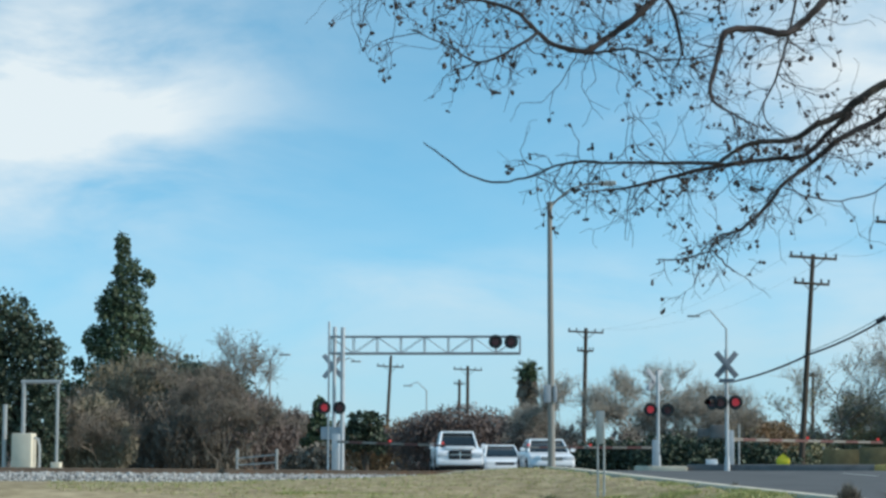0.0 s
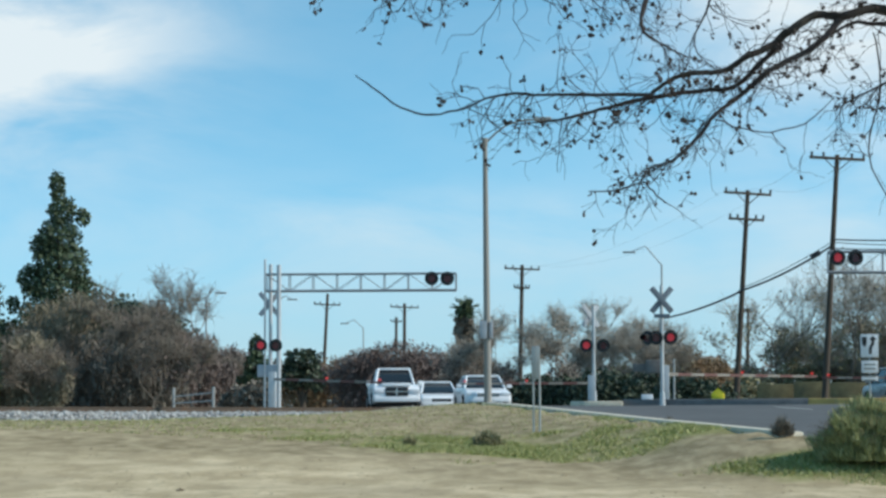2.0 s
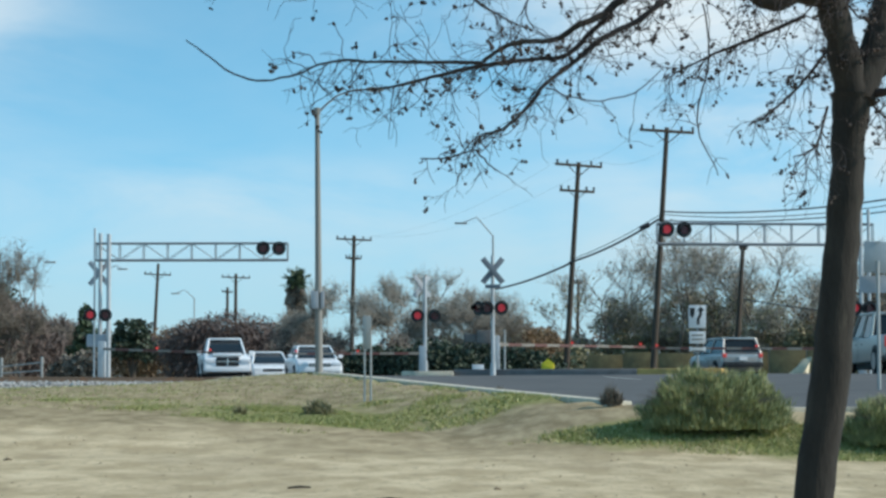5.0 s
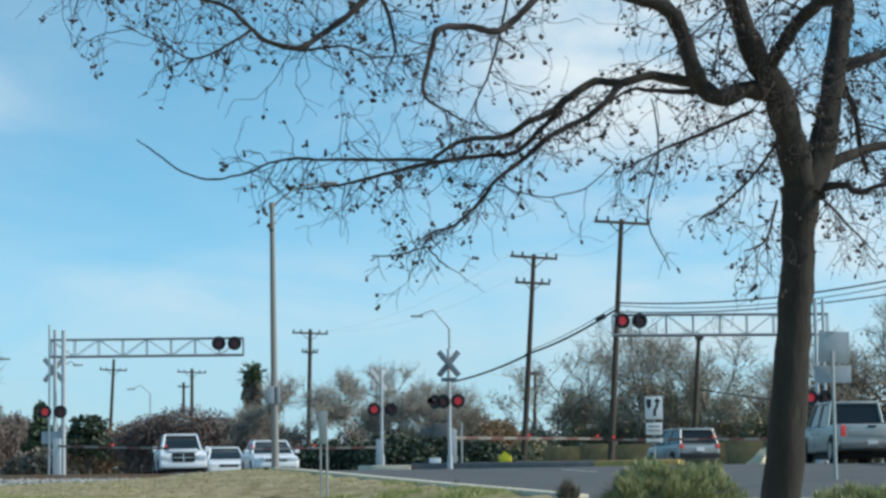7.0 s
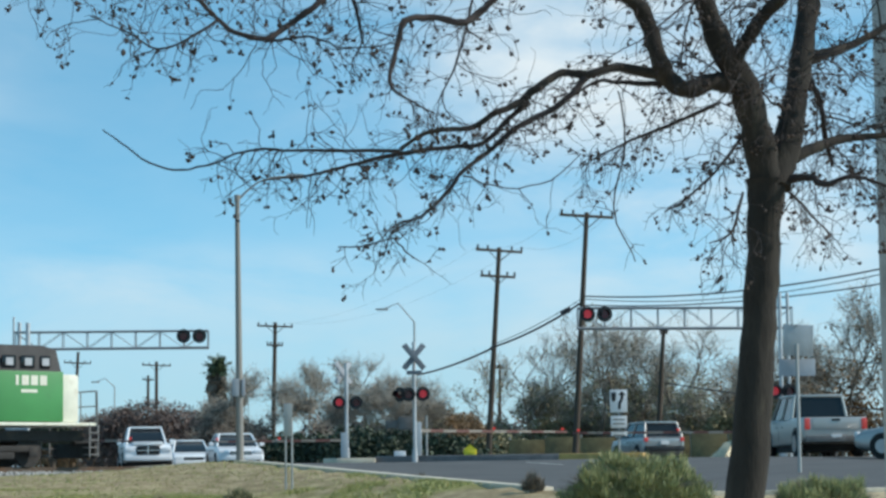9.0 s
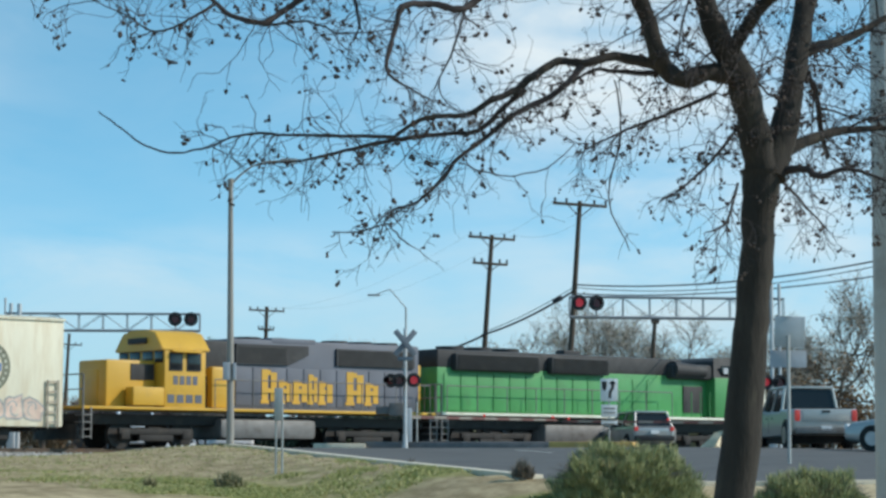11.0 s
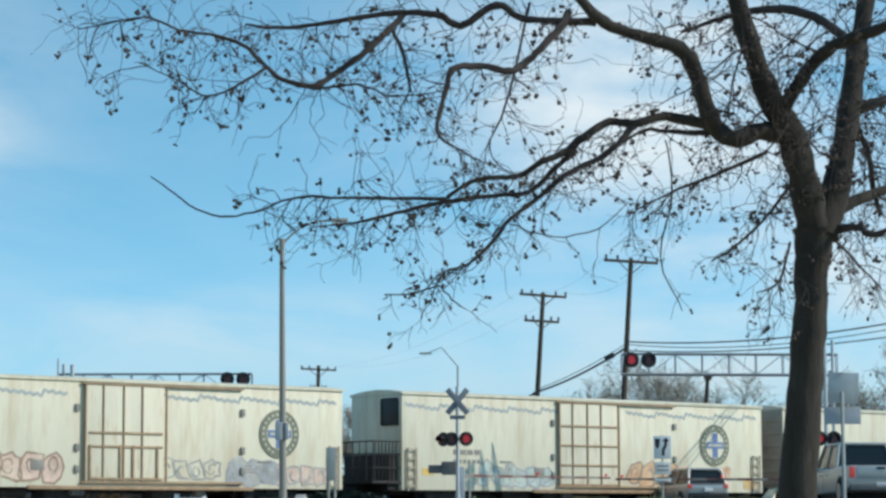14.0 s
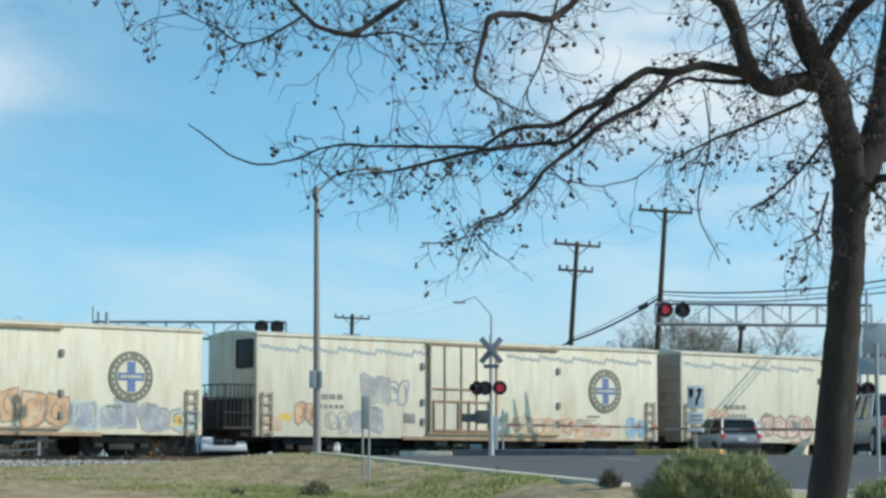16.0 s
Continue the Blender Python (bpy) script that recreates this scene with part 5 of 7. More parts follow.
def build_planting():
    rg = random.Random(3)
    # tall dark conifer and its neighbours beyond the track
    x, y = -39.36, 150.00
    blobs = [(rg.uniform(-0.5, 0.5), 0, h, w, w, hh) for h, w, hh in ((14.0, 0.45, 0.9), (12.6, 0.75, 0.9), (11.0, 1.2, 1.1), (9.6, 1.5, 1.1), (8.0, 1.9, 1.3), (6.4, 2.0, 1.4), (4.6, 2.5, 1.7), (2.8, 2.7, 1.7))]
    blobs += [(-1.0, 0, 10.6, 0.7, 0.7, 0.9), (-1.6, 0, 8.6, 0.8, 0.8, 1.0), (1.1, 0, 8.2, 0.5, 0.6, 0.7), (-3.0, 0, 5.6, 0.7, 0.7, 0.9), (-2.7, 0, 7.2, 0.35, 0.4, 0.6), (1.2, 0, 12.2, 0.4, 0.5, 0.6), (-3.5, 0, 4.2, 1.0, 1.0, 1.6)]
    leafy_tree("conifer", "tall dark green conifer with ragged spire", (x - 0.5, y), 14.5, [(a * 1.15, b, c * 1.13, d * 1.3, e * 1.3, f * 1.1) for a, b, c, d, e, f in blobs], 30000, 0.2, M_CONIFER, 5, 0.3, shell=0.25)
    x, y = -36.0, 112.00
    blobs = [(0, 0, 6.4, 1.4, 1.6, 1.6), (-1.8, 0, 5.6, 1.8, 1.8, 2.2), (1.4, 0, 4.8, 1.4, 1.5, 1.9), (-0.6, 0, 3.0, 2.2, 2.0, 2.2), (1.9, -0.5, 2.4, 1.0, 1.2, 2.0), (-3.6, 0, 5.0, 2.2, 2.2, 3.0), (2.1, 0, 5.6, 0.5, 0.6, 0.5)]
    leafy_tree("broadleaf_tree", "dense dark green evergreen tree beyond the track", (x, y), 7.5, [(a * 1.1 + 0.3, b, c * 1.2, d * 1.15, e, f * 1.2) for a, b, c, d, e, f in blobs], 34000, 0.17, M_DKGREEN, 6, 0.28, shell=0.15)
    for px, top, d, w, m, sd, lab in ((300, 592, 148, 2.6, M_DKGREEN, 31, "dark green round-topped tree behind winter brush"), (350, 612, 146, 2.2, M_DKGREEN, 32, "dark green round-topped tree behind winter brush"), (392, 632, 150, 2.0, M_DKGREEN, 33, "dark green round-topped tree behind winter brush")):
        e, k = W0(px, d), d / 4200
        h = (861 - top) * k - 0.6
        blobs = [(0, 0, h - 1.3, w, w, 1.4), (-1.3, 0, h - 2.6, w, w, 1.8), (1.3, 0, h - 2.6, w, w, 1.8), (0, 0, 1.9, w * 1.1, w, 2.0)]
        leafy_tree("broadleaf_tree", lab, e, h, blobs, 11000, 0.18, m, sd, 0.2, shell=0.2)
    # brown winter brush
    brush = ((140, 728, 118, 1.9, 41), (205, 668, 128, 2.0, 42), (250, 658, 126, 1.9, 43), (310, 715, 124, 2.2, 44), (362, 718, 122, 1.9, 45), (400, 705, 128, 1.6, 40), (170, 722, 116, 1.5, 46), (455, 720, 130, 1.9, 47), (520, 745, 135, 1.5, 52))
    for px, top, d, w, sd in brush:
        e, k = W0(px, d), d / 4200
        h = (861 - top) * k * 1.18
        blobs = [(0, 0, h - w * 0.6, w * 0.8, w, w * 0.7), (-w * 0.6, 0, h * 0.5, w * 0.8, w, h * 0.32), (w * 0.6, 0, h * 0.48, w * 0.8, w, h * 0.32), (0, 0, h * 0.25, w * 1.1, w, h * 0.28)]
        m, lab = {42: (M_BRUSH_TAN, "tan leafless brush in a tangled thicket"), 43: (M_BRUSH_TAN, "tan leafless brush in a tangled thicket"), 46: (M_BRUSH_TAN, "tan leafless brush in a tangled thicket"), 40: (M_BRUSH_RED, "ruddy leafless brush in a tangled thicket"), 47: (M_BRUSH_RED, "ruddy leafless brush in a tangled thicket"), 52: (M_BRUSH_RED, "ruddy leafless brush in a tangled thicket")}.get(sd, (M_BROWN, "leafless grey-brown brush in a tangled thicket"))
        leafy_tree("winter_shrub", lab, e, h, blobs, 12000, 0.42, m, sd, 0.1, "shrub", "winter brush", M_DRY, 0.15, 1.3, 0.07)
        bare_tree("leafless brown brushy tree in a thicket", (e[0] + 0.4, e[1] - 1.2), h * 0.86, 0.55, sd + 100, 1.0, name="brush_tree", trunks=1)
    for px, top, d, sp, sd, lv, m in ((468, 612, 125, 0.34, 61, 0, None), (385, 690, 114, 0.5, 63, 2, M_RUST), (450, 700, 116, 0.5, 64, 2, M_RUST)):
        e, k = W0(px, d), d / 4200
        bare_tree("leafless dark tree with spreading crown", e, (861 - top) * k, sp, sd, 1.2, lv, m, haze=M_DRY)
    x, y = -22.53, 125.00
    leafy_tree("young_conifer", "thin young conifer behind the signal mast", (x, y), 4.6, [(0, 0, 4.2, 0.35, 0.4, 0.7), (0, 0, 3.1, 0.6, 0.6, 0.8), (-0.2, 0, 1.8, 0.9, 0.9, 1.1)], 1300, 0.24, M_CONIFER, 8, 0.1)
    # beyond the crossing
    x, y = -27.27, 170.00
    leafy_tree("broadleaf_tree", "small dark green tree beyond the crossing", (x, y), 5.5, [(0, 0, 4.7, 1.3, 1.2, 0.9), (-0.7, 0, 3.6, 1.1, 1.2, 0.9), (0.9, 0, 3.4, 1.0, 1.2, 0.9)], 2200, 0.28, M_DKGREEN, 9, 0.18)
    for px, top, d, w, m, sd, lab in ((715, 735, 190, 3.4, M_ORANGE, 71, "faded orange-brown tree beyond the crossing"), (640, 742, 190, 2.4, M_ORANGE, 72, "faded orange-brown tree beyond the crossing"), (765, 722, 150, 2.2, M_RUST, 73, "reddish-brown round tree beyond the crossing"), (815, 708, 150, 2.6, M_RUST, 74, "reddish-brown round tree beyond the crossing"),
                                  (870, 722, 152, 2.5, M_RUST, 75, "reddish-brown round tree beyond the crossing"), (920, 742, 150, 1.9, M_RUST, 76, "reddish-brown round tree beyond the crossing"), (960, 740, 150, 1.8, M_RUST, 77, "reddish-brown round tree beyond the crossing"), (1320, 722, 160, 2.6, M_ORANGE, 78, "orange-brown tree beyond the crossing"), (1370, 740, 165, 1.8, M_ORANGE, 79, "orange-brown tree beyond the crossing")):
        e, k = W0(px, d), d / 4200
        h = (861 - top) * k
        blobs = [(0, 0, h - w * 0.45, w * 0.8, w, w * 0.45), (-w * 0.6, 0, h * 0.62, w * 0.75, w, h * 0.26), (w * 0.6, 0, h * 0.6, w * 0.75, w, h * 0.26), (0, 0, h * 0.32, w * 1.1, w, h * 0.26)]
        leafy_tree("autumn_tree", lab, e, h, blobs, 11000, 0.3, m, sd, 0.16, group="autumn trees", shell=0.2, up=0.6, thin=0.12)
    for px, top, d, sp, sd, lv, m in ((1000, 680, 132, 0.5, 81, 2, M_RUST), (1040, 700, 134, 0.5, 82, 1, M_RUST), (975, 722, 138, 0.5, 83, 1, M_RUST), (1130, 652, 140, 0.55, 84, 0, None), (1180, 650, 142, 0.55, 85, 0, None), (1225, 648, 138, 0.55, 86, 0, None), (1262, 700, 140, 0.55, 87, 1, M_OLIVE)):
        e, k = W0(px, d), d / 4200
        bare_tree("leafless grey-brown tree beyond the crossing", e, (861 - top) * k, sp, sd, 1.2, lv, m)
    # trees behind the near cantilever
    for px, top, d, sp, sd, lv, m in ((1485, 650, 142, 0.5, 91, 1, M_OLIVE), (1525, 585, 140, 0.5, 92, 1, M_OLIVE), (1590, 600, 136, 0.5, 93, 1, M_OLIVE), (1655, 585, 140, 0.5, 94, 2, M_OLIVE), (1715, 610, 138, 0.5, 95, 1, M_OLIVE), (1785, 595, 134, 0.5, 96, 1, M_OLIVE), (1860, 640, 138, 0.5, 97, 1, M_OLIVE), (1925, 650, 130, 0.5, 98, 1, M_ORANGE), (2010, 590, 120, 0.45, 99, 2, M_ORANGE), (2065, 530, 125, 0.45, 90, 3, M_ORANGE)):
        e, k = W0(px, d), d / 4200
        bare_tree("half-bare olive-tinged tree behind the cantilever", e, (861 - top) * k, sp, sd, 1.0, lv, m, trunks=3)
    # hedges and shrubs at the far side
    for px, top, d, w, m, sd in ((1060, 775, 112, 1.3, M_DKGREEN, 101), (1110, 780, 112, 1.4, M_DKGREEN, 102), (1165, 768, 111, 1.6, M_DKGREEN, 103), (1205, 772, 112, 1.3, M_DKGREEN, 104), (1255, 770, 114, 1.5, M_DKGREEN, 105), (1320, 782, 110, 1.3, M_DKGREEN, 106), (1365, 792, 112, 1.2, M_DKGREEN, 107), (1030, 790, 112, 1.1, M_DKGREEN, 108), (1440, 775, 128, 1.6, M_OLIVE, 109), (1520, 748, 139, 2.0, M_OLIVE, 110), (1590, 738, 138, 2.1, M_OLIVE, 111), (1660, 745, 140, 2.1, M_OLIVE, 112), (1735, 735, 138, 2.1, M_OLIVE, 113), (1810, 728, 138, 2.2, M_OLIVE, 117), (1890, 720, 132, 2.2, M_OLIVE, 114), (1970, 700, 126, 2.2, M_OLIVE, 118), (2050, 690, 126, 2.4, M_ORANGE, 119), (570, 785, 104, 0.9, M_BROWN, 115), (540, 790, 106, 0.9, M_BROWN, 116)):
        e, k = W0(px, d), d / 4200
        h = (861 - top) * k - 0.1
        blobs = [(0, 0, h * 0.55, w * 0.8, w * 0.7, h * 0.45), (-w * 0.6, 0, h * 0.42, w * 0.6, w * 0.6, h * 0.38), (w * 0.6, 0, h * 0.42, w * 0.6, w * 0.6, h * 0.38)]
        leafy_tree("hedge_shrub", "dark evergreen shrub beyond the crossing" if m is M_DKGREEN else "dry olive-brown shrub beyond the crossing", e, h, blobs, 3200 if h < 2.9 else 7000, 0.16, m, sd, 0.06, "shrub", "far shrubs", shell=0.15)


build_planting()


def build_palm():
    t = thing("palm_tree", "fan palm with shaggy brown skirt, far off", "tree")
    x, y = -18.21, 200.00
    z = ground_z(x, y)
    top = 8.90
    bm = B()
    tube(bm, [(x, y, z - 0.2, 0.35), (x, y, top - 2.5, 0.4), (x, y, top, 0.35)], 8)
    part("trunk", bm, M_DRY, t)
    rg = random.Random(17)
    V, F = leaf_cloud([(x, y, top - 1.6, 0.85, 0.85, 1.6)], 900, 0.4, rg, 0.5)
    CV, CF = leaf_cloud([(x, y, top + 0.1, 0.8, 0.8, 0.7)], 380, 0.36, rg, 0.2)
    ob = new("frond_crown", mesh_from("frond_crown", CV, CF, M_CONIFER))
    ob.parent = t
    ob = new("dead_frond_skirt", mesh_from("skirt", V, F, M_BROWN))
    ob.parent = t
    for k in range(34):
        a, el = rg.uniform(0, math.tau), rg.uniform(-0.4, 1.4)
        d = Vector((math.cos(a) * math.cos(el), math.sin(a) * math.cos(el), math.sin(el)))
        V, F = [], []
        c = Vector((x, y, top))
        tip = c + d * 1.0
        s = d.cross(Vector((0, 0, 1)) if abs(d.z) < 0.9 else Vector((1, 0, 0))).normalized()
        for j in range(9):
            q = s * math.sin((j - 4) * 0.3) + d * math.cos((j - 4) * 0.3)
            e = tip + q * 0.62 - Vector((0, 0, 0.12 * abs(j - 4) * 0.4))
            i = len(V)
            V += [tip, tip + q * 0.3 + d.cross(q).normalized() * 0.02 + s * 0.05, e, tip + q * 0.3 - s * 0.05]
            F.append((i, i + 1, i + 2, i + 3))
        twig_tube(V, F, [c, c + d * 0.5, tip], 0.03, 0.02)
        ob = new("frond", mesh_from("frond", V, F, M_CONIFER))
        ob.parent = t


build_palm()


def build_far_woods():
    """A belt of distant trees closing the view, with haze put into its leaf colours."""
    rg = random.Random(29)
    blobs = []
    for k in range(64):
        a = radians(-24 + 46 * k / 63)
        d = rg.uniform(235, 300)
        h = 7.4 + 1.8 * noise.noise((k * 0.33, 1, 0)) + rg.uniform(-0.6, 0.6)
        blobs.append((math.tan(a) * d, d, h * 0.4 - 0.8, 3.4, 2.5, h * 0.62))
    V, F = leaf_cloud(blobs, 90000, 0.42, rg, 0.2)
    tagged(new("far_woods", mesh_from("far_woods", V, F, M_FARWOOD)), "hazy grey-brown belt of distant trees", "woods", kind="stuff")


build_far_woods()


# ---- shrubs, grass and litter on the verge ----
def sage_bush(x, y, w, d, h, n, seed, label, material=M_SAGE, size=0.06):
    rg = random.Random(seed)
    t = thing("sage_bush", label, "bush", group="verge shrubs")
    z = ground_z(x, y)
    V, F = [], []
    for k in range(min(600, int(n / 40))):
        a, r = rg.uniform(0, math.tau), rg.random() ** 0.5
        e = Vector((x + math.cos(a) * r * w * 0.46, y + math.sin(a) * r * d * 0.46, z + h * rg.uniform(0.55, 0.98) * (1 - 0.5 * r * r)))
        b = Vector((x + rg.uniform(-0.15, 0.15) * w, y, z - 0.03))
        twig_tube(V, F, [b, b.lerp(e, 0.5) + Vector((0, 0, 0.1 * h)), e], 0.008, 0.003)
    ob = new("stem_tangle", mesh_from("stems", V, F, M_DRY))
    ob.parent = t
    V, F = [], []
    plume = size > 0.045 and 1.6 or 3.4
    for k in range(n):
        a, el = rg.uniform(0, math.tau), math.asin(rg.uniform(-0.05, 1))
        dv = Vector((math.cos(a) * math.cos(el), math.sin(a) * math.cos(el), math.sin(el)))
        lump = 0.84 + 0.3 * noise.noise((dv.x * 2.6 + x, dv.y * 2.6, dv.z * 2.6)) + 0.14 * noise.noise((dv.x * 8, dv.y * 8 + y, dv.z * 8))
        r = rg.uniform(0.3, 1.0) ** 0.5 * lump
        p = Vector((x + dv.x * w * 0.5 * r, y + dv.y * d * 0.5 * r, z + h * 0.02 + dv.z * h * r * 0.93))
        s = size * rg.uniform(0.5, 1.5)
        g = (dv * 0.55 + Vector((rg.gauss(0, 0.3), rg.gauss(0, 0.3), 1.0 + rg.gauss(0, 0.3)))).normalized() * s * plume
        c = g.cross(Vector((rg.gauss(0, 1), rg.gauss(0, 1), rg.gauss(0, 1)))).normalized() * s * 0.26
        i = len(V)
        V += [p - c, p + c, p + g]
        F.append((i, i + 1, i + 2))
    ob = new("foliage", mesh_from("foliage", V, F, material))
    ob.parent = t
    return t


def build_verge_plants():
    x, y = 3.79, 45.00
    sage_bush(x, y, 3.3, 2.3, 1.22, 60000, 1, "large rounded sage-green bush on the sand", size=0.036)
    x, y = 7.19, 44.00
    sage_bush(x, y, 2.619, 2.0, 1.02, 38000, 2, "wide sage-green bush behind the tree", size=0.036)
    x, y = -4.30, 53.00
    sage_bush(x, y, 0.808, 0.7, 0.40, 1100, 3, "small olive-green shrub in the grass", M_OLIVE, 0.05)
    x, y = 2.01, 48.00
    sage_bush(x, y, 0.503, 0.45, 0.36, 600, 4, "small grey-brown shrub beside the kerb", M_BROWN, 0.04)
    x, y = -0.26, 57.00
    sage_bush(x, y, 0.326, 0.3, 0.22, 260, 5, "tiny brown weed beside the kerb", M_BROWN, 0.04)
    x, y = -5.94, 52.00
    sage_bush(x, y, 0.347, 0.3, 0.14, 200, 6, "tiny dark weed on the sand", M_OLIVE, 0.04)
    x, y = 6.70, 79.50
    sage_bush(x, y, 0.5, 0.4, 0.5, 600, 7, "small green weed at the island nose", M_OLIVE, 0.05)
    for px, h, sd in (((-4.51, 19.20, -1.97), 0.34, 71), ((-1.39, 18.60, -2.02), 0.2, 72), ((0.20, 18.50, -2.01), 0.16, 73), ((-0.24, 18.70, -1.98), 0.12, 74)):
        sage_bush(px[0], px[1], h * 0.7, h * 0.6, h, 70, sd, "dry brown weed standing on the sand", M_BROWN, 0.022)
    mx, my = -3.51, 18.35
    bm = B()
    bmesh.ops.create_icosphere(bm, subdivisions=4, radius=1)
    for v in bm.verts:
        q = 1 + 0.3 * noise.noise(v.co * 2.3) + 0.16 * noise.noise(v.co * 6) + 0.08 * noise.noise(v.co * 14)
        v.co = Vector((v.co.x * 0.52 * q, v.co.y * 0.3 * q, v.co.z * 0.13 * q))
    single("soil_heap", bm, M_SOIL, "small dark heap of dug soil on sand", "soil heap", pose(mx, my, ground_z(mx, my) - 0.01, 0, 0, 4))
    # grass blades over the verge, thick in the green patches, thin on the straw
    rg = random.Random(11)
    V, F = [], []
    made = 0
    while made < 20000:
        y = rg.uniform(41, 74)
        x = rg.uniform(-0.30, 0.20) * y
        if kerb_side(x, y) > -0.3 or u_of(x, y) < 7:
            continue
        lush = sum(w * math.exp(-((x - a) / rx) ** 2 - ((y - b) / ry) ** 2) for a, b, rx, ry, w in GRASS_PATCHES)
        lush += 0.55 * noise.noise((x * 0.8, y * 0.5, 4))
        if rg.random() > (lush - 0.42) * 1.1 and (y < 52 or rg.random() > 0.03):
            continue
        made += 1
        z = ground_z(x, y)
        for k in range(3):
            h = rg.uniform(0.02, 0.05) * (1.7 if lush > 0.6 else 1)
            a = rg.uniform(0, math.tau)
            i = len(V)
            px, py = x + rg.gauss(0, 0.06), y + rg.gauss(0, 0.06)
            V += [(px - 0.014 * math.cos(a), py - 0.014 * math.sin(a), z - 0.01), (px + 0.014 * math.cos(a), py + 0.014 * math.sin(a), z - 0.01), (px + rg.gauss(0, 0.05), py + rg.gauss(0, 0.05), z + h)]
            F.append((i, i + 1, i + 2))
    tagged(new("grass", mesh_from("grass", V, F, M_GRASS)), "short patchy green and straw-coloured grass", "grass", kind="stuff")
    # clods and stones on the sand
    V, F = [], []
    for k in range(900):
        y = rg.uniform(20, 64)
        x = rg.uniform(-0.28, 0.2) * y
        if kerb_side(x, y) > -0.3:
            continue
        z, r = ground_z(x, y), rg.uniform(0.006, 0.02) * (2.6 if rg.random() < 0.02 else 1)
        i = len(V)
        for dx, dy, dz in ((1, 0, 0), (-1, 0, 0), (0, 1, 0), (0, -1, 0), (0, 0, 1), (0, 0, -1)):
            V.append((x + dx * r * rg.uniform(0.7, 1.8), y + dy * r, z + dz * r * rg.uniform(0.4, 0.9)))
        for a, b in ((0, 2), (2, 1), (1, 3), (3, 0)):
            F += [(i + a, i + b, i + 4), (i + b, i + a, i + 5)]
    tagged(new("clods", mesh_from("clods", V, F, M_CLOD)), "scattered dark clods and pebbles on sand", "gravel", kind="stuff")
    for px, L, yaw in (((-2.67, 24.50, -1.96), 0.36, 8), ((-1.48, 29.00, -1.91), 0.34, -12), ((-2.76, 31.00, -1.85), 0.3, 4)):
        bm = B()
        z = ground_z(px[0], px[1])
        tube(bm, [(-L / 2, 0, 0, 0.012), (0, 0.02, 0.014, 0.016), (L / 2, 0, 0.004, 0.01)], 6)
        single("fallen_stick", bm, M_BARK, "short broken dark stick lying on sand", "stick", pose(px[0], px[1], z + 0.012, 0, 0, yaw), "fallen sticks")


build_verge_plants()


# ---- vehicles ----
def body_prism(bm, poly, half, taper=None):
    """A side outline (y, z) drawn out across the width; taper(z) narrows it upwards."""
    a = [bm.verts.new((-half * (taper(z) if taper else 1), y, z)) for y, z in poly]
    b = [bm.verts.new((half * (taper(z) if taper else 1), y, z)) for y, z in poly]
    n = len(poly)
    bm.faces.new(a)
    bm.faces.new(b[::-1])
    for i in range(n):
        bm.faces.new((a[i], b[i], b[(i + 1) % n], a[(i + 1) % n]))
    bmesh.ops.recalc_face_normals(bm, faces=bm.faces)
    return bm


def wheel(parent, x, y, r, w, side):
    bm = B()
    rod(bm, (x - w / 2, y, r), (x + w / 2, y, r), r, seg=24)
    bmesh.ops.bevel(bm, geom=[e for e in bm.edges if abs(e.verts[0].co.x - e.verts[1].co.x) < 1e-5], offset=0.03, segments=2, affect="EDGES")
    t = part("wheel", bm, M_TYRE, parent, "black tyre")
    bm = B()
    disc(bm, (x + side * w * 0.46, y, r), (1, 0, 0), r * 0.62, 0.05, 20)
    rim = part("rim", bm, M_RIM, t)


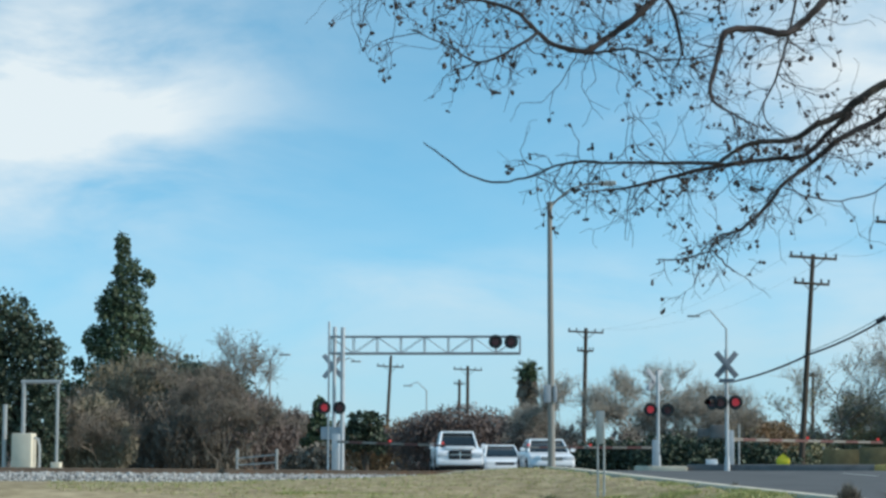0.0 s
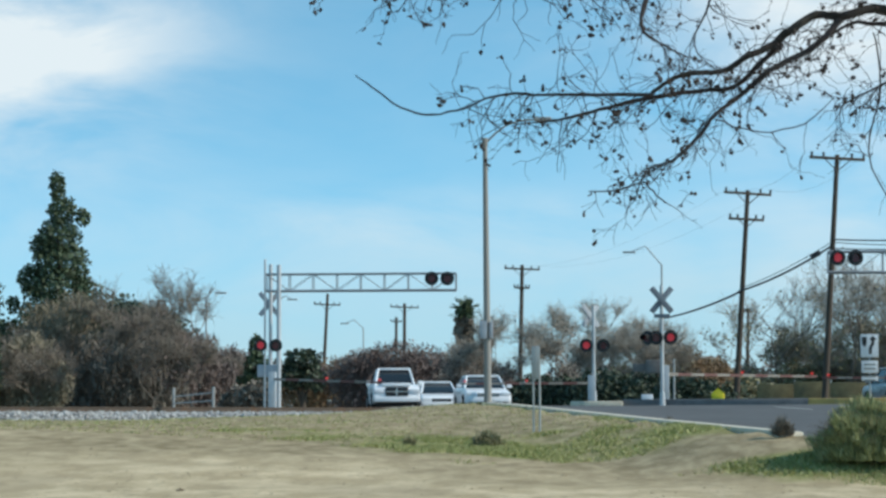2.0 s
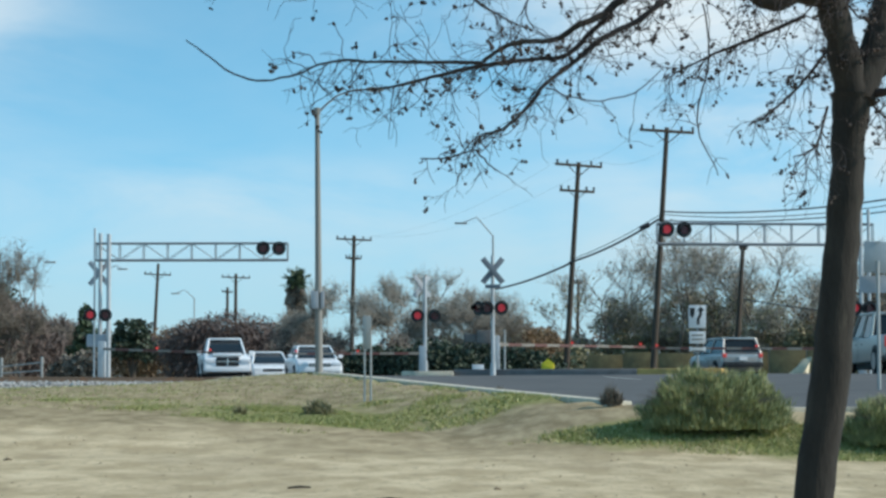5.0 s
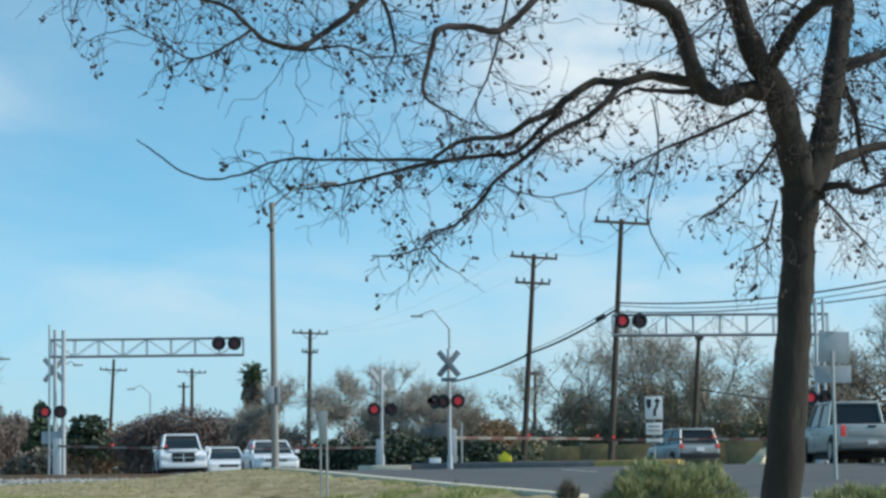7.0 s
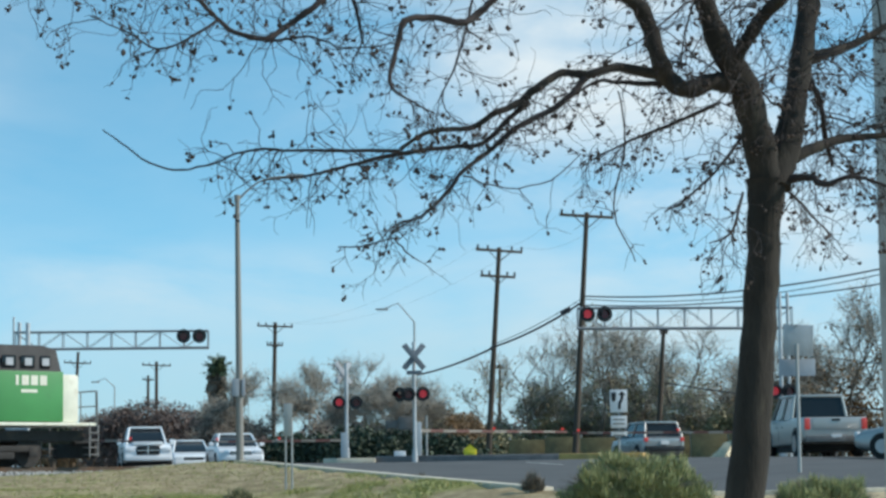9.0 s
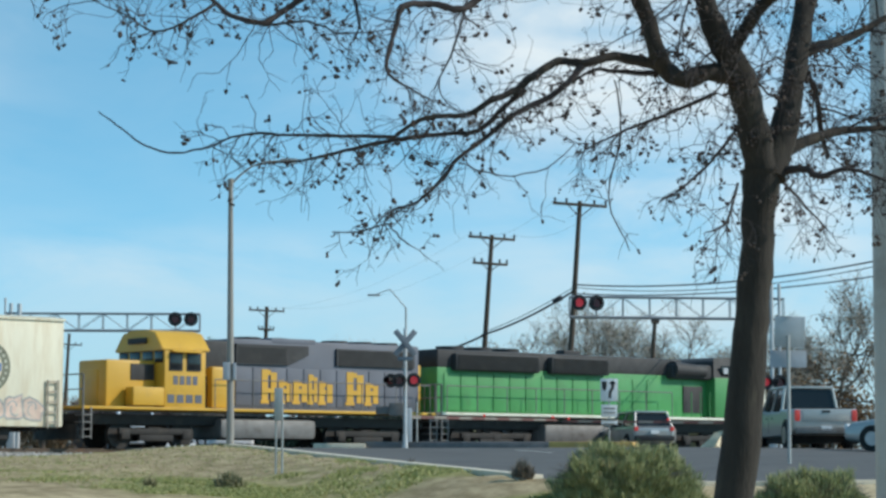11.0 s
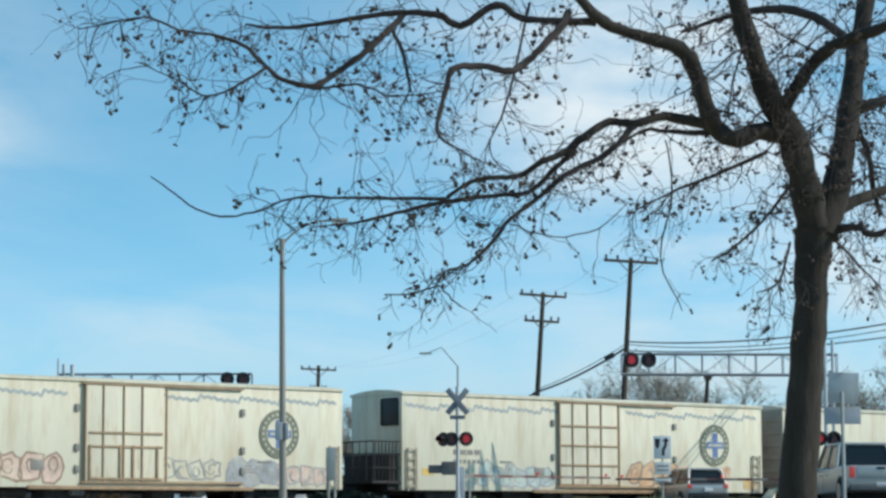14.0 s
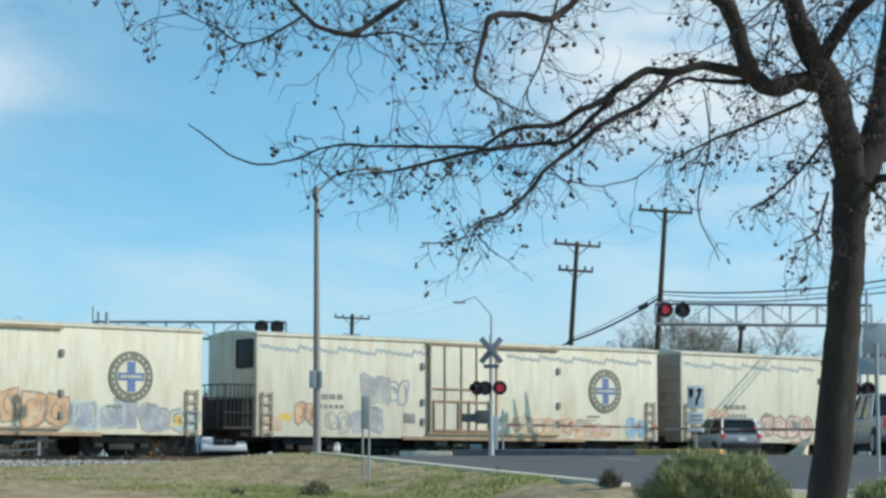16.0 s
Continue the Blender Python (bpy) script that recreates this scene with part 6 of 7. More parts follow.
def vehicle(name, label, at, paint, outline, house, half, roof_taper, wheels, wr, front, rear, house_half=None, group="waiting cars", bed=None):
    """outline: lower body, house: glass house, both as side outlines with +y to the front."""
    v = thing(name, label, "car" if bed is None else "pickup truck", at, group)
    bm = B()
    body_prism(bm, outline, half, lambda z: 1.0 if z < 0.95 else 0.97)
    bmesh.ops.bevel(bm, geom=bm.edges[:], offset=0.07 if bed else 0.13, segments=3, affect="EDGES", profile=0.55)
    if bed:
        bx(bm, (0, (bed[0] + bed[1]) / 2, bed[2] - 0.02), (0.01, 0.01, 0.01))
    body = part("body", bm, paint, v)
    if bed:
        bm = B()
        bx(bm, (0, (bed[0] + bed[1]) / 2, bed[2] + 0.004), (half * 1.7, bed[1] - bed[0] - 0.12, 0.012))
        part("bed_floor", bm, M_BLACK, v)
    hh = house_half or half * 0.88
    zb, zt = min(z for y, z in house), max(z for y, z in house)
    tp = lambda z: 1 - (1 - roof_taper) * (z - zb) / (zt - zb)
    bm = B()
    body_prism(bm, house, hh, tp)
    bmesh.ops.bevel(bm, geom=bm.edges[:], offset=0.04, segments=2, affect="EDGES")
    part("glazing", bm, M_GLASS, v, "dark tinted windows")
    top = [(y, z) for y, z in house if z > zt - 0.12]
    y0, y1 = min(y for y, z in top), max(y for y, z in top)
    bm = B()
    bx(bm, (0, (y0 + y1) / 2, zt - 0.005), (hh * 2 * roof_taper + 0.03, y1 - y0 + 0.1, 0.09), None, 0.035)
    part("roof", bm, paint, v)
    lo = sorted((y, z) for y, z in house if z < zb + 0.05)
    for s in (-1, 1):
        for (yl, zl), (yt) in ((lo[0], y0), (lo[-1], y1)):
            bm = B()
            rod(bm, (s * (hh + 0.005), yl, zl), (s * (hh * roof_taper + 0.01), yt, zt), 0.05, 0.045, 8)
            part("pillar", bm, paint, v)
        ym = (lo[0][0] + lo[-1][0]) / 2
        bm = B()
        rod(bm, (s * (hh + 0.005), ym, zb), (s * (hh * roof_taper + 0.012), (y0 + y1) / 2, zt), 0.04, 0.035, 8)
        part("pillar", bm, paint, v)
        bm = B()
        bx(bm, (s * (half + 0.1), lo[-1][0] - 0.3, zb + 0.1), (0.2, 0.1, 0.16 if bed is None else 0.24), None, 0.03)
        part("mirror", bm, paint, v)
        bm = B()
        bx(bm, (s * (half - 0.25), front[0] - 0.02, front[1]), (0.42, 0.12, 0.16), None, 0.04)
        part("headlight", bm, M_HEADL, v)
        bm = B()
        bx(bm, (s * (half - 0.12), rear[0] + 0.02, rear[1]), (0.17, 0.1, rear[2]), None, 0.03)
        part("tail_light", bm, M_BRAKE if rear[3] else M_TAIL, v)
        bm = B()
        for k in (-0.45, 0.35):
            bx(bm, (s * half * 0.985, ym + k, zb - 0.16), (0.03, 0.16, 0.03), None, 0.008)
        part("door_handle", bm, M_BLACK, v)
        for dy in (0.0, 1.0):
            bm = B()
            bx(bm, (s * half, ym + dy, zb - 0.35), (0.006, 0.012, 0.55))
            part("door_seam", bm, M_BLACK, v)
        for y in wheels:
            bm = B()
            disc(bm, (s * (half - 0.02), y, wr), (1, 0, 0), wr * 1.18, 0.06, 22)
            part("wheel_arch", bm, M_BLACK, v)
            wheel(v, s * (half - 0.08), y, wr, 0.24, s)
    bm = B()
    bx(bm, (0, front[0] + 0.005, front[1] - 0.02), (half * 0.95, 0.1, front[2]), None, 0.03)
    g = part("grille", bm, M_BLACK, v)
    bm = B()
    bx(bm, (0, front[0] + 0.06, front[1] - 0.02), (half * 0.9, 0.02, 0.03))
    if bed:
        bx(bm, (0, front[0] + 0.062, front[1] - 0.02), (0.05, 0.02, front[2] * 0.9))
    part("grille_bar", bm, M_CHROME, g)
    if bed:
        bm = B()
        bx(bm, (0, front[0] + 0.06, 0.56), (half * 1.9, 0.16, 0.2), None, 0.05)
        part("front_bumper", bm, paint, v)
        bm = B()
        bx(bm, (0, 1.95, 1.17), (half * 1.25, 1.5, 0.14), None, 0.06)
        part("hood_bulge", bm, paint, v)
        bm = B()
        bx(bm, (0, rear[0] - 0.012, 1.0), (half * 1.45, 0.03, 0.36), None, 0.012)
        gate_panel = part("tailgate", bm, paint, v)
        bm = B()
        bx(bm, (0, rear[0] - 0.035, 1.12), (0.26, 0.03, 0.07), None, 0.01)
        part("tailgate_handle", bm, M_BLACK, gate_panel)
    else:
        for sd in (-1, 1):
            bm = B()
            bx(bm, (sd * half * 0.72, front[0] + 0.0, front[1] - 0.34), (0.22, 0.08, 0.1), None, 0.03)
            part("fog_lamp", bm, M_BLACK, v)
    bm = B()
    bx(bm, (0, front[0] + 0.02, front[1] - 0.36), (half * 1.1, 0.1, 0.12), None, 0.03)
    part("lower_intake", bm, M_BLACK, v)
    bm = B()
    bx(bm, (0, rear[0] - 0.02, 0.55), (half * 1.9, 0.14, 0.2), None, 0.04)
    part("rear_bumper", bm, M_BLACK if not bed else M_STEEL, v)
    bm = B()
    bx(bm, (0, rear[0] - 0.015, 0.78 if not bed else 0.62), (0.32, 0.15, 0.13))
    part("plate_bar", bm, M_SIGNW, v)
    bm = B()
    bx(bm, (0, 0.3, 0.3), (half * 1.7, (front[0] - rear[0]) * 0.8, 0.22))
    part("underbody", bm, M_UNDER, v)
    return v


PICKUP_BODY = [(-2.9, 0.55), (-2.9, 1.2), (-0.95, 1.22), (-0.9, 1.15), (1.15, 1.18), (1.25, 1.22), (2.45, 1.12), (2.85, 1.0), (2.9, 0.5), (2.3, 0.36), (-2.2, 0.4)]
PICKUP_HOUSE = [(-0.92, 1.14), (-0.72, 1.80), (0.35, 1.86), (0.6, 1.80), (1.42, 1.18)]
SEDAN_BODY = [(-2.25, 0.4), (-2.3, 0.92), (-1.7, 1.0), (1.0, 0.95), (2.0, 0.8), (2.25, 0.62), (2.25, 0.3), (1.8, 0.22), (-1.9, 0.24)]
SEDAN_HOUSE = [(-1.75, 0.95), (-0.95, 1.4), (-0.3, 1.45), (0.25, 1.42), (1.1, 0.93)]
SUV_BODY = [(-2.1, 0.45), (-2.15, 0.98), (-2.0, 1.02), (1.0, 1.0), (1.85, 0.92), (2.1, 0.75), (2.12, 0.35), (1.7, 0.26), (-1.8, 0.28)]
SUV_HOUSE = [(-2.02, 0.98), (-1.72, 1.5), (-0.8, 1.56), (0.2, 1.54), (1.15, 0.98)]


def stand(x, y, turn):
    return pose(x, y, road_z(x, y), 0, 0, turn)


vehicle("pickup_truck", "white pickup truck waiting behind the lowered gate", stand(-11.62, 97.00, 190) @ pose(0, -2.9, 0), M_WHITECAR, PICKUP_BODY, PICKUP_HOUSE, 0.98, 0.8, (-1.85, 1.85), 0.4, (2.88, 0.9, 0.36), (-2.9, 1.0, 0.3, 0), 0.8, group="", bed=(-2.85, -1.0, 1.22))
vehicle("sedan", "small white sedan waiting behind the lowered gate", stand(-10.38, 103.00, 192) @ pose(0, -2.2, 0), M_WHITECAR, SEDAN_BODY, SEDAN_HOUSE, 0.88, 0.76, (-1.35, 1.38), 0.32, (2.2, 0.66, 0.14), (-2.28, 0.8, 0.16, 0))
vehicle("sedan", "white sedan waiting at the level crossing", stand(-7.68, 95.00, 192) @ pose(0, -2.2, 0), M_WHITECAR, SEDAN_BODY, SEDAN_HOUSE, 0.93, 0.78, (-1.35, 1.38), 0.33, (2.2, 0.68, 0.14), (-2.28, 0.8, 0.16, 0))
vehicle("hatchback", "silver hatchback with lit tail lights at the gate", stand(8.82, 91.00, 13) @ pose(0, 2.1, 0), M_SILVER, SUV_BODY, SUV_HOUSE, 0.84, 0.84, (-1.3, 1.3), 0.34, (2.06, 0.72, 0.14), (-2.13, 0.9, 0.16, 1))
vehicle("pickup_truck", "silver-beige crew-cab pickup with lit tail light", stand(12.2, 72.00, 5) @ pose(0, 2.9, 0), M_BEIGE, PICKUP_BODY, [(-0.92, 1.12), (-0.82, 1.86), (0.75, 1.92), (1.02, 1.86), (1.72, 1.16)], 1.0, 0.84, (-1.85, 1.85), 0.42, (2.88, 0.92, 0.34), (-2.9, 1.0, 0.34, 1), group="", bed=(-2.85, -1.0, 1.22))
vehicle("sedan", "blue-grey sedan turning beside the pickup", stand(12.55, 70.00, 62) @ pose(0, -2.35, 0), M_SILVER, SEDAN_BODY, SEDAN_HOUSE, 0.9, 0.78, (-1.35, 1.38), 0.33, (2.2, 0.68, 0.14), (-2.28, 0.8, 0.16, 0))


# ---- site fence behind the crossing ----
def build_site_fence():
    f = thing("site_fence", "yellow-brown mesh fence panels beyond the crossing", "fence")
    for k in range(7):
        a, b = Vector((3.72, 116.00, 0.82)), Vector((15.65, 112.00, 0.56))
        p, q = a.lerp(b, k / 7), a.lerp(b, (k + 0.96) / 7)
        z = ground_z(p.x, p.y)
        bm = B()
        bx(bm, ((p.x + q.x) / 2, (p.y + q.y) / 2, z + 0.85), ((q - p).length, 0.03, 1.5 + 0.15 * (k % 2)), None, 0.005)
        part("panel", bm, M_MESH, f)
        bm = B()
        rod(bm, (p.x, p.y, z - 0.1), (p.x, p.y, z + 1.75), 0.035, seg=6)
        part("post", bm, M_GALV, f)


build_site_fence()


# ---- the train ----
# local axes: x towards the train's head, y away from the viewer, z up from the rail
def truck(parent, x, axles=2, base=1.75, r=0.44, loco=False):
    bm = B()
    n = (axles - 1) * base
    for y in (-1.08, 1.08):
        bx(bm, (x, y, r + 0.1), (n + 0.5, 0.16, 0.2), None, 0.03)
        bx(bm, (x, y, r - 0.12), (n * 0.55, 0.16, 0.22), None, 0.03)
        for k in range(axles):
            bx(bm, (x - n / 2 + k * base, y, r), (0.34, 0.2, 0.34), None, 0.04)
        for k in range(4):
            rod(bm, (x - 0.22 + 0.15 * k, y, r - 0.1), (x - 0.22 + 0.15 * k, y, r + 0.22), 0.07, seg=8)
    bx(bm, (x, 0, r + 0.1), (0.5, 2.1, 0.3), None, 0.03)
    t = part("truck", bm, M_UNDER, parent, "black cast wheel truck")
    for k in range(axles):
        for y in (-0.75, 0.75):
            bm = B()
            disc(bm, (x - n / 2 + k * base, y, r), (0, 1, 0), r, 0.13, 22)
            disc(bm, (x - n / 2 + k * base, y * 0.93, r), (0, 1, 0), r + 0.03, 0.03, 22)
            part("wheel", bm, M_UNDER, t)


def side_plate(bm, x0, x1, z0, z1, y, th=0.012):
    return bx(bm, ((x0 + x1) / 2, y, (z0 + z1) / 2), (x1 - x0, th, z1 - z0))


def strip(bm, pts, width, y, closed=False):
    """A painted line of that width through points in x and z."""
    n = len(pts)
    rows = []
    for i, (px, pz) in enumerate(pts):
        a, b = (pts[i - 1], pts[(i + 1) % n]) if closed else (pts[max(0, i - 1)], pts[min(n - 1, i + 1)])
        d = Vector((b[0] - a[0], 0, b[1] - a[1]))
        side = Vector((-d.z, 0, d.x)).normalized() * width / 2
        rows.append((bm.verts.new((px - side.x, y, pz - side.z)), bm.verts.new((px + side.x, y, pz + side.z))))
    for i in range(n if closed else n - 1):
        a, b = rows[i], rows[(i + 1) % n]
        bm.faces.new((a[0], b[0], b[1], a[1]))


def spray_tag(parent, x0, x1, z0, z1, fill, line, seed, y=-1.506):
    """Unreadable painted letter forms: swollen fills side by side, each with a dark contour and inner strokes."""
    rg = random.Random(seed)
    n = max(2, round((x1 - x0) / (0.62 * (z1 - z0) + 0.12)))
    step, tall = (x1 - x0) / n, (z1 - z0) / 2
    for k in range(n):
        cx, cz = x0 + (k + 0.5) * step, (z0 + z1) / 2 + rg.uniform(-0.12, 0.1) * tall
        w, h, lean = step * rg.uniform(0.5, 0.64), tall * rg.uniform(0.8, 1.05), rg.uniform(-0.25, 0.25)
        yy = y - 0.003 * (k % 3)
        m = rg.choice((9, 11, 12, 14))
        power, ring = rg.uniform(0.45, 0.8), []
        for i in range(m):
            a = i / m * math.tau
            q = rg.uniform(0.74, 1.12)
            ca, sa = math.cos(a), math.sin(a)
            ux, uz = math.copysign(abs(ca) ** power, ca) * q, math.copysign(abs(sa) ** power, sa) * q
            ring.append((cx + ux * w + lean * uz * h, cz + uz * h))
        letter = parent
        if fill:
            bm = B()
            bm.faces.new([bm.verts.new((px, yy, pz)) for px, pz in ring][::-1])
            bmesh.ops.triangulate(bm, faces=bm.faces)
            letter = part("graffiti_letter", bm, fill, parent)
        bm = B()
        strip(bm, ring, rg.uniform(0.05, 0.085), yy - 0.004, True)
        for stroke in range(2):
            a0, sgn = rg.uniform(0, 6.28), rg.choice((-1, 1))
            cur = [(cx + math.cos(a0 + sgn * 0.34 * i) * w * (0.62 - 0.05 * i) + lean * 0.3 * h, cz + math.sin(a0 + sgn * 0.34 * i) * h * (0.66 - 0.04 * i)) for i in range(9)]
            strip(bm, cur, rg.uniform(0.04, 0.07), yy - 0.004)
        bmesh.ops.recalc_face_normals(bm, faces=bm.faces)
        part("graffiti_line", bm, line, letter)


def reefer(label, half, tags, scallop, machine_end, seed, bars="low", dx=0.0):
    """A refrigerator car; half: half its body's length, dx: how far its door and emblem sit towards the train's head."""
    c = thing("refrigerator_car", label, "railway car", group="refrigerator cars of the train")
    zb, zt, yn = 0.70, 4.2, -1.5
    bm = B()
    bx(bm, (0, 0, (zb + zt) / 2), (half * 2, 3.0, zt - zb), None, 0.035)
    body = part("body", bm, M_CREAM, c)
    bm = B()
    prism_pts = [(-1.56, zt - 0.03), (-1.56, zt + 0.05), (-0.8, zt + 0.15), (0, zt + 0.19), (0.8, zt + 0.15), (1.56, zt + 0.05), (1.56, zt - 0.03)]
    a = [bm.verts.new((-half - 0.03, y, z)) for y, z in prism_pts]
    b = [bm.verts.new((half + 0.03, y, z)) for y, z in prism_pts]
    bm.faces.new(a)
    bm.faces.new(b[::-1])
    for i in range(len(a)):
        bm.faces.new((a[i], b[i], b[(i + 1) % len(a)], a[(i + 1) % len(a)]))
    bmesh.ops.recalc_face_normals(bm, faces=bm.faces)
    part("roof", bm, M_CREAM, c)
    bm = B()
    for y in (-1.53, 1.53):
        bx(bm, (1.2, y, zb - 0.0), (8.8, 0.06, 0.12), None, 0.01)
    part("side_sill", bm, M_RUSTBAR, c, "rusty side sill rail")
    # sliding door
    bm = B()
    bx(bm, (dx - 0.15, yn - 0.045, (zb + zt) / 2 + 0.05), (3.05, 0.07, zt - zb - 0.35), None, 0.02)
    door = part("door", bm, M_DOOR, c, "cream plug door with rusty fittings")
    x0, x1 = dx - 1.68, dx + 1.45
    for k, fx in enumerate((0.0, 0.22, 0.47, 0.7, 1.0)):
        bm = B()
        rod(bm, (x0 + (x1 - x0) * fx, yn - 0.1, zb + 0.15), (x0 + (x1 - x0) * fx, yn - 0.1, zt - 0.15), 0.045 if fx in (0, 1) else 0.032, seg=6)
        part("lock_rod", bm, M_RUSTBAR, door)
    levels = (1.0, 2.05, 2.5) if bars == "low" else (0.95, 1.7, 2.45, 3.2)
    for z in levels:
        bm = B()
        bx(bm, ((x0 + x1) / 2 - (0.1 if z == 2.12 else 0), yn - 0.1, z), (x1 - x0 - (0.3 if bars == "low" else 0.0), 0.05, 0.07), None, 0.01)
        part("cross_bar", bm, M_RUSTBAR, door)
    if bars == "low":
        for x in (-1.5, -0.35, 0.15, 1.1):
            bm = B()
            bx(bm, (x + dx, yn - 0.11, 1.55), (0.07, 0.06, 1.1), None, 0.01)
            part("lock_bracket", bm, M_RUSTBAR, door)
    for z in (1.3, 2.0, 3.3):
        for x in (dx - 1.95, dx + 4.6):
            bm = B()
            bx(bm, (x, yn - 0.04, z), (0.16, 0.08, 0.24), None, 0.02)
            part("door_stop", bm, M_MARK, c)
    for z in (zt - 0.1, zb + 0.18):
        bm = B()
        bx(bm, (dx + 1.4, yn - 0.07, z), (6.4, 0.09, 0.07), None, 0.01)
        part("door_track", bm, M_RUSTBAR, c)
    # ladders at both ends of the near side
    for x in (-half + 0.42, half - 0.42):
        bm = B()
        for dx in (-0.2, 0.2):
            bx(bm, (x + dx, yn - 0.07, 1.45), (0.05, 0.05, 1.55))
        for k in range(5):
            bx(bm, (x, yn - 0.1, 0.85 + 0.33 * k), (0.42, 0.04, 0.045))
        part("ladder", bm, M_CREAMDK, c)
    # round emblem: ring, field and blue cross
    ex, ez, R = 6.5 + dx, 2.6, 0.84
    bm = B()
    disc(bm, (ex, yn - 0.022, ez), (0, 1, 0), R, 0.022, 36)
    ring = part("emblem_ring", bm, M_LOGO, c, "dark olive emblem ring")
    bm = B()
    disc(bm, (ex, yn - 0.03, ez), (0, 1, 0), R * 0.64, 0.022, 36)
    part("emblem_field", bm, M_CREAM, ring)
    bm = B()
    side_plate(bm, ex - 0.15, ex + 0.15, ez - 0.5, ez + 0.5, yn - 0.046)
    side_plate(bm, ex - 0.5, ex - 0.155, ez - 0.13, ez + 0.13, yn - 0.046)
    side_plate(bm, ex + 0.155, ex + 0.5, ez - 0.13, ez + 0.13, yn - 0.046)
    part("emblem_cross", bm, M_BLUE, ring, "blue painted cross")
    for k in range(22):
        if k % 11 == 5:
            continue
        a = k / 22 * math.tau
        bm = B()
        bx(bm, (ex + math.cos(a) * R * 0.82, yn - 0.036, ez + math.sin(a) * R * 0.82), (0.09, 0.012, 0.1), Matrix.Rotation(-a, 4, "Y"))
        part("emblem_bar", bm, M_LOGOW, ring)
    bm = B()
    side_plate(bm, ex - 0.42, ex + 0.42, ez - 0.045, ez + 0.045, yn - 0.056)
    part("emblem_bar", bm, M_LOGOW, ring)
    # stencilled marks, as bars
    bars_at = [(-7.1 + 0.34 * k, w, 2.02, 2.2) for k, w in enumerate((0.26, 0.28, 0.26, 0.24))] + [(-7.1 + 0.23 * k, 0.15, 1.7, 1.84) for k in range(6)] + [(5.2, 1.0 - 0.2 * k, 1.45 - 0.1 * k, 1.49 - 0.1 * k) for k in range(3)]
    for x, w, z0, z1 in bars_at:
        bm = B()
        side_plate(bm, x, x + w, z0, z1, yn - 0.005)
        part("stencil_bar", bm, M_MARK, c)
    bm = B()
    side_plate(bm, -half + 0.95, -half + 1.5, 1.25, 1.5, yn - 0.005)
    part("reflective_patch", bm, M_G["yellow"], c)
    if scallop:
        # ragged swags of thin paint: each sags and steps up again
        for a, b in ((-half + 0.15, dx - 1.8), (dx + 1.55, half - 0.15)):
            n = int((b - a) / 0.14)
            line = [(a + k * 0.14, 3.86 - 0.17 * ((k % 12) / 12) ** 0.8 - 0.07 * (k % 2) + 0.05 * noise.noise((k * 0.3, seed, 0))) for k in range(n)]
            bm = B()
            strip(bm, line, 0.115, yn - 0.006)
            bmesh.ops.recalc_face_normals(bm, faces=bm.faces)
            part("scalloped_stripe", bm, M_GREYBLUE, c, "faded blue-grey scalloped stripe")
    for x, z, w, h in ((-3.05, 1.42, 0.5, 0.34), (-4.75, 1.78, 0.55, 0.07), (5.9, 1.62, 0.6, 0.07)):
        bm = B()
        bx(bm, (x + dx, yn - 0.01, z), (w, 0.03, h), None, 0.006)
        part("routing_board", bm, M_MARK, c, "small dark board on the car side")
    for i, (a, b, z0, z1, fill, line) in enumerate(tags):
        sh = dx if a > -2.6 else 0.0
        spray_tag(c, a + sh, b + sh, z0, z1, M_G[fill] if fill else None, M_G[line], seed * 10 + i)
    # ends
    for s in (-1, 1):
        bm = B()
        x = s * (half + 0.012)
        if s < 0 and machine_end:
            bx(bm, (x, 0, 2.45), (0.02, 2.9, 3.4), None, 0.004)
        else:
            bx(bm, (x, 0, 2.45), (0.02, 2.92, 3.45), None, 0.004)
        # plain ends take the paint with shade put in; machinery ends stay cream
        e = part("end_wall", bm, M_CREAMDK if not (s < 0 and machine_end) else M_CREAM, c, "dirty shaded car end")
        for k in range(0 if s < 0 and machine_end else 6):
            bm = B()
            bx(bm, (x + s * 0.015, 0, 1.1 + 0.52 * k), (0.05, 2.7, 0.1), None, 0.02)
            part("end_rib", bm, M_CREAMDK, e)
        if s < 0 and machine_end:
            bm = B()
            bx(bm, (x - 0.02, -0.85, 3.55), (0.05, 1.0, 1.0), None, 0.08)
            part("vent_opening", bm, M_BLACK, e, "black machinery vent")
            bm = B()
            bx(bm, (x - 0.25, 0, 1.35), (0.5, 2.6, 1.3), None, 0.04)
            part("generator_box", bm, M_UNDER, c)
            bm = B()
            bx(bm, (x - 0.65, 0, 0.98), (1.3, 2.9, 0.1), None, 0.01)
            for k in range(7):
                rod(bm, (x - 0.2 - 0.16 * k, -1.42, 1.0), (x - 0.2 - 0.16 * k, -1.42, 2.45), 0.022, seg=6)
            for z in (1.5, 2.0, 2.45):
                rod(bm, (x, -1.42, z), (x - 1.25, -1.42, z), 0.025, seg=6)
                rod(bm, (x - 1.25, -1.42, z), (x - 1.25, 1.42, z), 0.025, seg=6)
            for k in range(8):
                rod(bm, (x - 1.25, -1.42 + 0.4 * k, 1.0), (x - 1.25, -1.42 + 0.4 * k, 2.45), 0.022, seg=6)
            part("railed_platform", bm, M_UNDER, c, "black railed end platform")
        bm = B()
        bx(bm, (s * (half + 0.45), 0, 0.82), (0.95, 0.24, 0.26), None, 0.04)
        bx(bm, (s * (half + 0.1), 0, 0.78), (0.3, 1.2, 0.3), None, 0.03)
        part("coupler", bm, M_UNDER, c)
    # below the floor
    bm = B()
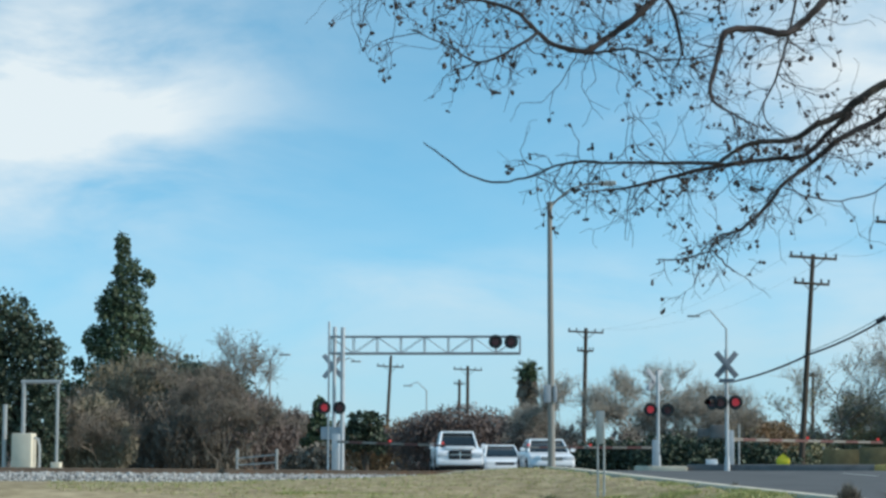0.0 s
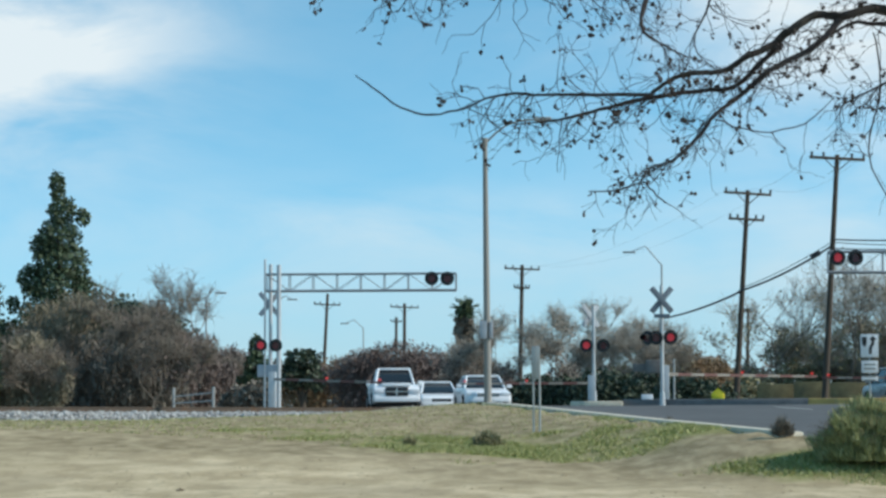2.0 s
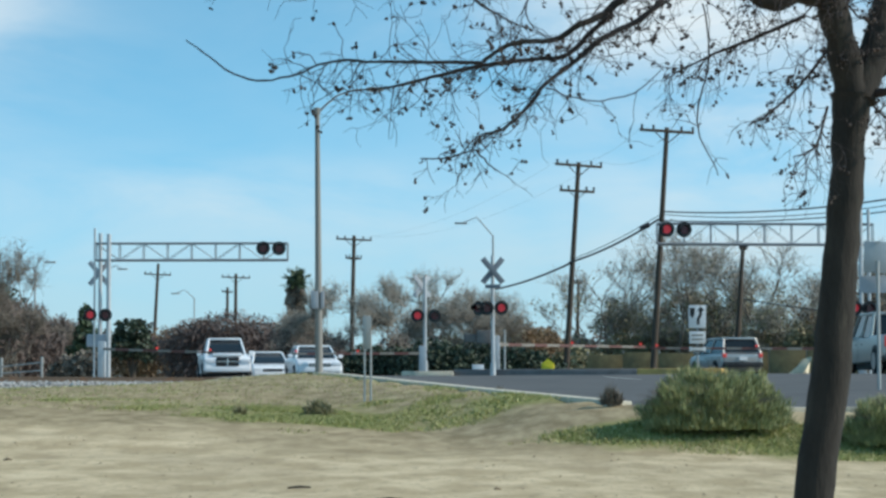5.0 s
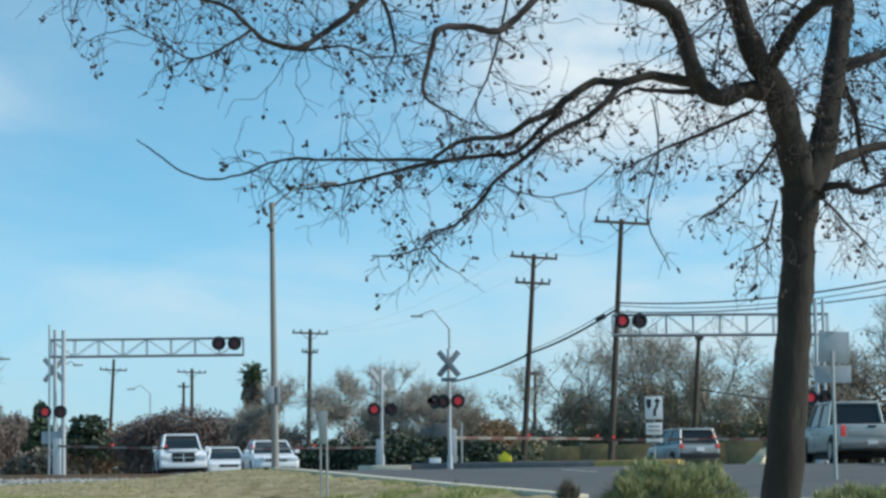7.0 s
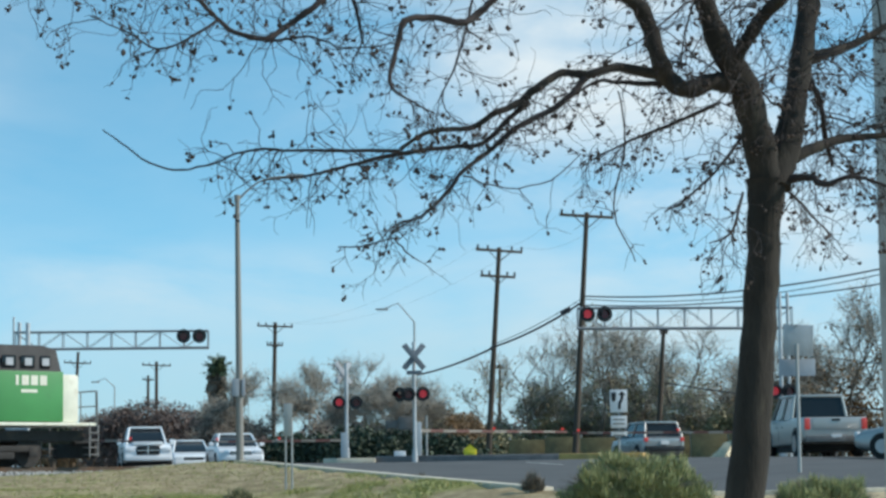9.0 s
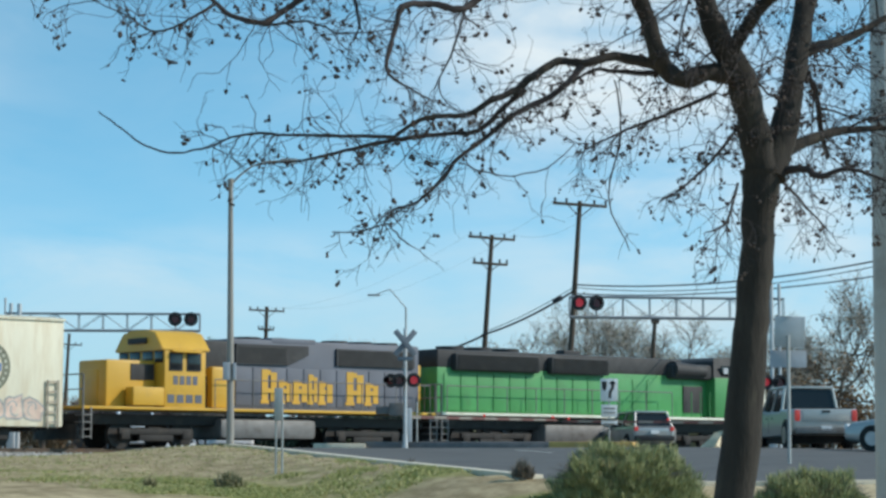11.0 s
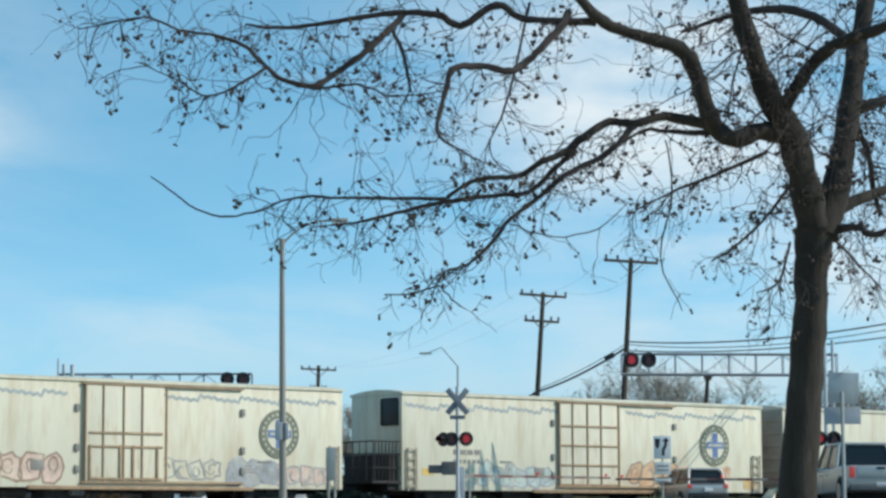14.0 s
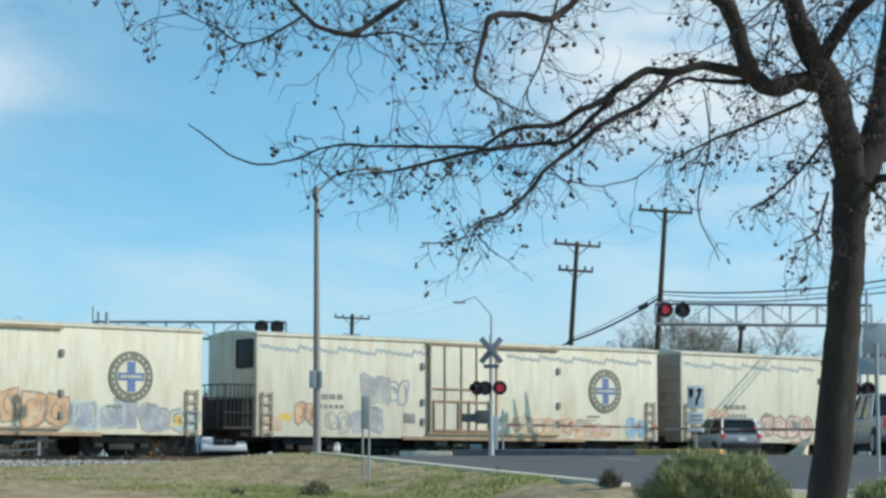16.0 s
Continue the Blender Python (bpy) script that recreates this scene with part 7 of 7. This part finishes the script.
    bx(bm, (0, 0, 0.72), (half * 2 - 0.6, 0.8, 0.35), None, 0.02)
    bx(bm, (-1.5, -0.6, 0.5), (1.6, 0.9, 0.34), None, 0.04)
    bx(bm, (2.2, -0.8, 0.5), (0.9, 0.7, 0.32), None, 0.04)
    rod(bm, (-4.2, -0.75, 0.55), (-2.9, -0.75, 0.55), 0.2, seg=12)
    for k in range(9):
        bx(bm, (-half + 1 + k * (half * 2 - 2) / 8, 0, 0.66), (0.16, 2.7, 0.14))
    part("underframe", bm, M_UNDER, c)
    for x, w in ((-1.2, 0.5), (3.6, 0.4)):
        bm = B()
        bx(bm, (x, -1.2, 0.61), (w, 0.2, 0.32), None, 0.04)
        part("brake_valve", bm, M_STEEL, c)
    for x in (-half + 2.5, half - 2.9):
        truck(c, x)
    return c


def loco_base(c, x0, x1, axles, base, tx, deck_z, edge):
    """Frame, deck, steps, handrails, trucks and tank of a locomotive."""
    bm = B()
    bx(bm, ((x0 + x1) / 2, 0, deck_z - 0.05), (x1 - x0, 3.0, 0.1), None, 0.02)
    part("deck", bm, edge, c, "painted walkway edge")
    bm = B()
    bx(bm, ((x0 + x1) / 2, 0, deck_z - 0.42), (x1 - x0 - 0.4, 1.9, 0.36), None, 0.02)
    part("frame", bm, M_UNDER, c)
    for x in tx:
        truck(c, x, axles, base, 0.5, True)
    bm = B()
    bx(bm, ((tx[0] + tx[1]) / 2, 0, 0.72), (tx[1] - tx[0] - axles * base - 0.1, 2.7, 0.72), None, 0.2)
    part("fuel_tank", bm, M_STEEL, c, "dull grey fuel tank")
    for s, x in ((-1, x0), (1, x1)):
        for y in (-1.3, 1.3):
            for k in range(4):
                bm = B()
                bx(bm, (x - s * 0.16, y, 0.4 + 0.24 * k), (0.34, 0.5, 0.04), None, 0.008)
                part("step", bm, M_STEEL, c)
            for dx in (0.02, 0.34):
                bm = B()
                bx(bm, (x - s * dx, y * 1.17, 0.85), (0.05, 0.04, 1.05), None, 0.008)
                part("step_stringer", bm, M_STEEL, c)
        bm = B()
        for y in (-1.45, -0.5, 0.5, 1.45):
            rod(bm, (x - s * 0.05, y, deck_z), (x - s * 0.05, y, deck_z + 1.05), 0.024, seg=6)
        rod(bm, (x - s * 0.05, -1.45, deck_z + 1.05), (x - s * 0.05, 1.45, deck_z + 1.05), 0.024, seg=6)
        rod(bm, (x - s * 0.05, -1.45, deck_z + 0.55), (x - s * 0.05, 1.45, deck_z + 0.55), 0.02, seg=6)
        rod(bm, (x - s * 0.05, -1.5, deck_z + 1.05), (x - s * 0.02, -1.54, 0.6), 0.024, seg=6)
        part("end_rail", bm, M_STEEL, c)
        bm = B()
        bx(bm, (x + s * 0.35, 0, 0.82), (0.8, 0.26, 0.28), None, 0.05)
        bx(bm, (x + s * 0.04, 0, 0.55), (0.12, 2.6, 0.5), None, 0.03)
        part("coupler_and_pilot", bm, M_UNDER, c)


def side_rail(c, x0, x1, deck_z):
    bm = B()
    n = int((x1 - x0) / 1.5)
    for k in range(n + 1):
        x = x0 + (x1 - x0) * k / n
        rod(bm, (x, -1.46, deck_z), (x, -1.46, deck_z + 1.0), 0.02, seg=6)
    rod(bm, (x0, -1.46, deck_z + 1.0), (x1, -1.46, deck_z + 1.0), 0.02, seg=6)
    part("side_handrail", bm, M_STEEL, c)


def hood_doors(c, x0, x1, z0, z1, y, material, n):
    for k in range(n):
        w = (x1 - x0) / n
        bm = B()
        bx(bm, (x0 + (k + 0.5) * w, y, (z0 + z1) / 2), (w - 0.05, 0.03, z1 - z0), None, 0.01)
        part("hood_door", bm, material, c)


def green_locomotive():
    """Long hood, cab and white nose at the head of the train; its tail is at x = 0."""
    c = thing("locomotive", "green and black diesel locomotive with white nose", "locomotive")
    loco_base(c, 0.25, 19.4, 3, 1.55, (3.4, 15.6), 1.45, M_LWHITE)
    bm = B()
    bx(bm, (7.2, 0, 2.32), (13.4, 2.0, 1.7), None, 0.05)
    part("long_hood", bm, M_LGREEN, c, "faded green hood")
    bm = B()
    bx(bm, (7.2, 0, 3.5), (13.4, 2.04, 0.72), None, 0.14)
    part("hood_top", bm, M_LBLACK, c, "sooty black hood top")
    hood_doors(c, 0.8, 12.6, 1.55, 2.95, -1.02, M_LGREEN, 14)
    for x0, x1 in ((1.2, 5.6), (6.2, 9.4)):
        bm = B()
        bx(bm, ((x0 + x1) / 2, 0, 3.38), (x1 - x0, 2.6, 0.66), None, 0.1)
        rad = part("radiator", bm, M_LBLACK, c)
        bm = B()
        for k in range(9):
            bx(bm, ((x0 + x1) / 2, -1.32, 3.12 + k * 0.065), (x1 - x0 - 0.2, 0.04, 0.02))
        part("louvre", bm, M_UNDER, rad)
    for k in range(3):
        bm = B()
        disc(bm, (2.0 + 1.45 * k, 0, 3.95), (0, 0, 1), 0.55, 0.14, 20)
        part("roof_fan", bm, M_LBLACK, c)
    bm = B()
    bx(bm, (8.5, 0.2, 3.98), (0.9, 0.5, 0.22), None, 0.05)
    part("exhaust_stack", bm, M_LBLACK, c)
    bm = B()
    bx(bm, (14.2, -0.1, 3.34), (2.5, 2.5, 0.62), None, 0.16)
    rod(bm, (13.1, -1.2, 3.42), (14.9, -1.25, 3.36), 0.34, 0.26, 10)
    part("equipment_blower", bm, M_LBLACK, c)
    bm = B()
    bx(bm, (14.65, 0, 2.24), (1.5, 2.0, 1.58), None, 0.04)
    part("green_locker", bm, M_LGREEN, c)
    # black plate on the locker's face; the recess's shadow is only its colour
    bm = B()
    bx(bm, (14.5, -1.02, 2.2), (1.15, 0.05, 1.1), None, 0.02)
    part("painted_recess", bm, M_LBLACK, c, "black plate painted as a shadowed equipment recess")
    for x in (13.95, 14.5, 15.05):
        bm = B()
        rod(bm, (x, -1.46, 1.45), (x, -1.46, 2.5), 0.022, seg=6)
        part("grab_rail", bm, M_LGREEN, c)
    # cab
    bm = B()
    bx(bm, (16.75, 0, 2.3), (2.7, 2.9, 1.65), None, 0.05)
    part("cab", bm, M_LGREEN, c, "green cab side")
    bm = B()
    body_prism(bm, [(-1.25, 3.12), (-1.25, 3.82), (-0.9, 3.98), (0.9, 3.98), (1.22, 3.82), (1.42, 3.12)], 1.42, lambda z: 1.0 if z < 3.85 else 0.8)
    bmesh.ops.rotate(bm, verts=bm.verts, cent=(0, 0, 0), matrix=Matrix.Rotation(radians(-90), 3, "Z"))
    bmesh.ops.translate(bm, verts=bm.verts, vec=(16.6, 0, 0))
    part("cab_top", bm, M_LBLACK, c, "black upper cab and roof")
    for x in (16.05, 16.75, 17.4):
        bm = B()
        bx(bm, (x, -1.43, 3.42), (0.5 if x < 17 else 0.36, 0.03, 0.4), None, 0.04)
        part("cab_window", bm, M_GLASS, c)
        # opaque grey plate: the sky's brightness through the glass is painted on
        bm = B()
        bx(bm, (x + 0.02, -1.45, 3.42), (0.26, 0.01, 0.24))
        part("painted_glint", bm, M_GREY, c, "grey plate painted as the bright view through the cab glass")
    bm = B()
    bx(bm, (18.45, 0, 2.25), (0.75, 2.5, 1.6), None, 0.12)
    part("nose", bm, M_LWHITE, c, "cream white nose")
    bm = B()
    for x, w in ((16.3, 0.1), (16.52, 0.26), (16.86, 0.26), (17.2, 0.26)):
        side_plate(bm, x, x + w, 2.66, 2.98, -1.456)
    side_plate(bm, 16.5, 17.1, 2.42, 2.52, -1.456)
    part("number_bar", bm, M_LWHITE, c, "white number bars")
    bm = B()
    for y in (-0.2, 0.2):
        disc(bm, (18.84, y, 2.7), (1, 0, 0), 0.13, 0.05, 16)
    part("headlight", bm, M_HEADL, c)
    side_rail(c, 0.6, 12.8, 1.45)
    return c


def blue_locomotive():
    """Its yellow cab end is at x = 0, towards the refrigerator cars."""
    c = thing("locomotive", "grey-blue and yellow diesel locomotive with yellow cab", "locomotive")
    loco_base(c, 0.4, 15.9, 2, 2.5, (3.6, 12.9), 1.42, M_LYELLOW)
    below = set(c.children_recursive)
    bm = B()
    bx(bm, (2.0, 0, 2.22), (2.0, 1.75, 1.6), None, 0.1)
    part("short_hood", bm, M_LYELLOW, c, "yellow short hood")
    bm = B()
    bx(bm, (0.99, 0.0, 2.1), (0.04, 0.75, 1.2), None, 0.02)
    part("hood_hatch", bm, M_LYELLOW, c)
    bm = B()
    bx(bm, (2.45, -0.885, 2.62), (0.95, 0.04, 0.55), None, 0.01)
    part("sand_grille", bm, M_LBLACK, c, "dark louvred grille on the hood side")
    bm = B()
    bx(bm, (2.35, -1.2, 1.78), (1.25, 0.5, 0.62), None, 0.03)
    part("battery_box", bm, M_LYELLOW, c)
    # cab: walls with window openings marked by frames, a roof that slopes in at its sides
    bm = B()
    bx(bm, (3.85, 0, 2.4), (1.7, 2.85, 1.96), None, 0.03)
    cab = part("cab", bm, M_LYELLOW, c, "yellow cab")
    bm = B()
    prof = [(-1.47, 3.36), (-1.47, 3.42), (-1.0, 3.98), (-0.45, 4.1), (0.45, 4.1), (1.0, 3.98), (1.47, 3.42), (1.47, 3.36)]
    ra, rb = ([bm.verts.new((x, y, z)) for y, z in prof] for x in (2.86, 4.85))
    bm.faces.new(ra)
    bm.faces.new(rb[::-1])
    for i in range(len(prof)):
        bm.faces.new((ra[i], rb[i], rb[(i + 1) % len(prof)], ra[(i + 1) % len(prof)]))
    bmesh.ops.recalc_face_normals(bm, faces=bm.faces)
    bmesh.ops.bevel(bm, geom=bm.edges[:], offset=0.03, segments=2, affect="EDGES")
    part("cab_roof", bm, M_LYELLOW, cab, "yellow cab roof with sloping sides")
    for x, w in ((3.45, 0.46), (4.2, 0.5)):
        bm = B()
        bx(bm, (x, -1.43, 2.98), (w + 0.1, 0.03, 0.62), None, 0.03)
        fr = part("window_frame", bm, M_LBLACK, cab, "black rubber window frame")
        bm = B()
        bx(bm, (x, -1.45, 2.98), (w, 0.02, 0.5), None, 0.008)
        part("cab_window", bm, M_GLASS, fr)
    bm = B()
    bx(bm, (3.85, -1.55, 3.34), (1.2, 0.22, 0.03), Matrix.Rotation(radians(18), 4, "X"), 0.01)
    part("window_visor", bm, M_LYELLOW, cab)
    for y in (-1.08, -0.4, 0.4, 1.08):
        bm = B()
        bx(bm, (2.99, y, 3.16), (0.03, 0.5 if abs(y) > 0.5 else 0.62, 0.42), None, 0.01)
        part("windscreen", bm, M_GLASS, cab)
    bm = B()
    bx(bm, (2.83, 0, 3.72), (0.12, 1.1, 0.2), None, 0.03)
    part("number_board", bm, M_LBLACK, cab, "dark number board over the windscreen")
    for k in range(4):
        bm = B()
        side_plate(bm, 3.35 + 0.27 * k, 3.35 + 0.27 * k + 0.19, 2.2, 2.5, -1.432)
        part("number_bar", bm, M_LBLUE, cab, "dark number bar")
        bm = B()
        side_plate(bm, 3.12 + 0.38 * k, 3.12 + 0.38 * k + 0.28, 1.58, 1.86, -1.432)
        part("number_bar", bm, M_LBLUE, cab, "dark number bar")
    bm = B()
    bx(bm, (5.6, 0, 2.15), (1.0, 2.5, 1.45), None, 0.12)
    part("yellow_locker", bm, M_LYELLOW, c, "yellow rounded equipment locker behind the cab")
    # solid black block: the recess's shade is put into its colour
    bm = B()
    bx(bm, (5.5, 0, 3.3), (1.6, 1.9, 1.0), None, 0.06)
    part("recess_shade_block", bm, M_LBLACK, c, "black block with the shade of the recess behind the cab")
    # filler between cab and locker, black in place of the gap's shade
    bm = B()
    bx(bm, (4.95, 0, 2.0), (0.5, 1.9, 1.1), None, 0.02)
    part("step_recess_shade", bm, M_LBLACK, c)
    for ob in c.children_recursive:
        if ob not in below:
            ob.data.transform(Matrix.Translation((0.72, 0, 0)))
    bm = B()
    bx(bm, (11.2, 0, 2.66), (8.6, 1.9, 2.5), None, 0.1)
    part("long_hood", bm, M_LBLUE, c, "faded grey-blue hood")
    hood_doors(c, 7.0, 15.3, 1.55, 2.9, -0.965, M_LBLUE, 11)
    for poly in ([(7.0, 3.02), (9.3, 3.02), (10.2, 3.4), (10.2, 3.72), (7.0, 3.72)], [(11.5, 3.06), (15.2, 3.06), (15.2, 3.68), (11.5, 3.68)]):
        bm = B()
        prism(bm, poly, -1.04, -0.9)
        screen = part("intake_screen", bm, M_LBLACK, c, "black louvred air intake screen")
        for k in range(7):
            bm = B()
            side_plate(bm, poly[0][0] + 0.1, poly[1][0] - 0.1, 3.1 + k * 0.08, 3.12 + k * 0.08, -1.05, 0.03)
            part("louvre", bm, M_UNDER, screen)
    bm = B()
    bx(bm, (9.6, -0.6, 3.86), (2.0, 0.7, 0.24), None, 0.05)
    part("dust_bin", bm, M_LBLUE, c, "grey-blue filter box on the roof edge")
    bm = B()
    for x in (8.2, 9.4, 12.2, 13.4, 14.6):
        disc(bm, (x, 0, 3.95), (0, 0, 1), 0.5, 0.14, 18)
    part("roof_fan", bm, M_LBLACK, c)
    bm = B()
    bx(bm, (15.55, 0, 2.35), (0.12, 1.8, 1.7), None, 0.02)
    part("end_stripe", bm, M_LYELLOW, c, "yellow hood end")
    # the road's name, as plain yellow shapes
    bm = B()
    y = -0.995
    for x, w, z1 in ((8.15, 0.66, 2.85), (8.9, 0.58, 2.48), (9.56, 0.62, 2.48), (10.24, 0.4, 2.72), (10.72, 0.62, 2.48), (12.0, 0.78, 2.85), (12.88, 0.6, 2.48)):
        bm = B()
        z0, t = 1.66, w * 0.4
        side_plate(bm, x, x + t, z0, z1, y)
        side_plate(bm, x + w - t, x + w, z0 + 0.06, z1 - 0.1, y)
        side_plate(bm, x + t, x + w - t, z1 - 0.2, z1 - 0.02, y)
        side_plate(bm, x + t, x + w - t, z0 + 0.36, z0 + 0.52, y)
        side_plate(bm, x - 0.05, x + t + 0.05, z0 - 0.02, z0 + 0.1, y - 0.002)
        part("name_shape", bm, M_LYELLOW, c, "large yellow painted shape")
    side_rail(c, 5.8, 15.6, 1.42)
    return c


def head_of_cars(t):
    """Where the first refrigerator car's leading end is along the track."""
    return 10.39 + (17.3 if t < 12.5 else 17.05) * (t - 12.5)


TAGS = (
    [(-8.4, -7.4, 1.3, 1.85, None, "slate"), (-6.6, -5.2, 1.0, 2.0, None, "dark"), (-5.4, -1.9, 0.85, 1.75, "pink", "brown"), (-4.4, -2.6, 1.5, 2.2, None, "dark"), (1.6, 4.6, 0.85, 1.8, "teal", "brown"), (4.6, 6.6, 0.85, 1.9, "pink", "brown"), (6.4, 8.6, 0.8, 1.75, "pink", "grey")],
    [(-5.9, -4.0, 0.8, 1.8, "teal", "grey"), (-4.2, -2.2, 0.8, 1.6, "teal", "slate"), (1.6, 4.6, 0.85, 1.95, "orange", "brown"), (4.4, 7.4, 0.85, 1.75, "orange", "pink"), (8.2, 8.9, 0.8, 1.3, "yellow", "orange")],
    [(-8.8, -8.2, 0.95, 1.4, "yellow", "orange"), (-8.3, -6.6, 0.85, 1.75, "teal", "grey"), (-6.5, -4.9, 0.8, 1.6, "teal", "slate"), (-8.0, -6.9, 1.6, 2.0, "pink", "orange"), (-5.0, -1.9, 0.85, 1.95, "pink", "brown"), (1.6, 4.0, 0.95, 1.7, None, "grey"), (4.4, 6.4, 0.8, 1.8, "grey", "slate"), (6.2, 8.6, 0.8, 1.6, "pink", "grey")],
    [(-9.3, -8.5, 0.9, 1.4, "pink", "orange"), (-7.9, -7.0, 1.05, 2.0, "orange", "brown"), (-6.6, -5.5, 0.85, 1.7, None, "grey"), (-5.4, -4.1, 0.85, 1.8, "grey", "slate"), (-5.0, -3.8, 1.9, 3.0, "grey", "grey"), (-3.8, -2.9, 1.9, 2.8, None, "slate"), (1.8, 5.4, 0.95, 1.55, None, "orange"), (5.0, 6.8, 0.8, 1.3, "pink", "orange"), (7.6, 8.7, 0.8, 1.6, "blue", "blue")],
    [(-3.6, -1.8, 0.9, 2.3, "teal", "brown"), (-0.6, 1.6, 0.85, 2.3, "pink", "orange"), (1.6, 4.2, 0.85, 2.1, "orange", "brown"), (3.6, 6.2, 0.8, 1.9, "slate", "teal"), (5.8, 7.8, 0.8, 1.95, "slate", "grey"), (7.4, 9.2, 0.8, 1.7, "teal", "slate"), (8.0, 8.5, 1.0, 1.35, "yellow", "yellow")],
)


def motions():
    """Every car of the train runs by at its steady pace."""
    cars = []
    spec = ((-19.1, 0.0, 0, False, "low"), (-39.45, -20.4, 1, True, "tall"), (-61.1, -42.15, 1, False, "low"), (-81.4, -62.4, 1, True, "low"), (-102.6, -83.6, 0, False, "low"))
    looks = ("cream refrigerator car with faded graffiti and round emblem", "cream refrigerator car with scalloped stripe and barred door", "cream refrigerator car with scalloped stripe and pastel graffiti",
             "cream refrigerator car with grey painted figure and emblem", "cream refrigerator car with large slate-coloured graffiti")
    for i, (a, b, scallop, machine, bars) in enumerate(spec):
        cars.append((reefer(looks[i], (b - a) / 2, TAGS[i], scallop, machine, i + 1, bars, (0.62, -0.2, 0.55, -0.3, -0.5)[i]), (a + b) / 2))
    cars.append((blue_locomotive(), 0.35))
    cars.append((green_locomotive(), 16.2))
    for ob, offset in cars:
        rows = []
        for k in range(33):
            s = head_of_cars(k * 0.5) + offset
            p = on_track(s)
            rows.append((k * 0.5, pose(p.x, p.y, 0.0, 0, 0, 40.5)))
        walk(ob, rows)


motions()
